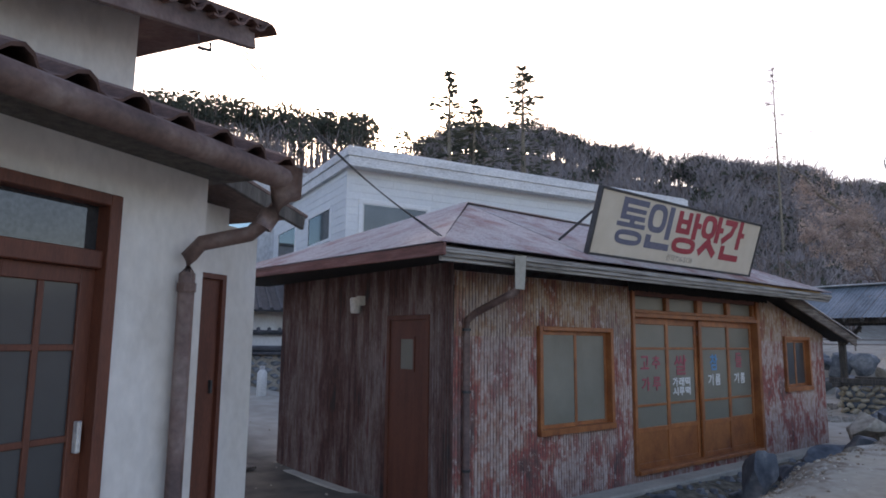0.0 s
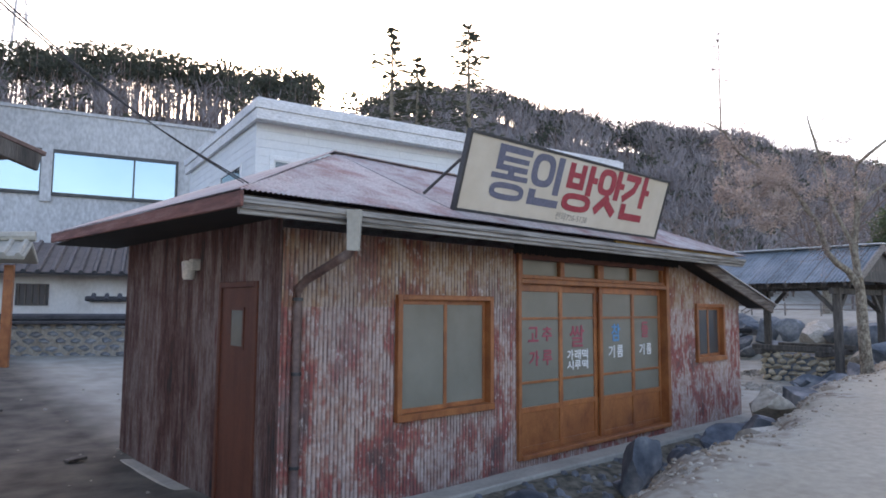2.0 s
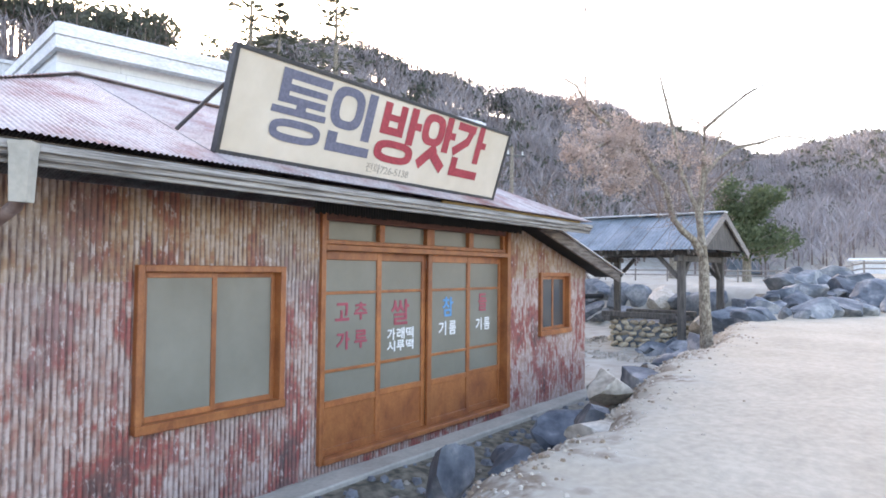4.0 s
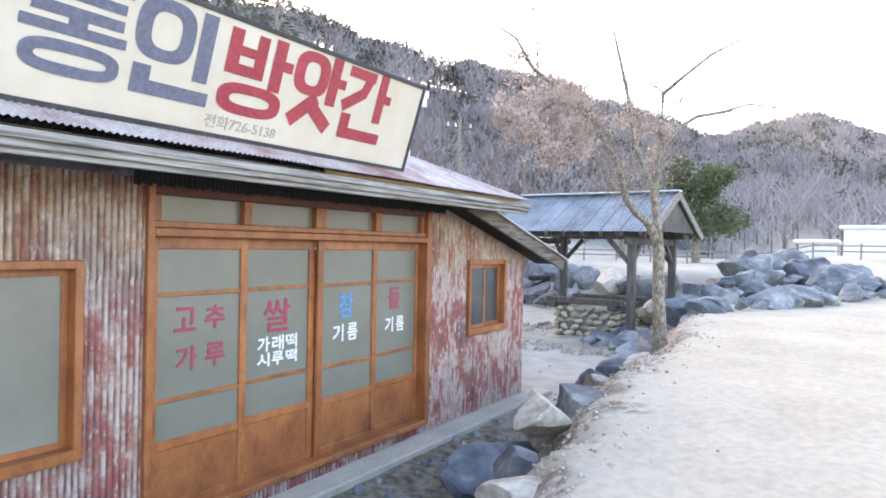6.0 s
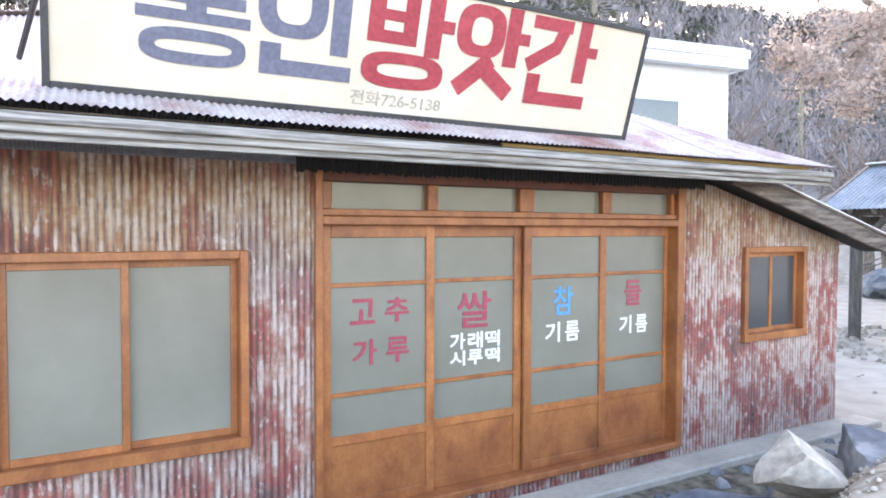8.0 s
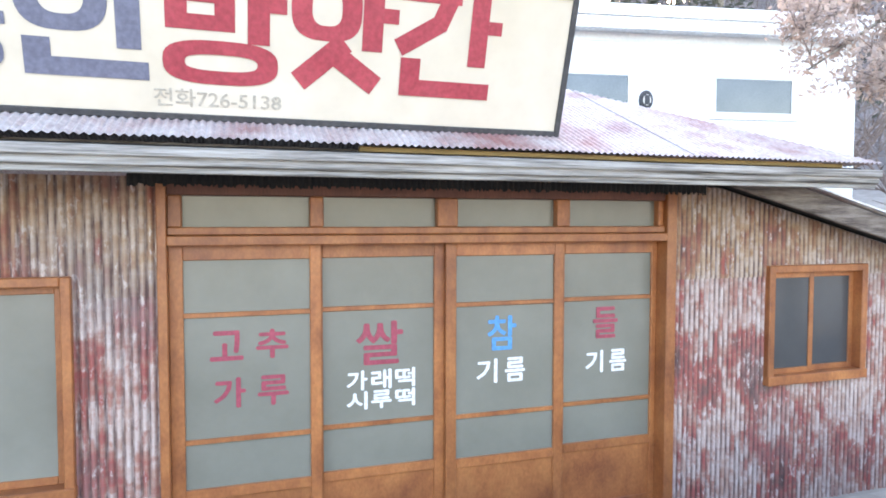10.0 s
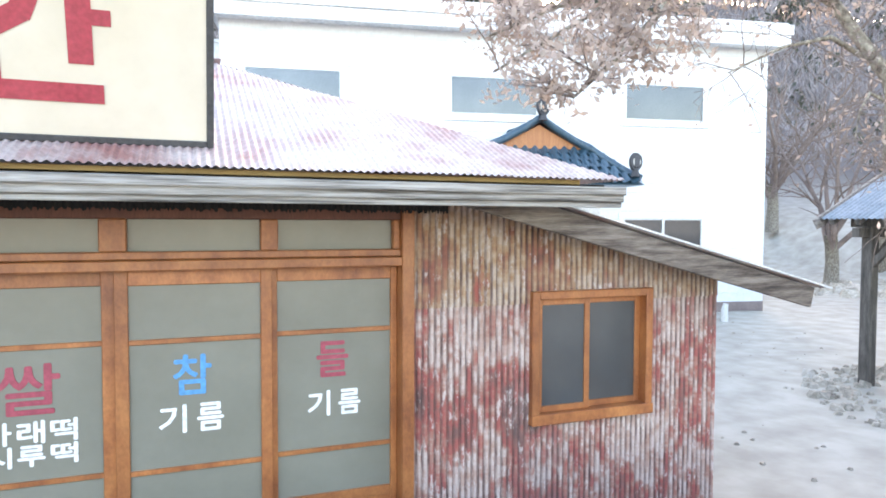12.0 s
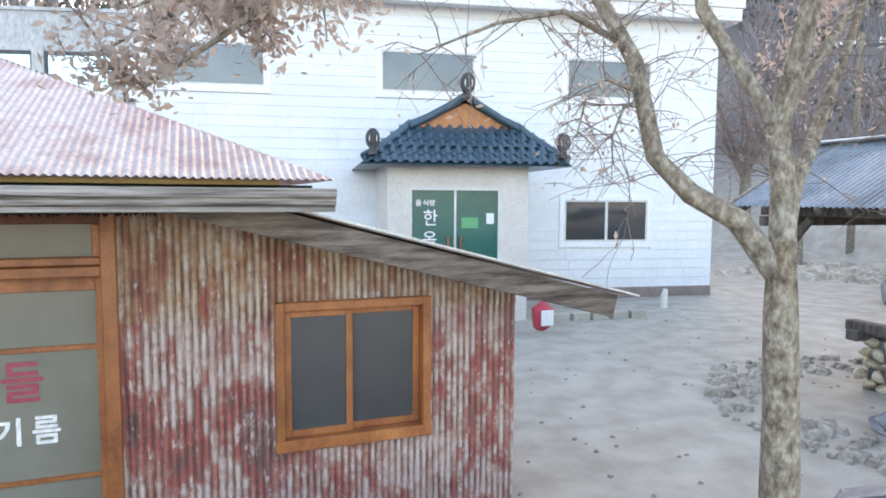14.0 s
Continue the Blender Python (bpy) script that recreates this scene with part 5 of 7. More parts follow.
        tube(bm, [M @ a, M @ a.lerp(m, 0.66), M @ m.lerp(c, 0.4), M @ c], [0.09, 0.085, 0.085, 0.08], 8)
        part("ridge_tile", bm, TILE_BLUE, porch, "", True)
    bm = bm_new()
    vs = [bm.verts.new(M @ Vector(p)) for p in ((g0 - 0.25, gv - 0.12, zg + 0.0), (7.5, gv - 0.12, zr + 0.02), (7.5, deep, zr + 0.02), (g0 - 0.25, deep, zg + 0.0), (g1 + 0.25, gv - 0.12, zg), (g1 + 0.25, deep, zg))]
    bm.faces.new((vs[0], vs[1], vs[2], vs[3]))
    bm.faces.new((vs[1], vs[4], vs[5], vs[2]))
    part("gable_roof", bm, TILE_BLUE, porch)
    for x, vv, z, r in ((5.25, ev, 3.93, 0.2), (9.6, ev, 3.93, 0.2), (7.5, gv - 0.3, 5.3, 0.22)):
        bm = bm_new()
        bmesh.ops.create_cone(bm, cap_ends=True, segments=16, radius1=r, radius2=r * 0.92, depth=0.1, matrix=M @ pose(x, vv, z, 90, 0, 0) @ Matrix.Diagonal((0.8, 1.15, 1, 1)))
        f = part("finial", bm, TILE_DARK, porch, "dark end tile with a pale emblem")
        bm = bm_new()
        bmesh.ops.create_cone(bm, cap_ends=True, segments=14, radius1=r * 0.62, radius2=r * 0.62, depth=0.02, matrix=M @ pose(x, vv - 0.06, z, 90, 0, 0) @ Matrix.Diagonal((0.75, 1.0, 1, 1)))
        part("emblem", bm, PLASTIC_WHITE, f, "pale emblem")
        bm = bm_new()
        box(bm, (x - 0.07, vv - 0.08, z - 0.12), (x + 0.07, vv - 0.072, z + 0.12), 0.003, M)
        part("emblem_mark", bm, TILE_DARK, f)
        bm = bm_new()
        tube(bm, [M @ Vector((x, vv + 0.02, z - 0.35)), M @ Vector((x, vv + 0.02, z - r))], [0.1, 0.07], 8)
        part("finial_neck", bm, TILE_DARK, porch)
    M = house_m
    # vent pipe on the roof line and a downpipe
    bm = bm_new()
    tube(bm, [M @ Vector((9.05, -0.06, 0.3)), M @ Vector((9.05, -0.06, 1.9))], 0.03, 8)
    part("pipe", bm, PALE_METAL, h)


build_white_house()


# ---- the long concrete building behind ----
def build_far_building():
    M = turned(-4.5, 38.5, -15)
    h = thing("concrete_building", "long pale concrete building with wide blue reflecting windows", "building")

    def b(name, a, c, mat, label="", bevel=0.0, parent=h):
        return part(name, box(bm_new(), a, c, bevel, M), mat, parent, label)

    b("wall", (-14, 0, 0), (36, 12, 11.0), FAR_CONCRETE)
    b("parapet", (-14.1, -0.1, 11.0), (36.1, 12.1, 11.15), FAR_CONCRETE)
    for x0, x1 in ((10.4, 13.2), (13.75, 19.1), (4.8, 9.7)):
        w = b("window", (x0, -0.03, 7.15), (x1, -0.01, 9.05), BLUE_GLASS, "wide window reflecting a blue sky")
        for p, q in (((x0 - 0.12, -0.12, 9.05), (x1 + 0.12, 0.0, 9.2)), ((x0 - 0.12, -0.12, 7.0), (x1 + 0.12, 0.0, 7.15)), ((x0 - 0.12, -0.12, 7.15), (x0, 0.0, 9.05)), ((x1, -0.12, 7.15), (x1 + 0.12, 0.0, 9.05))):
            b("frame", p, q, DARK_METAL, "", 0, w)
        if x1 - x0 > 4:
            b("mullion", (x0 + 3.4, -0.08, 7.15), (x0 + 3.48, -0.01, 9.05), DARK_METAL, "", 0, w)
    for x0, x1 in ((13.25, 13.7), (9.78, 10.3)):
        b("pier", (x0, -0.16, 6.7), (x1, 0.02, 9.4), FAR_CONCRETE)
    # lattice-patterned band and lower roof edge
    b("band", (2, -0.1, 3.9), (24, 0.0, 4.7), material("grey_patterned_band", [(0.3, 0.31, 0.32), (0.5, 0.51, 0.52)], size=3.5, fine=12, bump=0.5))
    b("ledge", (2, -0.5, 3.72), (24, 0.0, 3.88), DARK_WOOD)
    cross = thing("roof_cross", "thin pale cross standing on the concrete building", "cross")
    c = M @ Vector((9.3, 1.0, 0))
    bm = bm_new()
    box(bm, (c.x - 0.13, c.y - 0.13, 11.1), (c.x + 0.13, c.y + 0.13, 14.4))
    part("post", bm, PALE_METAL, cross)
    bm = bm_new()
    box(bm, (c.x - 0.9, c.y - 0.1, 12.7), (c.x - 0.14, c.y + 0.1, 12.85))
    part("arm", bm, PALE_METAL, cross)
    bm = bm_new()
    box(bm, (c.x + 0.14, c.y - 0.1, 12.7), (c.x + 0.9, c.y + 0.1, 12.85))
    part("arm", bm, PALE_METAL, cross)


build_far_building()
# ---- the well and its shelter ----
NL, NR, FL, FR = Vector((19.3, 5.15, 0)), Vector((21.75, 4.85, 0)), Vector((19.45, 8.05, 0)), Vector((21.95, 7.8, 0))


def build_pavilion():
    pv = thing("well_shelter", "open timber shelter with a blue-grey tin roof over a well", "shelter")
    for p in (NL, NR, FL, FR):
        bm = bm_new()
        box(bm, (p.x - 0.085, p.y - 0.085, -0.1), (p.x + 0.085, p.y + 0.085, 2.45), 0.012)
        part("post", bm, DARK_WOOD, pv)
    z = 2.5
    for a, b in ((NL, FL), (NR, FR), (NL, NR), (FL, FR)):
        bm = bm_new()
        d = (b - a).normalized() * 0.3
        dz = 0.0 if a in (NL,) and b is FL or a is NR else -0.15
        beam(bm, a - d + Vector((0, 0, z + dz)), b + d + Vector((0, 0, z + dz)), 0.12, 0.14, 0.01)
        part("beam", bm, DARK_WOOD, pv)
        for s, e in ((a, b), (b, a)):
            bm = bm_new()
            k = (e - s).normalized()
            beam(bm, s + Vector((0, 0, 1.85)) + k * 0.04, s + k * 0.55 + Vector((0, 0, z - 0.1)), 0.08, 0.1, 0.008)
            part("brace", bm, DARK_WOOD, pv)
    u = (FL - NL).normalized()
    n = (NR - NL).normalized()
    mid_n, mid_f = (NL + NR) / 2 - u * 0.55, (FL + FR) / 2 + u * 0.55
    ridge_z, eave_z, half = 3.45, 2.5, 1.62
    ln = (mid_f - mid_n).length
    for side in (-1, 1):
        base = mid_n + n * (side * half) + Vector((0, 0, eave_z))
        top = mid_n + Vector((0, 0, ridge_z))
        up = (top - base)
        along = (mid_f - mid_n).normalized()
        k = 5
        for i in range(k):
            a = base + along * (ln * i / k) + Vector((0, 0, 0.06))
            if side < 0:
                corrugated("roof_sheet", tuple(a), tuple(along), tuple(up.normalized()), ln / k + 0.02, lambda s: (0, up.length), BLUE_TIN, pv, amp=0.014, pitch=0.09, seg=6)
            else:
                corrugated("roof_sheet", tuple(a + along * (ln / k)), tuple(-along), tuple(up.normalized()), ln / k + 0.02, lambda s: (0, up.length), BLUE_TIN, pv, amp=0.014, pitch=0.09, seg=6)
        for j in range(9):
            bm = bm_new()
            q = base + along * (ln * (j + 0.5) / 9)
            beam(bm, q, q + up, 0.07, 0.09, 0.006)
            part("rafter", bm, DARK_WOOD, pv)
        for e in (mid_n - along * 0.02, mid_f + along * 0.02):
            bm = bm_new()
            beam(bm, e + n * (side * (half + 0.05)) + Vector((0, 0, eave_z - 0.03)), e + Vector((0, 0, ridge_z)), 0.05, 0.17, 0.006)
            part("verge_board", bm, GREY_WOOD_Y, pv, "weathered verge board")
    bm = bm_new()
    beam(bm, mid_n - u * 0.05 + Vector((0, 0, ridge_z + 0.09)), mid_f + u * 0.05 + Vector((0, 0, ridge_z + 0.09)), 0.3, 0.035, 0.01)
    part("ridge_cap", bm, PALE_METAL, pv, "bright metal ridge cap")
    for m0 in (mid_n + u * 0.05,):
        bm = bm_new()
        vs = [bm.verts.new(p) for p in (m0 - n * (half - 0.1) + Vector((0, 0, eave_z + 0.08)), m0 + n * (half - 0.1) + Vector((0, 0, eave_z + 0.08)), m0 + Vector((0, 0, ridge_z - 0.02)))]
        bm.faces.new(vs)
        r = bmesh.ops.extrude_face_region(bm, geom=bm.faces[:])
        bmesh.ops.translate(bm, verts=[v for v in r["geom"] if isinstance(v, bmesh.types.BMVert)], vec=u * 0.04)
        part("gable_board", bm, DARK_WOOD, pv)


def stone_mesh(seed, sx, sy, sz, sub=2, rough=0.25):
    """A lumpy weathered stone as a bmesh, flattened on some sides."""
    rnd = random.Random(seed)
    bm = bm_new()
    bmesh.ops.create_icosphere(bm, subdivisions=sub, radius=1.0)
    cuts = [(Vector((rnd.gauss(0, 1), rnd.gauss(0, 1), rnd.gauss(0, 1))).normalized(), rnd.uniform(0.4, 0.78)) for _ in range(13)]
    off = Vector((rnd.uniform(-50, 50), rnd.uniform(-50, 50), 0))
    for v in bm.verts:
        p = v.co.copy()
        for d, k in cuts:
            e = p.dot(d) - k
            if e > 0:
                p -= d * e * 0.96
        p *= 1 + rough * 0.55 * noise.noise(p * 1.6 + off) + rough * 0.3 * noise.noise(p * 5 + off)
        v.co = (p.x * sx, p.y * sy, p.z * sz)
    return bm


ROCKS = 0


def rock(x, y, z, sx, sy, sz, mat=None, turn=0, label="weathered blue-grey boulder beside the path", group="boulders", sub=3):
    global ROCKS
    ROCKS += 1
    ob = part("boulder", stone_mesh(ROCKS * 7 + 1, sx * 1.12, sy * 1.12, sz * 1.12, sub), mat or STONE, None, "", True)
    ob.data.set_sharp_from_angle(angle=radians(24))
    ob.matrix_world = pose(x, y, z, ROCKS * 13 % 20 - 10, ROCKS * 29 % 20 - 10, turn or ROCKS * 47 % 360)
    return tagged(ob, label, "rock", group)


def build_well():
    w = thing("stone_well", "square rubble-stone well with a dark timber rim", "well")
    c, ang = Vector((21.1, 6.55, 0)), -4
    M = turned(c.x, c.y, ang)
    core = bm_new()
    box(core, (-0.72, -0.72, -0.1), (0.72, 0.72, 0.68), 0, M)
    part("core", core, DARK_STONE, w)
    meshes = []
    for k in range(8):
        bm = stone_mesh(900 + k, 0.18, 0.11, 0.1, 2, 0.25)
        me = bpy.data.meshes.new("stone")
        bm.to_mesh(me)
        bm.free()
        me.materials.append(WELL_STONE)
        me.polygons.foreach_set("use_smooth", [True] * len(me.polygons))
        meshes.append(me)
    for f in range(4):
        for r in range(5):
            for i in range(6):
                o = new("stone", meshes[random.randrange(8)])
                o.parent = w
                s = -0.68 + 0.27 * i + (0.13 if r % 2 else 0) + random.uniform(-0.03, 0.03)
                o.matrix_local = M @ pose(0, 0, 0, 0, 0, 90 * f) @ pose(s, -0.73, 0.06 + 0.152 * r, random.uniform(-15, 15), random.uniform(-20, 20), random.uniform(-15, 15))
    for k, (a, b) in enumerate((((-1.0, -0.78, 0.76), (1.0, -0.78, 0.76)), ((-1.0, 0.78, 0.76), (1.0, 0.78, 0.76)), ((-0.78, -1.0, 0.87), (-0.78, 1.0, 0.87)), ((0.78, -1.0, 0.87), (0.78, 1.0, 0.87)))):
        bm = bm_new()
        beam(bm, M @ Vector(a), M @ Vector(b), 0.2, 0.15, 0.02)
        part("rim_timber", bm, DARK_WOOD, w, "dark squared rim timber")


build_pavilion()
build_well()

# boulders that edge the path
for x, y, z, sx, sy, sz, mt in ((7.2, 3.35, 0.42, 0.26, 0.22, 0.42, 0), (6.15, 3.95, 0.08, 0.42, 0.24, 0.18, 0), (9.62, 3.45, 0.32, 0.5, 0.38, 0.42, 0), (9.8, 3.12, 0.78, 0.3, 0.26, 0.24, 1), (10.28, 2.92, 0.82, 0.36, 0.22, 0.2, 0), (10.15, 3.2, 0.4, 0.5, 0.3, 0.34, 1),
                                (8.1, 3.3, 0.3, 0.3, 0.2, 0.16, 0), (8.6, 3.5, 0.2, 0.36, 0.25, 0.2, 0), (12.6, 3.65, 0.4, 0.5, 0.3, 0.3, 0), (13.3, 3.55, 0.58, 0.42, 0.28, 0.25, 0), (13.1, 3.2, 0.75, 0.35, 0.22, 0.16, 1), (14.7, 3.45, 0.72, 0.5, 0.36, 0.3, 0), (15.4, 3.6, 0.7, 0.35, 0.3, 0.26, 0),
                                (11.3, 3.4, 0.45, 0.4, 0.26, 0.26, 0), (11.9, 3.3, 0.62, 0.34, 0.24, 0.2, 1), (5.3, 3.7, 0.12, 0.34, 0.22, 0.14, 0), (4.6, 4.2, 0.02, 0.26, 0.18, 0.1, 1), (7.7, 3.75, 0.05, 0.22, 0.16, 0.12, 0), (16.6, 3.8, 0.6, 0.5, 0.35, 0.32, 0), (9.0, 2.95, 0.55, 0.4, 0.24, 0.18, 0), (8.5, 2.75, 0.62, 0.32, 0.2, 0.12, 1)):
    rock(x, y, z, sx, sy, sz, PALE_STONE if mt else DARK_STONE, label="pale buff boulder edging the path" if mt else "dark blue-grey weathered boulder edging the path")


def terrace_line(y):
    return 23.4 + 0.1 * (y - 4.6) ** 2


for k in range(34):
    y = -2 + 14 * (k % 17) / 16 + random.uniform(-0.2, 0.2)
    up = k // 17
    s = random.uniform(0.55, 0.95)
    rock(min(terrace_line(y), 31) + 0.75 * up + random.uniform(-0.2, 0.3), y, 0.35 + 0.75 * up, s, s * random.uniform(0.6, 0.95), s * random.uniform(0.5, 0.75), STONE if random.random() < 0.9 else PALE_STONE, label="large grey boulder of a rough terrace wall", group="terrace boulders")

for k in range(80):
    row, i = k // 16, k % 16
    f = i / 15 + random.uniform(-0.03, 0.03)
    x, y = 16.9 + 7.0 * f + 0.5 * row, 3.25 - 3.6 * f + 0.68 * row
    s = random.choice((0.2, 0.28, 0.36, 0.46, 0.62)) * random.uniform(0.85, 1.15)
    rock(x, y, ground_height(x, y) + 0.1, s * 1.2, s * 0.85, s * random.uniform(0.5, 0.75), DARK_STONE if random.random() < 0.6 else STONE, label="large blue-grey boulder of the bank beside the path", group="bank boulders")

# small loose stones, too many to count
def scatter(name, label, count, place, size, mat, seed):
    rnd = random.Random(seed)
    verts, faces = [], []
    for _ in range(count):
        x, y = place(rnd)
        r = size * rnd.uniform(0.4, 1.4)
        z = ground_height(x, y) + r * 0.2
        b = len(verts)
        a0 = rnd.uniform(0, 6.28)
        for k in range(5):
            verts.append((x + r * rnd.uniform(0.7, 1.2) * math.cos(a0 + k * 1.257), y + r * rnd.uniform(0.6, 1.1) * math.sin(a0 + k * 1.257), z - r * 0.3))
        for k in range(3):
            verts.append((x + 0.6 * r * math.cos(a0 + k * 2.1), y + 0.6 * r * math.sin(a0 + k * 2.1), z + r * rnd.uniform(0.3, 0.55)))
        faces += [(b, b + 1, b + 5), (b + 1, b + 2, b + 6, b + 5), (b + 2, b + 3, b + 6), (b + 3, b + 4, b + 7, b + 6), (b + 4, b, b + 5, b + 7), (b + 5, b + 6, b + 7)]
    return tagged(raw(name, verts, faces, mat), label, "stones", kind="stuff")


scatter("loose_stones", "small loose stones scattered on trodden earth", 420, lambda r: (r.uniform(-2, 23), r.uniform(3.6, 14)), 0.03, PALE_STONE, 3)
scatter("path_gravel", "fine gravel along the lip of the sandy path", 2600, lambda r: (lambda x: (x, path_edge(x) + r.gauss(0.1, 0.3)))(r.uniform(2, 19)), 0.016, PALE_STONE, 4)
scatter("leaf_litter", "dry brown leaf litter and clods along the lip of the path", 2200, lambda r: (lambda x: (x, path_edge(x) + r.gauss(0.25, 0.28)))(r.uniform(2, 19)), 0.02, LITTER, 14)
scatter("ditch_stones", "broken stones lying in the ditch before the shop", 260, lambda r: (r.uniform(4.3, 14), r.uniform(3.4, 4.7)), 0.06, STONE, 5)
scatter("paving_stones", "cobbles laid in a ring round the well", 420, lambda r: (lambda a, d: (20.2 + d * math.cos(a), 6.4 + d * math.sin(a)))(r.uniform(0, 6.28), r.uniform(1.7, 2.7)), 0.1, PALE_STONE, 6)
scatter("rubble_heap", "heap of pale rubble blocks", 160, lambda r: (r.gauss(33, 1.6), r.gauss(17.5, 1.2)), 0.3, PALE_STONE, 7)


# ---- trees ----
def grow(rnd, tips, bm, p, d, length, r, level, leaf_spots, droop=0.0, sides=6):
    """One limb with side branches; leaf_spots collects places for leaves."""
    n = 5
    pts, radii = [p.copy()], [r]
    for i in range(n):
        d = (d + Vector((rnd.gauss(0, 0.16), rnd.gauss(0, 0.16), rnd.gauss(0, 0.12) - droop))).normalized()
        p = p + d * (length / n)
        pts.append(p.copy())
        radii.append(max(0.0016, r * (1 - 0.75 * (i + 1) / n)))
    tube(bm, pts, radii, sides if level < 2 else 4)
    if level >= 2:
        leaf_spots += pts[1:]
    if level < 3:
        for k in range((6, 6, 5)[level]):
            i = rnd.randrange(1, n + 1)
            q = pts[i]
            side = Vector((rnd.gauss(0, 1), rnd.gauss(0, 1), rnd.gauss(0.15, 0.6))).normalized()
            nd = (d * 0.55 + side * 0.85).normalized()
            grow(rnd, tips, bm, q, nd, length * rnd.uniform(0.35, 0.6), radii[i] * 0.6, level + 1, leaf_spots, droop, sides)


def leaves(name, spots, count, size, spread, mat, parent, rnd, label=""):
    verts, faces = [], []
    for _ in range(count):
        c = spots[rnd.randrange(len(spots))] + Vector((rnd.gauss(0, spread), rnd.gauss(0, spread), rnd.gauss(0, spread)))
        a = Vector((rnd.gauss(0, 1), rnd.gauss(0, 1), rnd.gauss(0, 1))).normalized()
        b = a.cross(Vector((rnd.gauss(0, 1), rnd.gauss(0, 1), rnd.gauss(0, 1)))).normalized()
        s = size * rnd.uniform(0.5, 1.3)
        k = len(verts)
        verts += [tuple(c - a * s), tuple(c + b * s * 0.45), tuple(c + a * s), tuple(c - b * s * 0.4)]
        faces.append((k, k + 1, k + 2, k + 3))
    ob = raw(name, verts, faces, mat, parent, label)
    ob["kind"] = "stuff"
    return ob


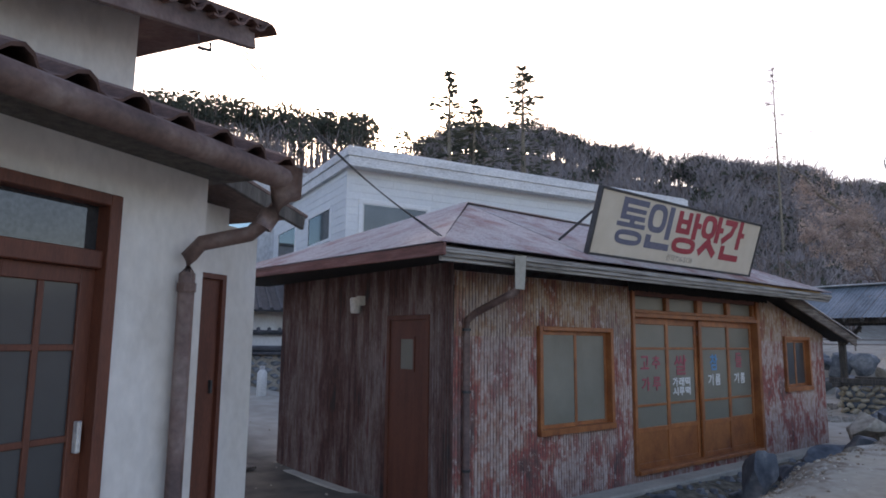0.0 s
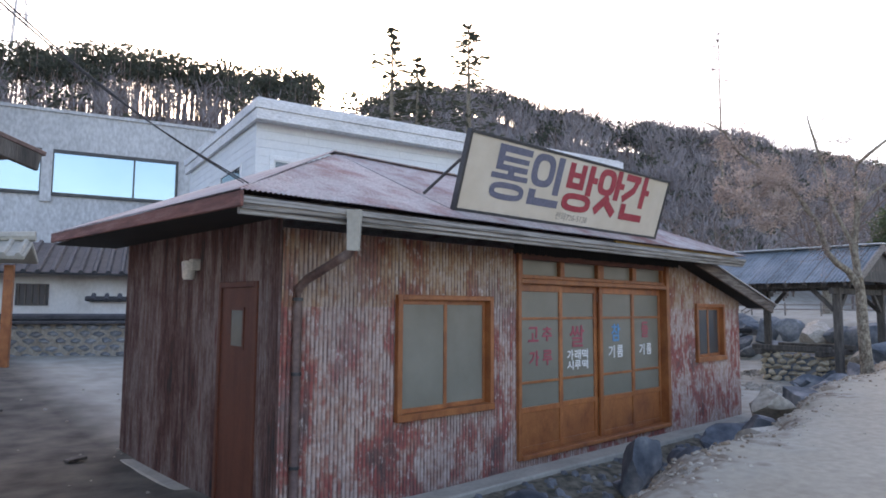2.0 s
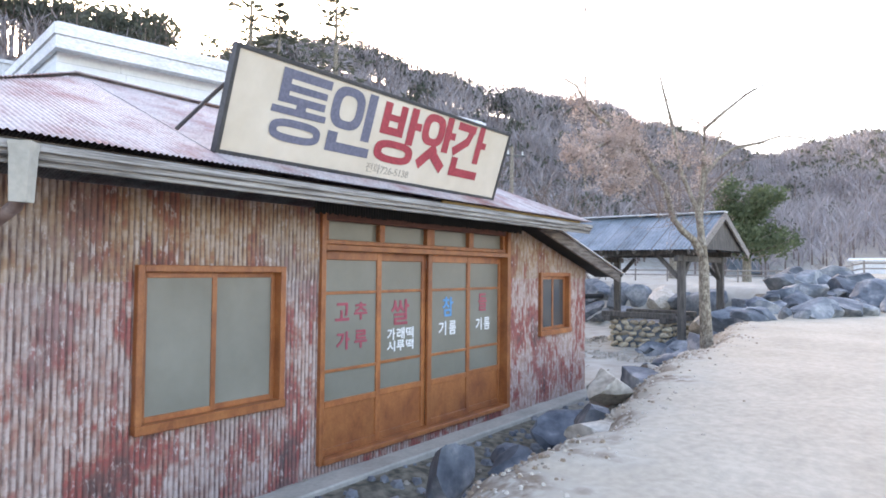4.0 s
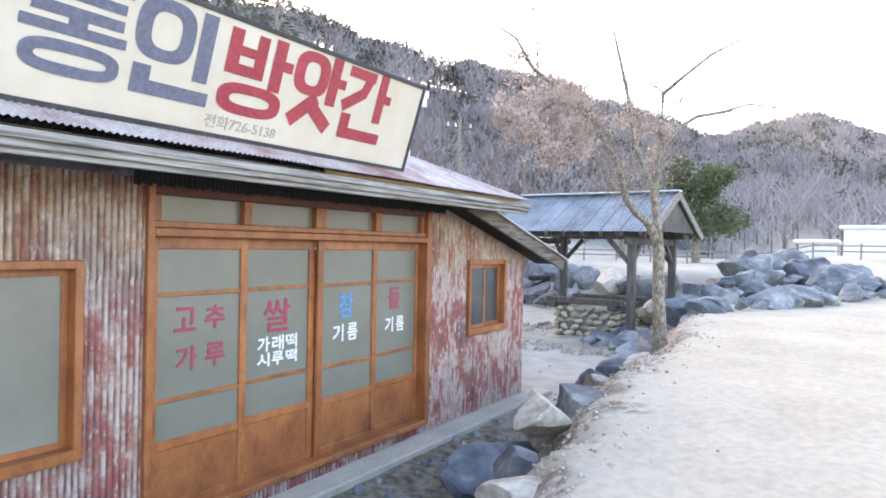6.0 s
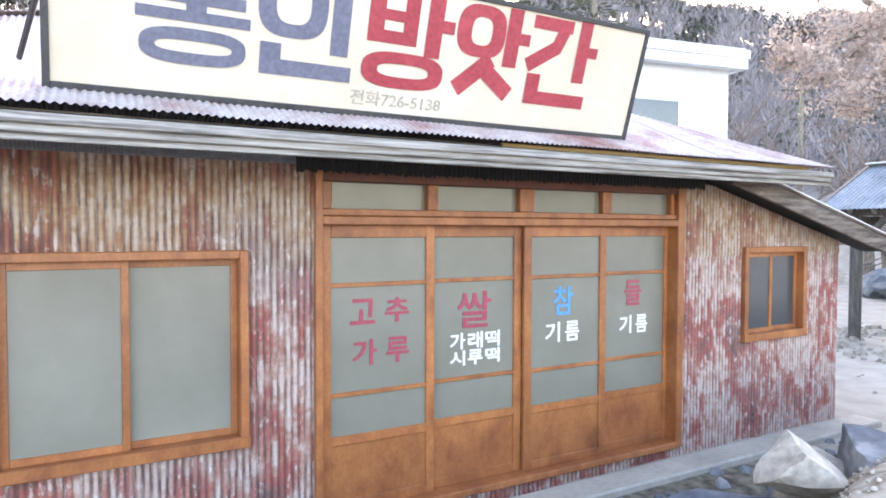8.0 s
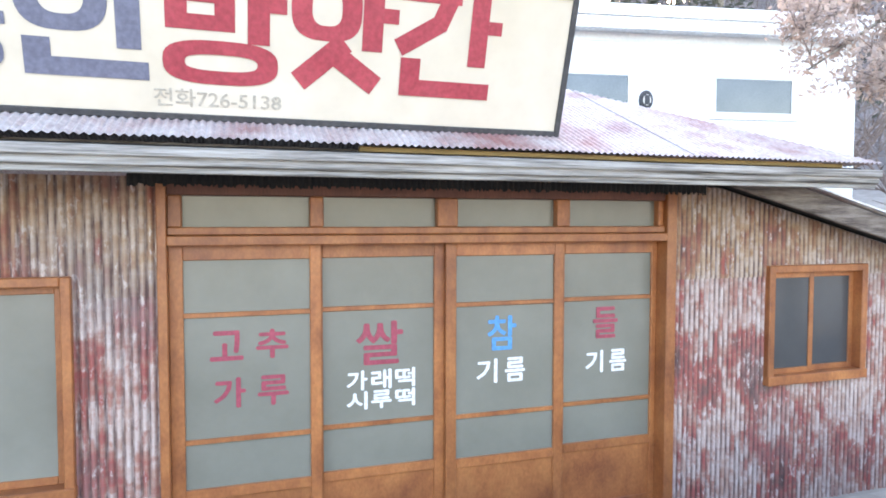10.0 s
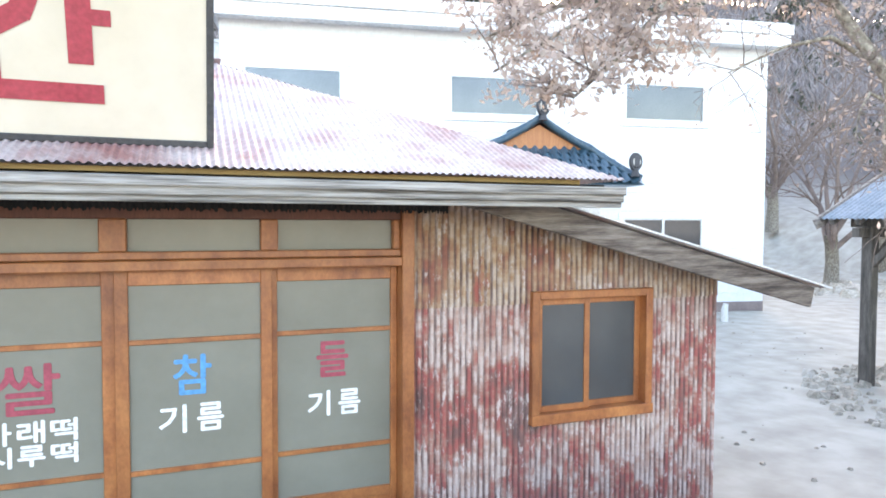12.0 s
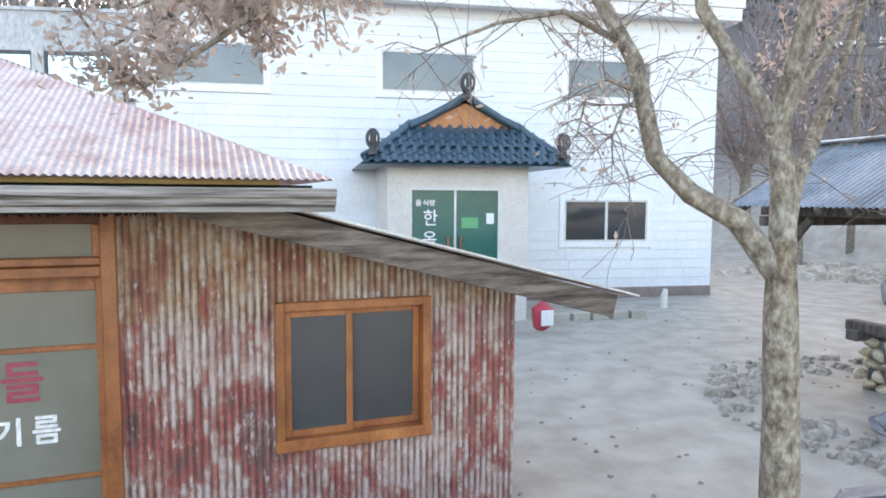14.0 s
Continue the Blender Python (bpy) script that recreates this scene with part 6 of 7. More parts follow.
def build_main_tree():
    rnd = random.Random(11)
    tree = thing("larch_tree", "grey-barked forked tree with clusters of dry brown leaves", "tree")
    bm = bm_new()
    tube(bm, [(14.27, 3.25, 0.5), (14.24, 3.27, 1.0), (14.25, 3.3, 1.6), (14.22, 3.3, 2.1), (14.23, 3.32, 2.45)], [0.128, 0.1, 0.086, 0.08, 0.062], 14)
    part("trunk", bm, BARK, tree, "", True)
    limbs = [[(14.23, 3.32, 2.27), (14.05, 3.42, 2.55), (13.85, 3.53, 2.68), (13.71, 3.63, 2.86), (13.65, 3.73, 3.34), (13.50, 3.99, 3.85), (13.30, 4.42, 4.31), (13.10, 4.78, 4.65), (12.90, 4.94, 5.03), (12.75, 5.15, 5.18), (12.60, 5.45, 5.33)],
             [(14.225, 3.31, 2.2), (14.27, 3.36, 2.70), (14.26, 3.40, 3.00), (14.35, 3.33, 3.55), (14.40, 3.34, 3.94), (14.49, 3.36, 4.42), (14.60, 3.08, 4.68), (14.80, 2.76, 4.99), (15.00, 2.44, 5.20), (15.30, 2.03, 5.43)],
             [(14.36, 3.33, 3.62), (14.45, 3.14, 3.89), (14.60, 2.90, 4.08), (14.80, 2.60, 4.15), (15.00, 2.28, 4.27), (15.20, 1.91, 4.22), (15.40, 1.48, 4.36)],
             [(13.50, 3.99, 3.85), (13.00, 4.00, 4.05), (12.30, 4.00, 3.95), (11.75, 4.00, 3.58), (11.2, 4.02, 3.24)],
             [(12.30, 4.00, 3.95), (11.80, 4.20, 3.74), (11.30, 4.30, 3.5)],
             [(14.26, 3.40, 3.00), (13.90, 3.55, 3.58), (13.90, 3.71, 4.42), (13.90, 3.86, 5.04), (13.90, 3.91, 5.27), (13.95, 3.78, 5.58)],
             [(14.60, 2.90, 4.06), (14.70, 2.44, 4.13), (14.90, 1.74, 4.16)],
             [(12.30, 4.00, 3.95), (12.00, 3.75, 3.55), (11.65, 3.65, 3.25), (11.40, 3.60, 3.05)],
             [(14.49, 3.34, 4.44), (14.40, 3.55, 4.60), (14.30, 3.76, 4.63)],
             [(13.60, 3.80, 3.45), (13.30, 3.84, 3.58), (12.94, 3.85, 3.49), (12.54, 3.85, 3.31)],
             [(14.24, 3.33, 2.38), (14.36, 3.38, 2.72), (14.52, 3.42, 2.95), (14.64, 3.43, 3.2), (14.82, 3.42, 3.65), (14.95, 3.3, 4.2), (15.15, 3.1, 4.8)],
             [(14.26, 3.40, 3.00), (14.46, 3.40, 3.30), (14.72, 3.42, 3.60), (14.95, 3.50, 4.00), (15.10, 3.60, 4.50)],
             [(13.63, 3.72, 3.2), (13.45, 3.7, 3.24), (13.32, 3.66, 3.12), (13.26, 3.64, 2.94)],
             [(13.66, 3.72, 3.12), (13.5, 3.6, 3.1), (13.4, 3.55, 2.95), (13.38, 3.52, 2.74)]]
    rad = [(0.064, 0.008), (0.068, 0.005), (0.035, 0.006), (0.03, 0.006), (0.026, 0.006), (0.04, 0.006), (0.014, 0.004), (0.026, 0.006), (0.016, 0.004), (0.02, 0.004), (0.048, 0.007), (0.034, 0.006), (0.012, 0.003), (0.01, 0.003)]
    leafy, bare = [], []
    twig = bm_new()
    for j, (pts, (r0, r1)) in enumerate(zip(limbs, rad)):
        bm = bm_new()
        tube(bm, pts, [r0 + (r1 - r0) * i / (len(pts) - 1) for i in range(len(pts))], 10)
        part("limb", bm, BARK, tree, "", True)
        vp = [Vector(p) for p in pts]
        for i in range(1, len(vp)):
            for _ in range((6, 3, 3, 6, 6, 5, 2, 6, 3, 6, 3, 4, 4, 4)[j]):
                f = rnd.random()
                q = vp[i - 1].lerp(vp[i], f)
                d = (vp[i] - vp[i - 1]).normalized()
                side = Vector((rnd.gauss(0, 1), rnd.gauss(0, 1), rnd.gauss(0.1, 0.7))).normalized()
                if q.z < 2.75:
                    continue
                full = j in (3, 4, 7) or (j == 0 and 3.6 < q.z < 4.9) or (j == 1 and 3.4 < q.z < 4.2) or (j == 5 and 3.6 < q.z < 4.8)
                grow(rnd, None, twig, q, (d * 0.5 + side).normalized(), rnd.uniform(0.2, 0.42) if j in (3, 4, 7) else rnd.uniform(0.3, 0.65) if full else rnd.uniform(0.2, 0.55), 0.007 if full else 0.0038, 2, leafy if full else bare, 0.0 if full else 0.06)
    ob = part("twig_growth", twig, TWIG, tree)
    ob["kind"] = "stuff"
    leaves("leaves", leafy, 12500, 0.024, 0.045, DRY_LEAF, tree, rnd, "dry brown leaf clusters")
    leaves("leaves", bare, 900, 0.02, 0.03, DRY_LEAF, tree, rnd, "sparse dry leaves")


build_main_tree()


def build_bare_tree(x, y, height, seed, name="bare_tree", label="leafless multi-stemmed tree on the slope"):
    rnd = random.Random(seed)
    z = ground_height(x, y)
    t = thing(name, label, "tree", "bare trees")
    bm = bm_new()
    r = height * 0.028
    tube(bm, [(x, y, z - 0.2), (x + 0.05, y, z + height * 0.12), (x, y + 0.05, z + height * 0.24)], [r * 1.25, r, r * 0.95], 10)
    part("trunk", bm, BARK, t, "", True)
    spots = []
    br = bm_new()
    for k in range(7):
        a = k * 0.9 + rnd.uniform(-0.3, 0.3)
        d = Vector((0.38 * math.cos(a), 0.38 * math.sin(a), 1)).normalized()
        grow(rnd, None, br, Vector((x, y, z + height * rnd.uniform(0.12, 0.24))), d, height * rnd.uniform(0.55, 0.75), r * 0.5, 1, spots)
    part("crown", br, TWIG, t)["kind"] = "stuff"


build_bare_tree(37.5, 26.5, 9.5, 5)
build_bare_tree(30.5, 13.0, 6.5, 8)
build_bare_tree(36, 16.5, 7.5, 9)
build_bare_tree(41, 12.0, 8, 10)
build_bare_tree(33, 19.5, 8.5, 12)


def build_evergreen():
    rnd = random.Random(21)
    x, y = 37.5, 7.4
    z = ground_height(x, y)
    t = thing("evergreen_tree", "bushy dark green evergreen behind the well shelter", "tree")
    bm = bm_new()
    tube(bm, [(x, y, z - 0.2), (x, y, z + 2.5), (x, y, z + 4.2)], [0.22, 0.15, 0.06], 8)
    part("trunk", bm, BARK, t)
    spots = []
    for _ in range(34):
        # boughs of unequal length with gaps between them
        a, up = rnd.uniform(0, 6.28), rnd.uniform(0, 1)
        reach = 2.9 * (1 - 0.62 * up) * rnd.uniform(0.45, 1.1)
        base = Vector((x, y, z + 1.0 + 3.5 * up))
        tip = base + Vector((math.cos(a) * reach, math.sin(a) * reach, rnd.uniform(0.1, 0.55)))
        bm = bm_new()
        tube(bm, [base - Vector((0, 0, 0.3)), tip], [0.05, 0.015], 5)
        part("bough", bm, BARK, t)
        for k in range(5):
            spots += [base.lerp(tip, 0.35 + 0.65 * k / 4) + Vector((rnd.gauss(0, 0.16), rnd.gauss(0, 0.16), rnd.gauss(0, 0.1)))] * (1 + (k > 1))
    leaves("crown", spots, 11000, 0.12, 0.2, EVERGREEN, t, rnd)


build_evergreen()


def conifer(name, label, az, dist, top_el, half, seed, sparse=False):
    """A tall conifer with level tiers of drooping boughs, standing on the hill."""
    rnd = random.Random(seed)
    x, y = 4 + dist * math.sin(radians(az)), 1 + dist * math.cos(radians(az))
    z, top = ground_height(x, y), 1.9 + dist * math.tan(radians(top_el))
    h = top - z
    t = thing(name, label, "tree", "tall conifers")
    bm = bm_new()
    tube(bm, [(x, y, z - 0.5), (x, y, z + h * 0.5), (x, y, top)], [h * (0.007 if sparse else 0.018), h * (0.005 if sparse else 0.012), 0.03], 7)
    part("trunk", bm, BARK, t)
    verts, faces = [], []
    n = 26
    for i in range(n):
        f = i / n
        zz = z + h * (0.3 + 0.69 * f)
        ln = half * (1 - f) ** 0.8 * rnd.uniform(0.5, 1.15) + 0.15
        for k in range(4 if sparse else 6):
            a = rnd.uniform(0, 6.28)
            ln *= rnd.uniform(0.75, 1.3)
            for s in range(5 if sparse else 6):
                q = rnd.uniform(0.15, 1)
                c = Vector((x + math.cos(a) * ln * q, y + math.sin(a) * ln * q, zz - 0.25 * ln * q + 0.3 * ln * q * q + rnd.gauss(0, 0.08)))
                w = rnd.uniform(0.07, 0.17) * (0.3 if sparse else 1)
                l = rnd.uniform(0.25, 0.55)
                u = Vector((math.cos(a), math.sin(a), rnd.uniform(-0.4, 0.3)))
                v = Vector((rnd.gauss(0, 1), rnd.gauss(0, 1), rnd.gauss(0, 1))).normalized()
                b = len(verts)
                verts += [tuple(c - u * l), tuple(c + v * w), tuple(c + u * l), tuple(c - v * w)]
                faces.append((b, b + 1, b + 2, b + 3))
    raw("crown", verts, faces, TWIG if sparse else PINE, t)["kind"] = "stuff"


conifer("fir_tree", "tall dark fir on the hillside", 36.6, 50, 25.1, 4.3, 1)
conifer("fir_tree", "tall dark fir on the hillside", 39.0, 50, 22.6, 3.2, 2)
conifer("fir_tree", "tall dark fir on the hillside", 43.9, 55, 25.2, 5.0, 3)
conifer("larch_far", "bare slender larch on the slope", 66.0, 60, 23.0, 3.2, 6, True)


def build_forest():
    """Woods on the hills: pines on the crest, bare trees on the slopes; too many to count."""
    rnd = np.random.RandomState(7)
    tv, tf, lv, lf, bv, bf = [], [], [], [], [], []

    def quad(vs, fs, c, a, b):
        k = len(vs)
        vs.extend((c - a, c + b, c + a, c - b))
        fs.append((k, k + 1, k + 2, k + 3))

    def stem(x, y, z, h, r, lean):
        k = len(tv)
        for zz, rr in ((z - 1, r), (z + h, r * 0.35)):
            for i in range(3):
                tv.append((x + rr * math.cos(i * 2.094) + (lean if zz > z else 0), y + rr * math.sin(i * 2.094), zz))
        tf.extend(((k, k + 1, k + 4, k + 3), (k + 1, k + 2, k + 5, k + 4), (k + 2, k, k + 3, k + 5)))

    count = 0
    while count < 4300:
        right = rnd.rand() < 0.48
        az = rnd.uniform(60, 98) if right else rnd.uniform(-8, 102)
        crest = rnd.rand() < 0.5
        rd = ridge_distance(az)
        dist = rd * (rnd.uniform(0.88, 1.03) if crest else rnd.uniform(0.22 if right else 0.44, 0.95))
        if 30.3 < az < 35.3 and dist > 0.75 * rd and rnd.rand() < 0.9:
            continue
        x, y = 4 + dist * math.sin(radians(az)), 1 + dist * math.cos(radians(az))
        if dist < 50 or (-20 < x < 34 and y < 50 and x < 20):
            continue
        z = ground_height(x, y)
        far = max(0.6, dist / 95.0)
        pine = rnd.rand() < (0.85 if crest and az < 36 else 0.4 if crest else 0.14)
        low = 0.55 if az > 35 else 1.0
        count += 1
        if pine:
            h = rnd.uniform(6.0, 9.2) * far ** 0.5 * low
            lean = rnd.normal(0, 0.3)
            stem(x, y, z, h, 0.16, lean)
            for _ in range(62):
                q = rnd.normal(size=3)
                q /= np.linalg.norm(q)
                q *= rnd.uniform(0.5, 1) ** 0.5
                c = np.array((x + lean + q[0] * 2.1, y + q[1] * 2.1, z + h * (0.83 if low == 1 else 0.6) + q[2] * h * (0.23 if low == 1 else 0.42)))
                a = rnd.normal(size=3)
                b = rnd.normal(size=3)
                s = rnd.uniform(0.22, 0.5) * far ** 0.5
                quad(lv, lf, c, a / np.linalg.norm(a) * s, b / np.linalg.norm(b) * s * 0.6)
        else:
            h = rnd.uniform(4.5, 8.0) * far ** 0.5 * (0.7 if az > 35 else 0.9)
            stem(x, y, z, h * 0.75, 0.11, rnd.normal(0, 0.3))
            for _ in range(60):
                f = rnd.uniform(0.2, 0.8)
                a = rnd.uniform(0, 6.28)
                o = rnd.uniform(0.2, 1.7)
                c = np.array((x + o * math.cos(a), y + o * math.sin(a), z + h * f + o * 0.75))
                u = np.array((math.cos(a) * 0.5 + rnd.normal(0, 0.3), math.sin(a) * 0.5 + rnd.normal(0, 0.3), 1.0)) * rnd.uniform(0.3, 0.9)
                v = np.cross(u, rnd.normal(size=3))
                v *= rnd.uniform(0.03, 0.075) * far ** 0.5 / np.linalg.norm(v)
                quad(bv, bf, c, u, v)
    for nm, vs, fs, mat, label in (("forest_trunks", tv, tf, TWIG, "slender trunks of the wood on the hill"), ("forest_pines", lv, lf, PINE, "dark pine crowns along the hill crest"), ("forest_branches", bv, bf, FAR_WOOD, "bare grey-brown woods on the hillside")):
        tagged(raw(nm, [tuple(map(float, v)) for v in vs], fs, mat), label, "forest", kind="stuff")


build_forest()


# ---- beyond the side wall: lane, walls and sheds ----
def build_lane():
    wall = thing("lane_wall", "rubble lane wall capped with dark roof tiles", "wall")
    a, b = Vector((2.2, 19.6, 0)), Vector((9.8, 17.0, 0))
    d = (b - a).normalized()
    ang = math.degrees(math.atan2(d.y, d.x))
    ln = (b - a).length
    z = ground_height(6, 18)
    M = turned(a.x, a.y, ang, z - 0.25)
    part("core", box(bm_new(), (0, 0, 0), (ln, 0.4, 1.05), 0, M), PALE_STONE, wall)
    meshes = []
    for k in range(6):
        bm = stone_mesh(700 + k, 0.19, 0.09, 0.1, 1, 0.2)
        me = bpy.data.meshes.new("stone")
        bm.to_mesh(me)
        bm.free()
        me.materials.append(STONE)
        meshes.append(me)
    for r in range(6):
        for i in range(int(ln / 0.34)):
            o = new("stone", meshes[random.randrange(6)])
            o.parent = wall
            o.matrix_local = M @ pose(0.17 + 0.34 * i + (0.16 if r % 2 else 0), -0.02, 0.1 + 0.175 * r, random.uniform(-10, 10), random.uniform(-10, 10), random.uniform(-8, 8))
    bm = bm_new()
    box(bm, (-0.1, -0.22, 1.05), (ln + 0.1, 0.62, 1.12), 0.01, M)
    box(bm, (-0.1, 0.08, 1.12), (ln + 0.1, 0.32, 1.3), 0.05, M)
    part("coping", bm, TILE_DARK, wall, "dark tiled coping")
    # white annexe with a tiled roof behind
    an = thing("annexe", "low white-walled annexe with a dark tiled eave", "building")
    part("wall", box(bm_new(), (-2, 2.6, 0), (ln + 2, 6, 2.4), 0, M), PLASTER, an)
    part("window", box(bm_new(), (2.3, 2.56, 1.5), (3.1, 2.61, 2.1), 0, M), DARK_GLASS, an)
    for k in range(5):
        part("window_bar", box(bm_new(), (2.36 + 0.16 * k, 2.52, 1.5), (2.4 + 0.16 * k, 2.555, 2.1), 0, M), DARK_WOOD, an)
    S = M @ pose(0, 1.9, 2.35, 20, 0, 0)
    part("roof", box(bm_new(), (-2.3, 0, 0), (ln + 2.3, 3.0, 0.06), 0, S), TILE_DARK, an)
    for i in range(36):
        bm = bm_new()
        x = -2.2 + 0.34 * i
        tube(bm, [S @ Vector((x, -0.04, 0.08)), S @ Vector((x, 3.0, 0.08))], 0.075, 6)
        part("roof_tile", bm, TILE_DARK, an)
    low = thing("garden_wall", "low white wall with a dark tiled top", "wall")
    part("wall", box(bm_new(), (4.2, 1.4, 0.4), (ln, 1.65, 1.62), 0, M), PLASTER, low)
    part("coping", box(bm_new(), (4.1, 1.25, 1.62), (ln + 0.1, 1.8, 1.76), 0.03, M), TILE_DARK, low)
    for i in range(11):
        bm = bm_new()
        tube(bm, [M @ Vector((4.3 + 0.32 * i, 1.2, 1.66)), M @ Vector((4.3 + 0.32 * i, 1.5, 1.8))], 0.06, 8)
        part("end_tile", bm, TILE_DARK, low)
    # small gate with a stone-grey tiled roof
    g = thing("gate_roof", "small wooden gate with a worn grey tiled roof", "gate")
    G = turned(3.1, 17.6, -20, ground_height(4, 17.6))
    for x in (-0.2, 1.25):
        part("post", box(bm_new(), (x, -0.1, -0.2), (x + 0.18, 0.1, 2.2), 0.01, G), ORANGE_WOOD, g)
    for s in (-1, 1):
        T = G @ pose(0, 0, 2.75, 24 * -s, 0, 0)
        part("roof_slope", box(bm_new(), (-0.7, 0 if s > 0 else -0.95, -0.1), (1.75, 0.95 if s > 0 else 0, 0), 0.02, T), CONCRETE, g)
        for i in range(9):
            bm = bm_new()
            tube(bm, [T @ Vector((-0.6 + 0.28 * i, 0, 0.02)), T @ Vector((-0.6 + 0.28 * i, 0.97 * s, 0.02))], 0.06, 6)
            part("roof_tile", bm, CONCRETE, g)
    bm = bm_new()
    tube(bm, [G @ Vector((-0.75, 0, 2.84)), G @ Vector((0.5, 0, 2.8)), G @ Vector((1.8, 0, 2.86))], [0.12, 0.1, 0.12], 8)
    part("ridge", bm, CONCRETE, g)
    # gas bottle and litter by the lane
    gas = thing("gas_cylinder", "pale grey gas cylinder standing in the lane", "gas bottle")
    x, y = 7.0, 15.8
    z = ground_height(x, y)
    bm = bm_new()
    tube(bm, [(x, y, z), (x, y, z + 0.03), (x, y, z + 0.58), (x, y, z + 0.65), (x, y, z + 0.68)], [0.11, 0.125, 0.125, 0.08, 0.04], 14)
    part("bottle", bm, PLASTIC_WHITE, gas, "", True)
    bm = bm_new()
    tube(bm, [(x, y, z + 0.67), (x, y, z + 0.76)], [0.07, 0.07], 10)
    part("collar", bm, PALE_METAL, gas)
    for i, (x, y, s) in enumerate(((2.2, 10.9, 0.5), (3.7, 8.9, 0.22), (3.3, 12.4, 0.3))):
        bm = bm_new()
        beam(bm, (x, y, ground_height(x, y) + 0.03), (x + s, y + 0.2 * s, ground_height(x + s, y) + 0.05), 0.14, 0.035, 0.008)
        tagged(part("scrap_board", bm, DARK_WOOD), "broken scrap board lying on the earth", "board", "scrap boards")


build_lane()


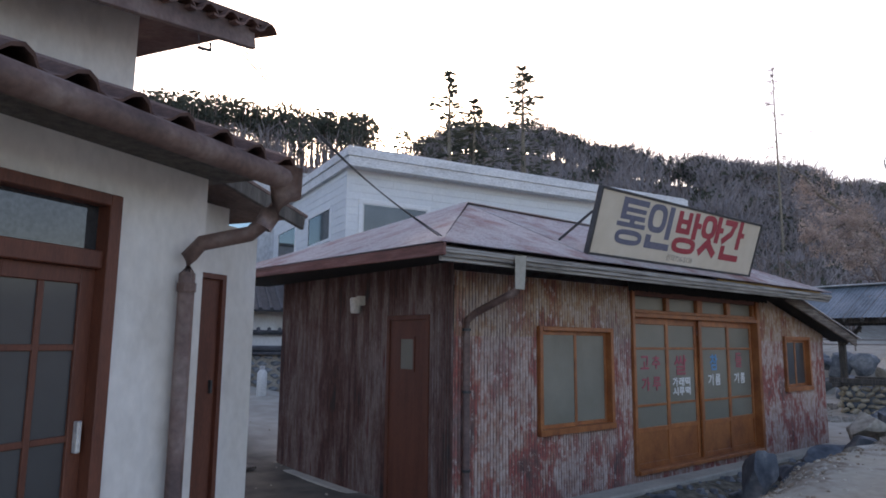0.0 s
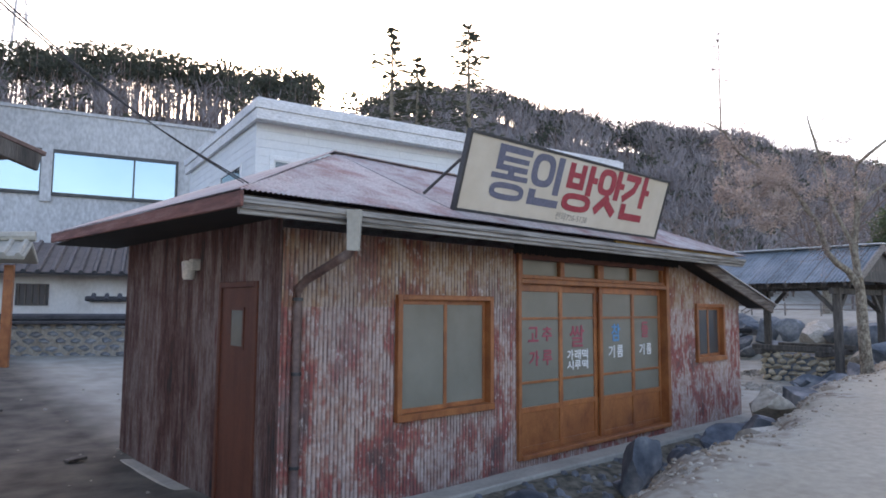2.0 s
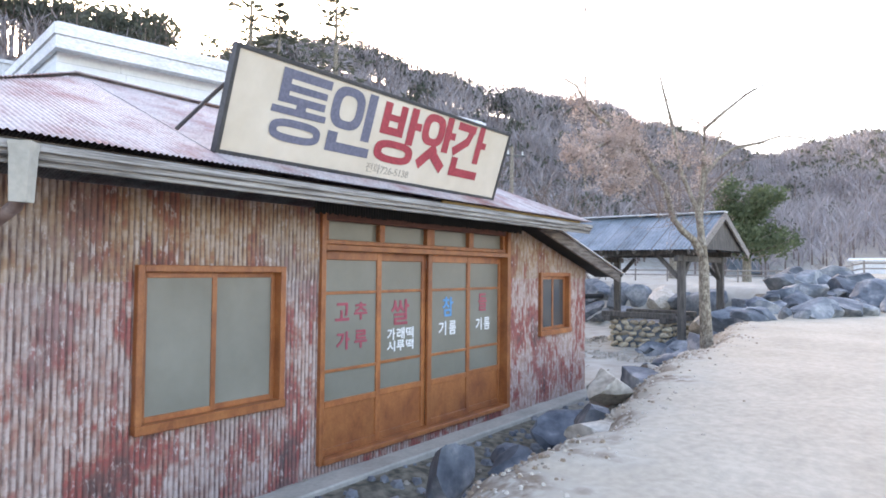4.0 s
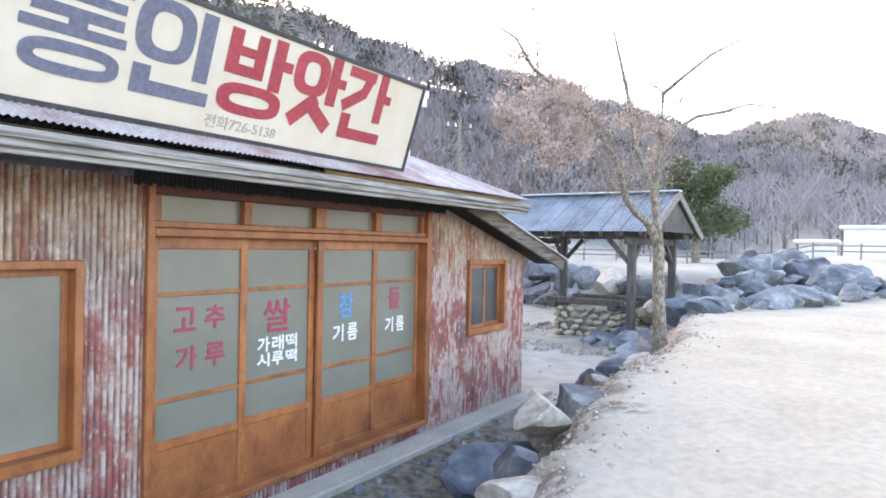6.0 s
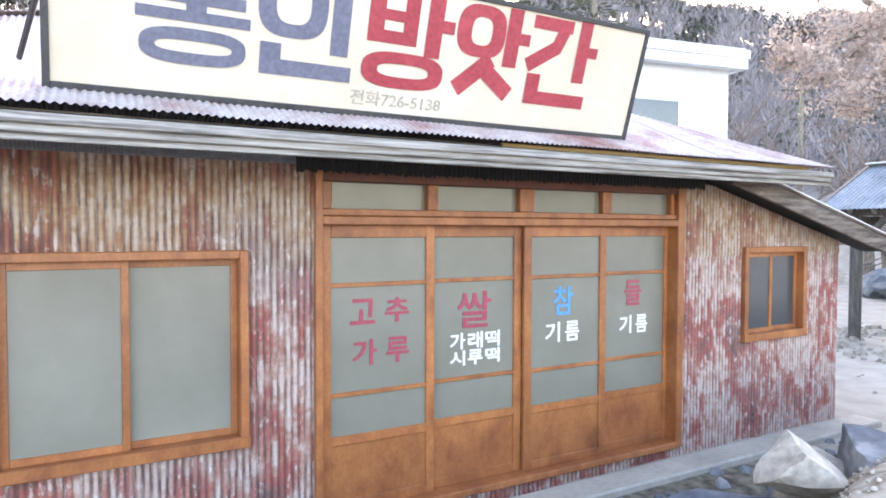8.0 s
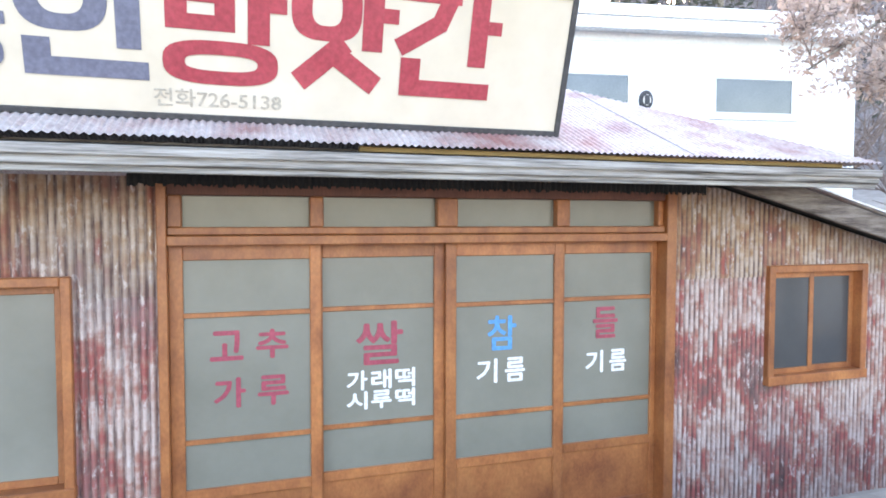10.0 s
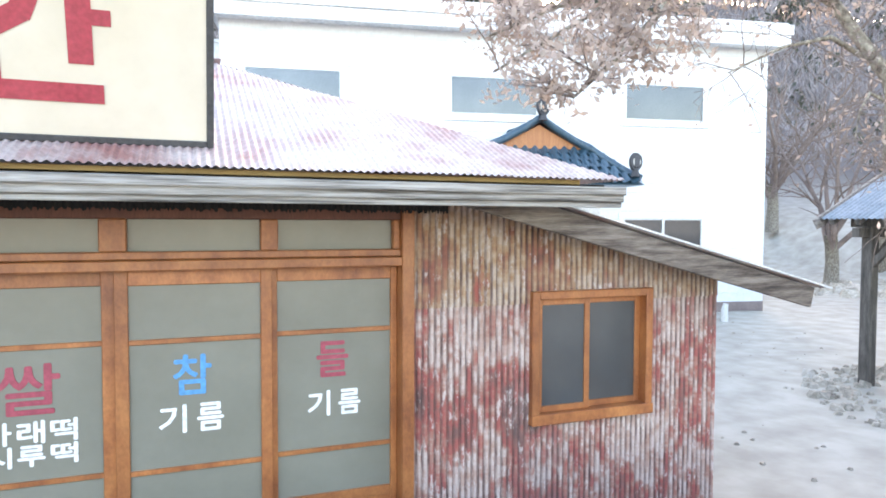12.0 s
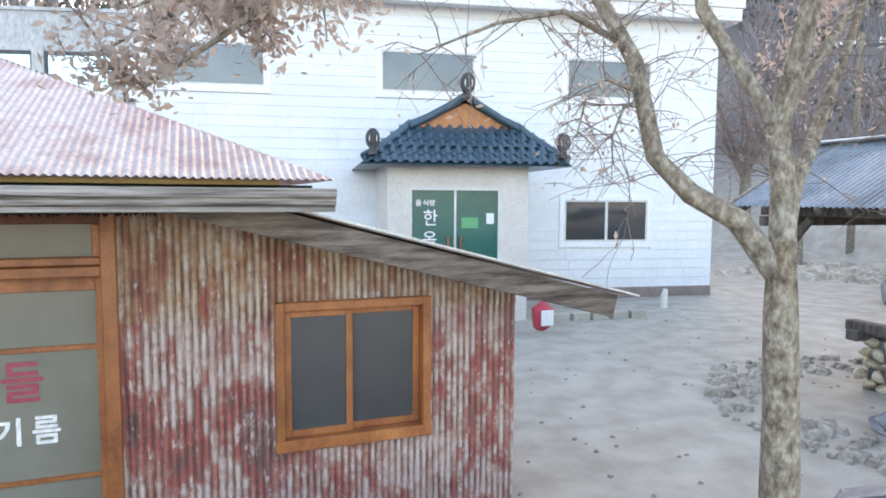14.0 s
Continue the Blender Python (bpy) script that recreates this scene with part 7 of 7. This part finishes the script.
# ---- small things ----
def build_small_things():
    # red sheet and white post by the house
    s = thing("red_sack", "red plastic sack with a pale print on the ground", "sack")
    bm = stone_mesh(55, 0.29, 0.2, 0.46, 2, 0.2)
    bmesh.ops.translate(bm, verts=bm.verts, vec=(17.85, 12.0, 0.34))
    part("sack", bm, RED_CLOTH, s, "", True)
    bm = bm_new()
    box(bm, (17.72, 11.8, 0.22), (17.98, 11.84, 0.52), 0.01)
    part("print", bm, INK_WHITE, s, "pale printed patch")
    p = thing("white_post", "short white plastic standpipe beside the house wall", "post")
    bm = bm_new()
    tube(bm, [(22.3, 13.9, -0.05), (22.3, 13.9, 0.3), (22.32, 13.88, 0.46)], [0.09, 0.085, 0.06], 10)
    part("pipe", bm, PLASTIC_WHITE, p)
    for i in range(5):
        bm = bm_new()
        x = 18.7 + 0.47 * i
        box(bm, (x, 13.0 - 0.04 * i, -0.03), (x + 0.4, 13.2 - 0.04 * i, 0.19), 0.01)
        tagged(part("concrete_block", bm, CONCRETE), "grey concrete block in a row on the ground", "block", "concrete blocks")
    pipe = thing("drain_pipe", "black plastic pipe lying by the boulders", "pipe")
    bm = bm_new()
    tube(bm, [(25.4, 10.4, 1.12), (26.1, 10.0, 1.12)], 0.09, 12)
    part("pipe", bm, BLACK, pipe)
    # utility pole on the slope
    pole = thing("utility_pole", "grey utility pole with a crossarm", "pole")
    x, y = 37.0, 20.3
    z = ground_height(x, y)
    bm = bm_new()
    tube(bm, [(x, y, z - 0.3), (x, y, 9.4)], [0.16, 0.11], 8)
    part("shaft", bm, BARK, pole)
    bm = bm_new()
    beam(bm, (x - 0.75, y + 0.5, 8.9), (x + 0.75, y - 0.5, 8.9), 0.1, 0.12)
    part("crossarm", bm, DARK_METAL, pole)
    for k in (-0.6, -0.2, 0.6):
        bm = bm_new()
        tube(bm, [(x + k, y - 0.66 * k, 8.95), (x + k, y - 0.66 * k, 9.2)], [0.06, 0.04], 6)
        part("insulator", bm, PLASTIC_WHITE, pole)
    # pylon on the hill
    py = thing("pylon", "pale lattice pylon above the wood", "pylon")
    az, dist = radians(8.2), 170
    cx, cy = 4 + dist * math.sin(az), 1 + dist * math.cos(az)
    zb, top = ground_height(cx, cy) - 0.5, 1.9 + dist * math.tan(radians(23.5))
    legs = [(-1, -1), (1, -1), (1, 1), (-1, 1)]
    for lx, ly in legs:
        bm = bm_new()
        tube(bm, [(cx + lx * 3.2, cy + ly * 3.2, zb), (cx + lx * 0.7, cy + ly * 0.7, top)], [0.22, 0.14], 4)
        part("leg", bm, PALE_METAL, py)
    n = 9
    for i in range(n):
        f0, f1 = i / n, (i + 1) / n
        for k in range(4):
            (ax, ay), (bx, by) = legs[k], legs[(k + 1) % 4]
            w0, w1 = 3.2 + (0.7 - 3.2) * f0, 3.2 + (0.7 - 3.2) * f1
            bm = bm_new()
            tube(bm, [(cx + ax * w0, cy + ay * w0, zb + (top - zb) * f0), (cx + bx * w1, cy + by * w1, zb + (top - zb) * f1)], 0.1, 3)
            part("lattice_bar", bm, PALE_METAL, py)
    for f in (0.72, 0.84, 0.95):
        bm = bm_new()
        zz = zb + (top - zb) * f
        tube(bm, [(cx - 5.0, cy, zz), (cx, cy, zz + 0.5), (cx + 5.0, cy, zz)], 0.18, 4)
        part("crossarm", bm, PALE_METAL, py)


build_small_things()


def build_distance():
    """Low sheds and a fence across the valley."""
    for x, y, w, z, h, mat, lab in ((48, 2.9, 1.8, 1.9, 0.8, WHITE_FASCIA, "low pale greenhouse across the field"), (56, -0.6, 4.6, 1.9, 1.9, WHITE_TRIM, "white shed across the field"), (60, 13, 4.0, 3.0, 1.2, BLUE_TIN, "green-roofed shed below the wood")):
        s = thing("far_shed", lab, "shed", "far sheds")
        bm = bm_new()
        box(bm, (x, y - w / 2, z - 1.0), (x + 4, y + w / 2, z + h))
        part("wall", bm, mat, s)
        bm = bm_new()
        box(bm, (x - 0.3, y - w / 2 - 0.3, z + h), (x + 4.3, y + w / 2 + 0.3, z + h + 0.25), 0.1)
        part("roof", bm, mat, s)
    f = thing("field_fence", "low rail fence along the terrace", "fence")
    for i in range(14):
        y = -4 + 1.6 * i
        x = 34 + 0.1 * i
        z = ground_height(x, y)
        bm = bm_new()
        tube(bm, [(x, y, z - 0.1), (x, y, z + 0.62)], 0.04, 5)
        part("post", bm, GREY_WOOD_Y, f)
        if i:
            for k in (0.3, 0.52):
                bm = bm_new()
                tube(bm, [(x - 0.1, y - 1.6, ground_height(x - 0.1, y - 1.6) + k), (x, y, z + k)], 0.03, 4)
                part("rail", bm, GREY_WOOD_Y, f)


build_distance()
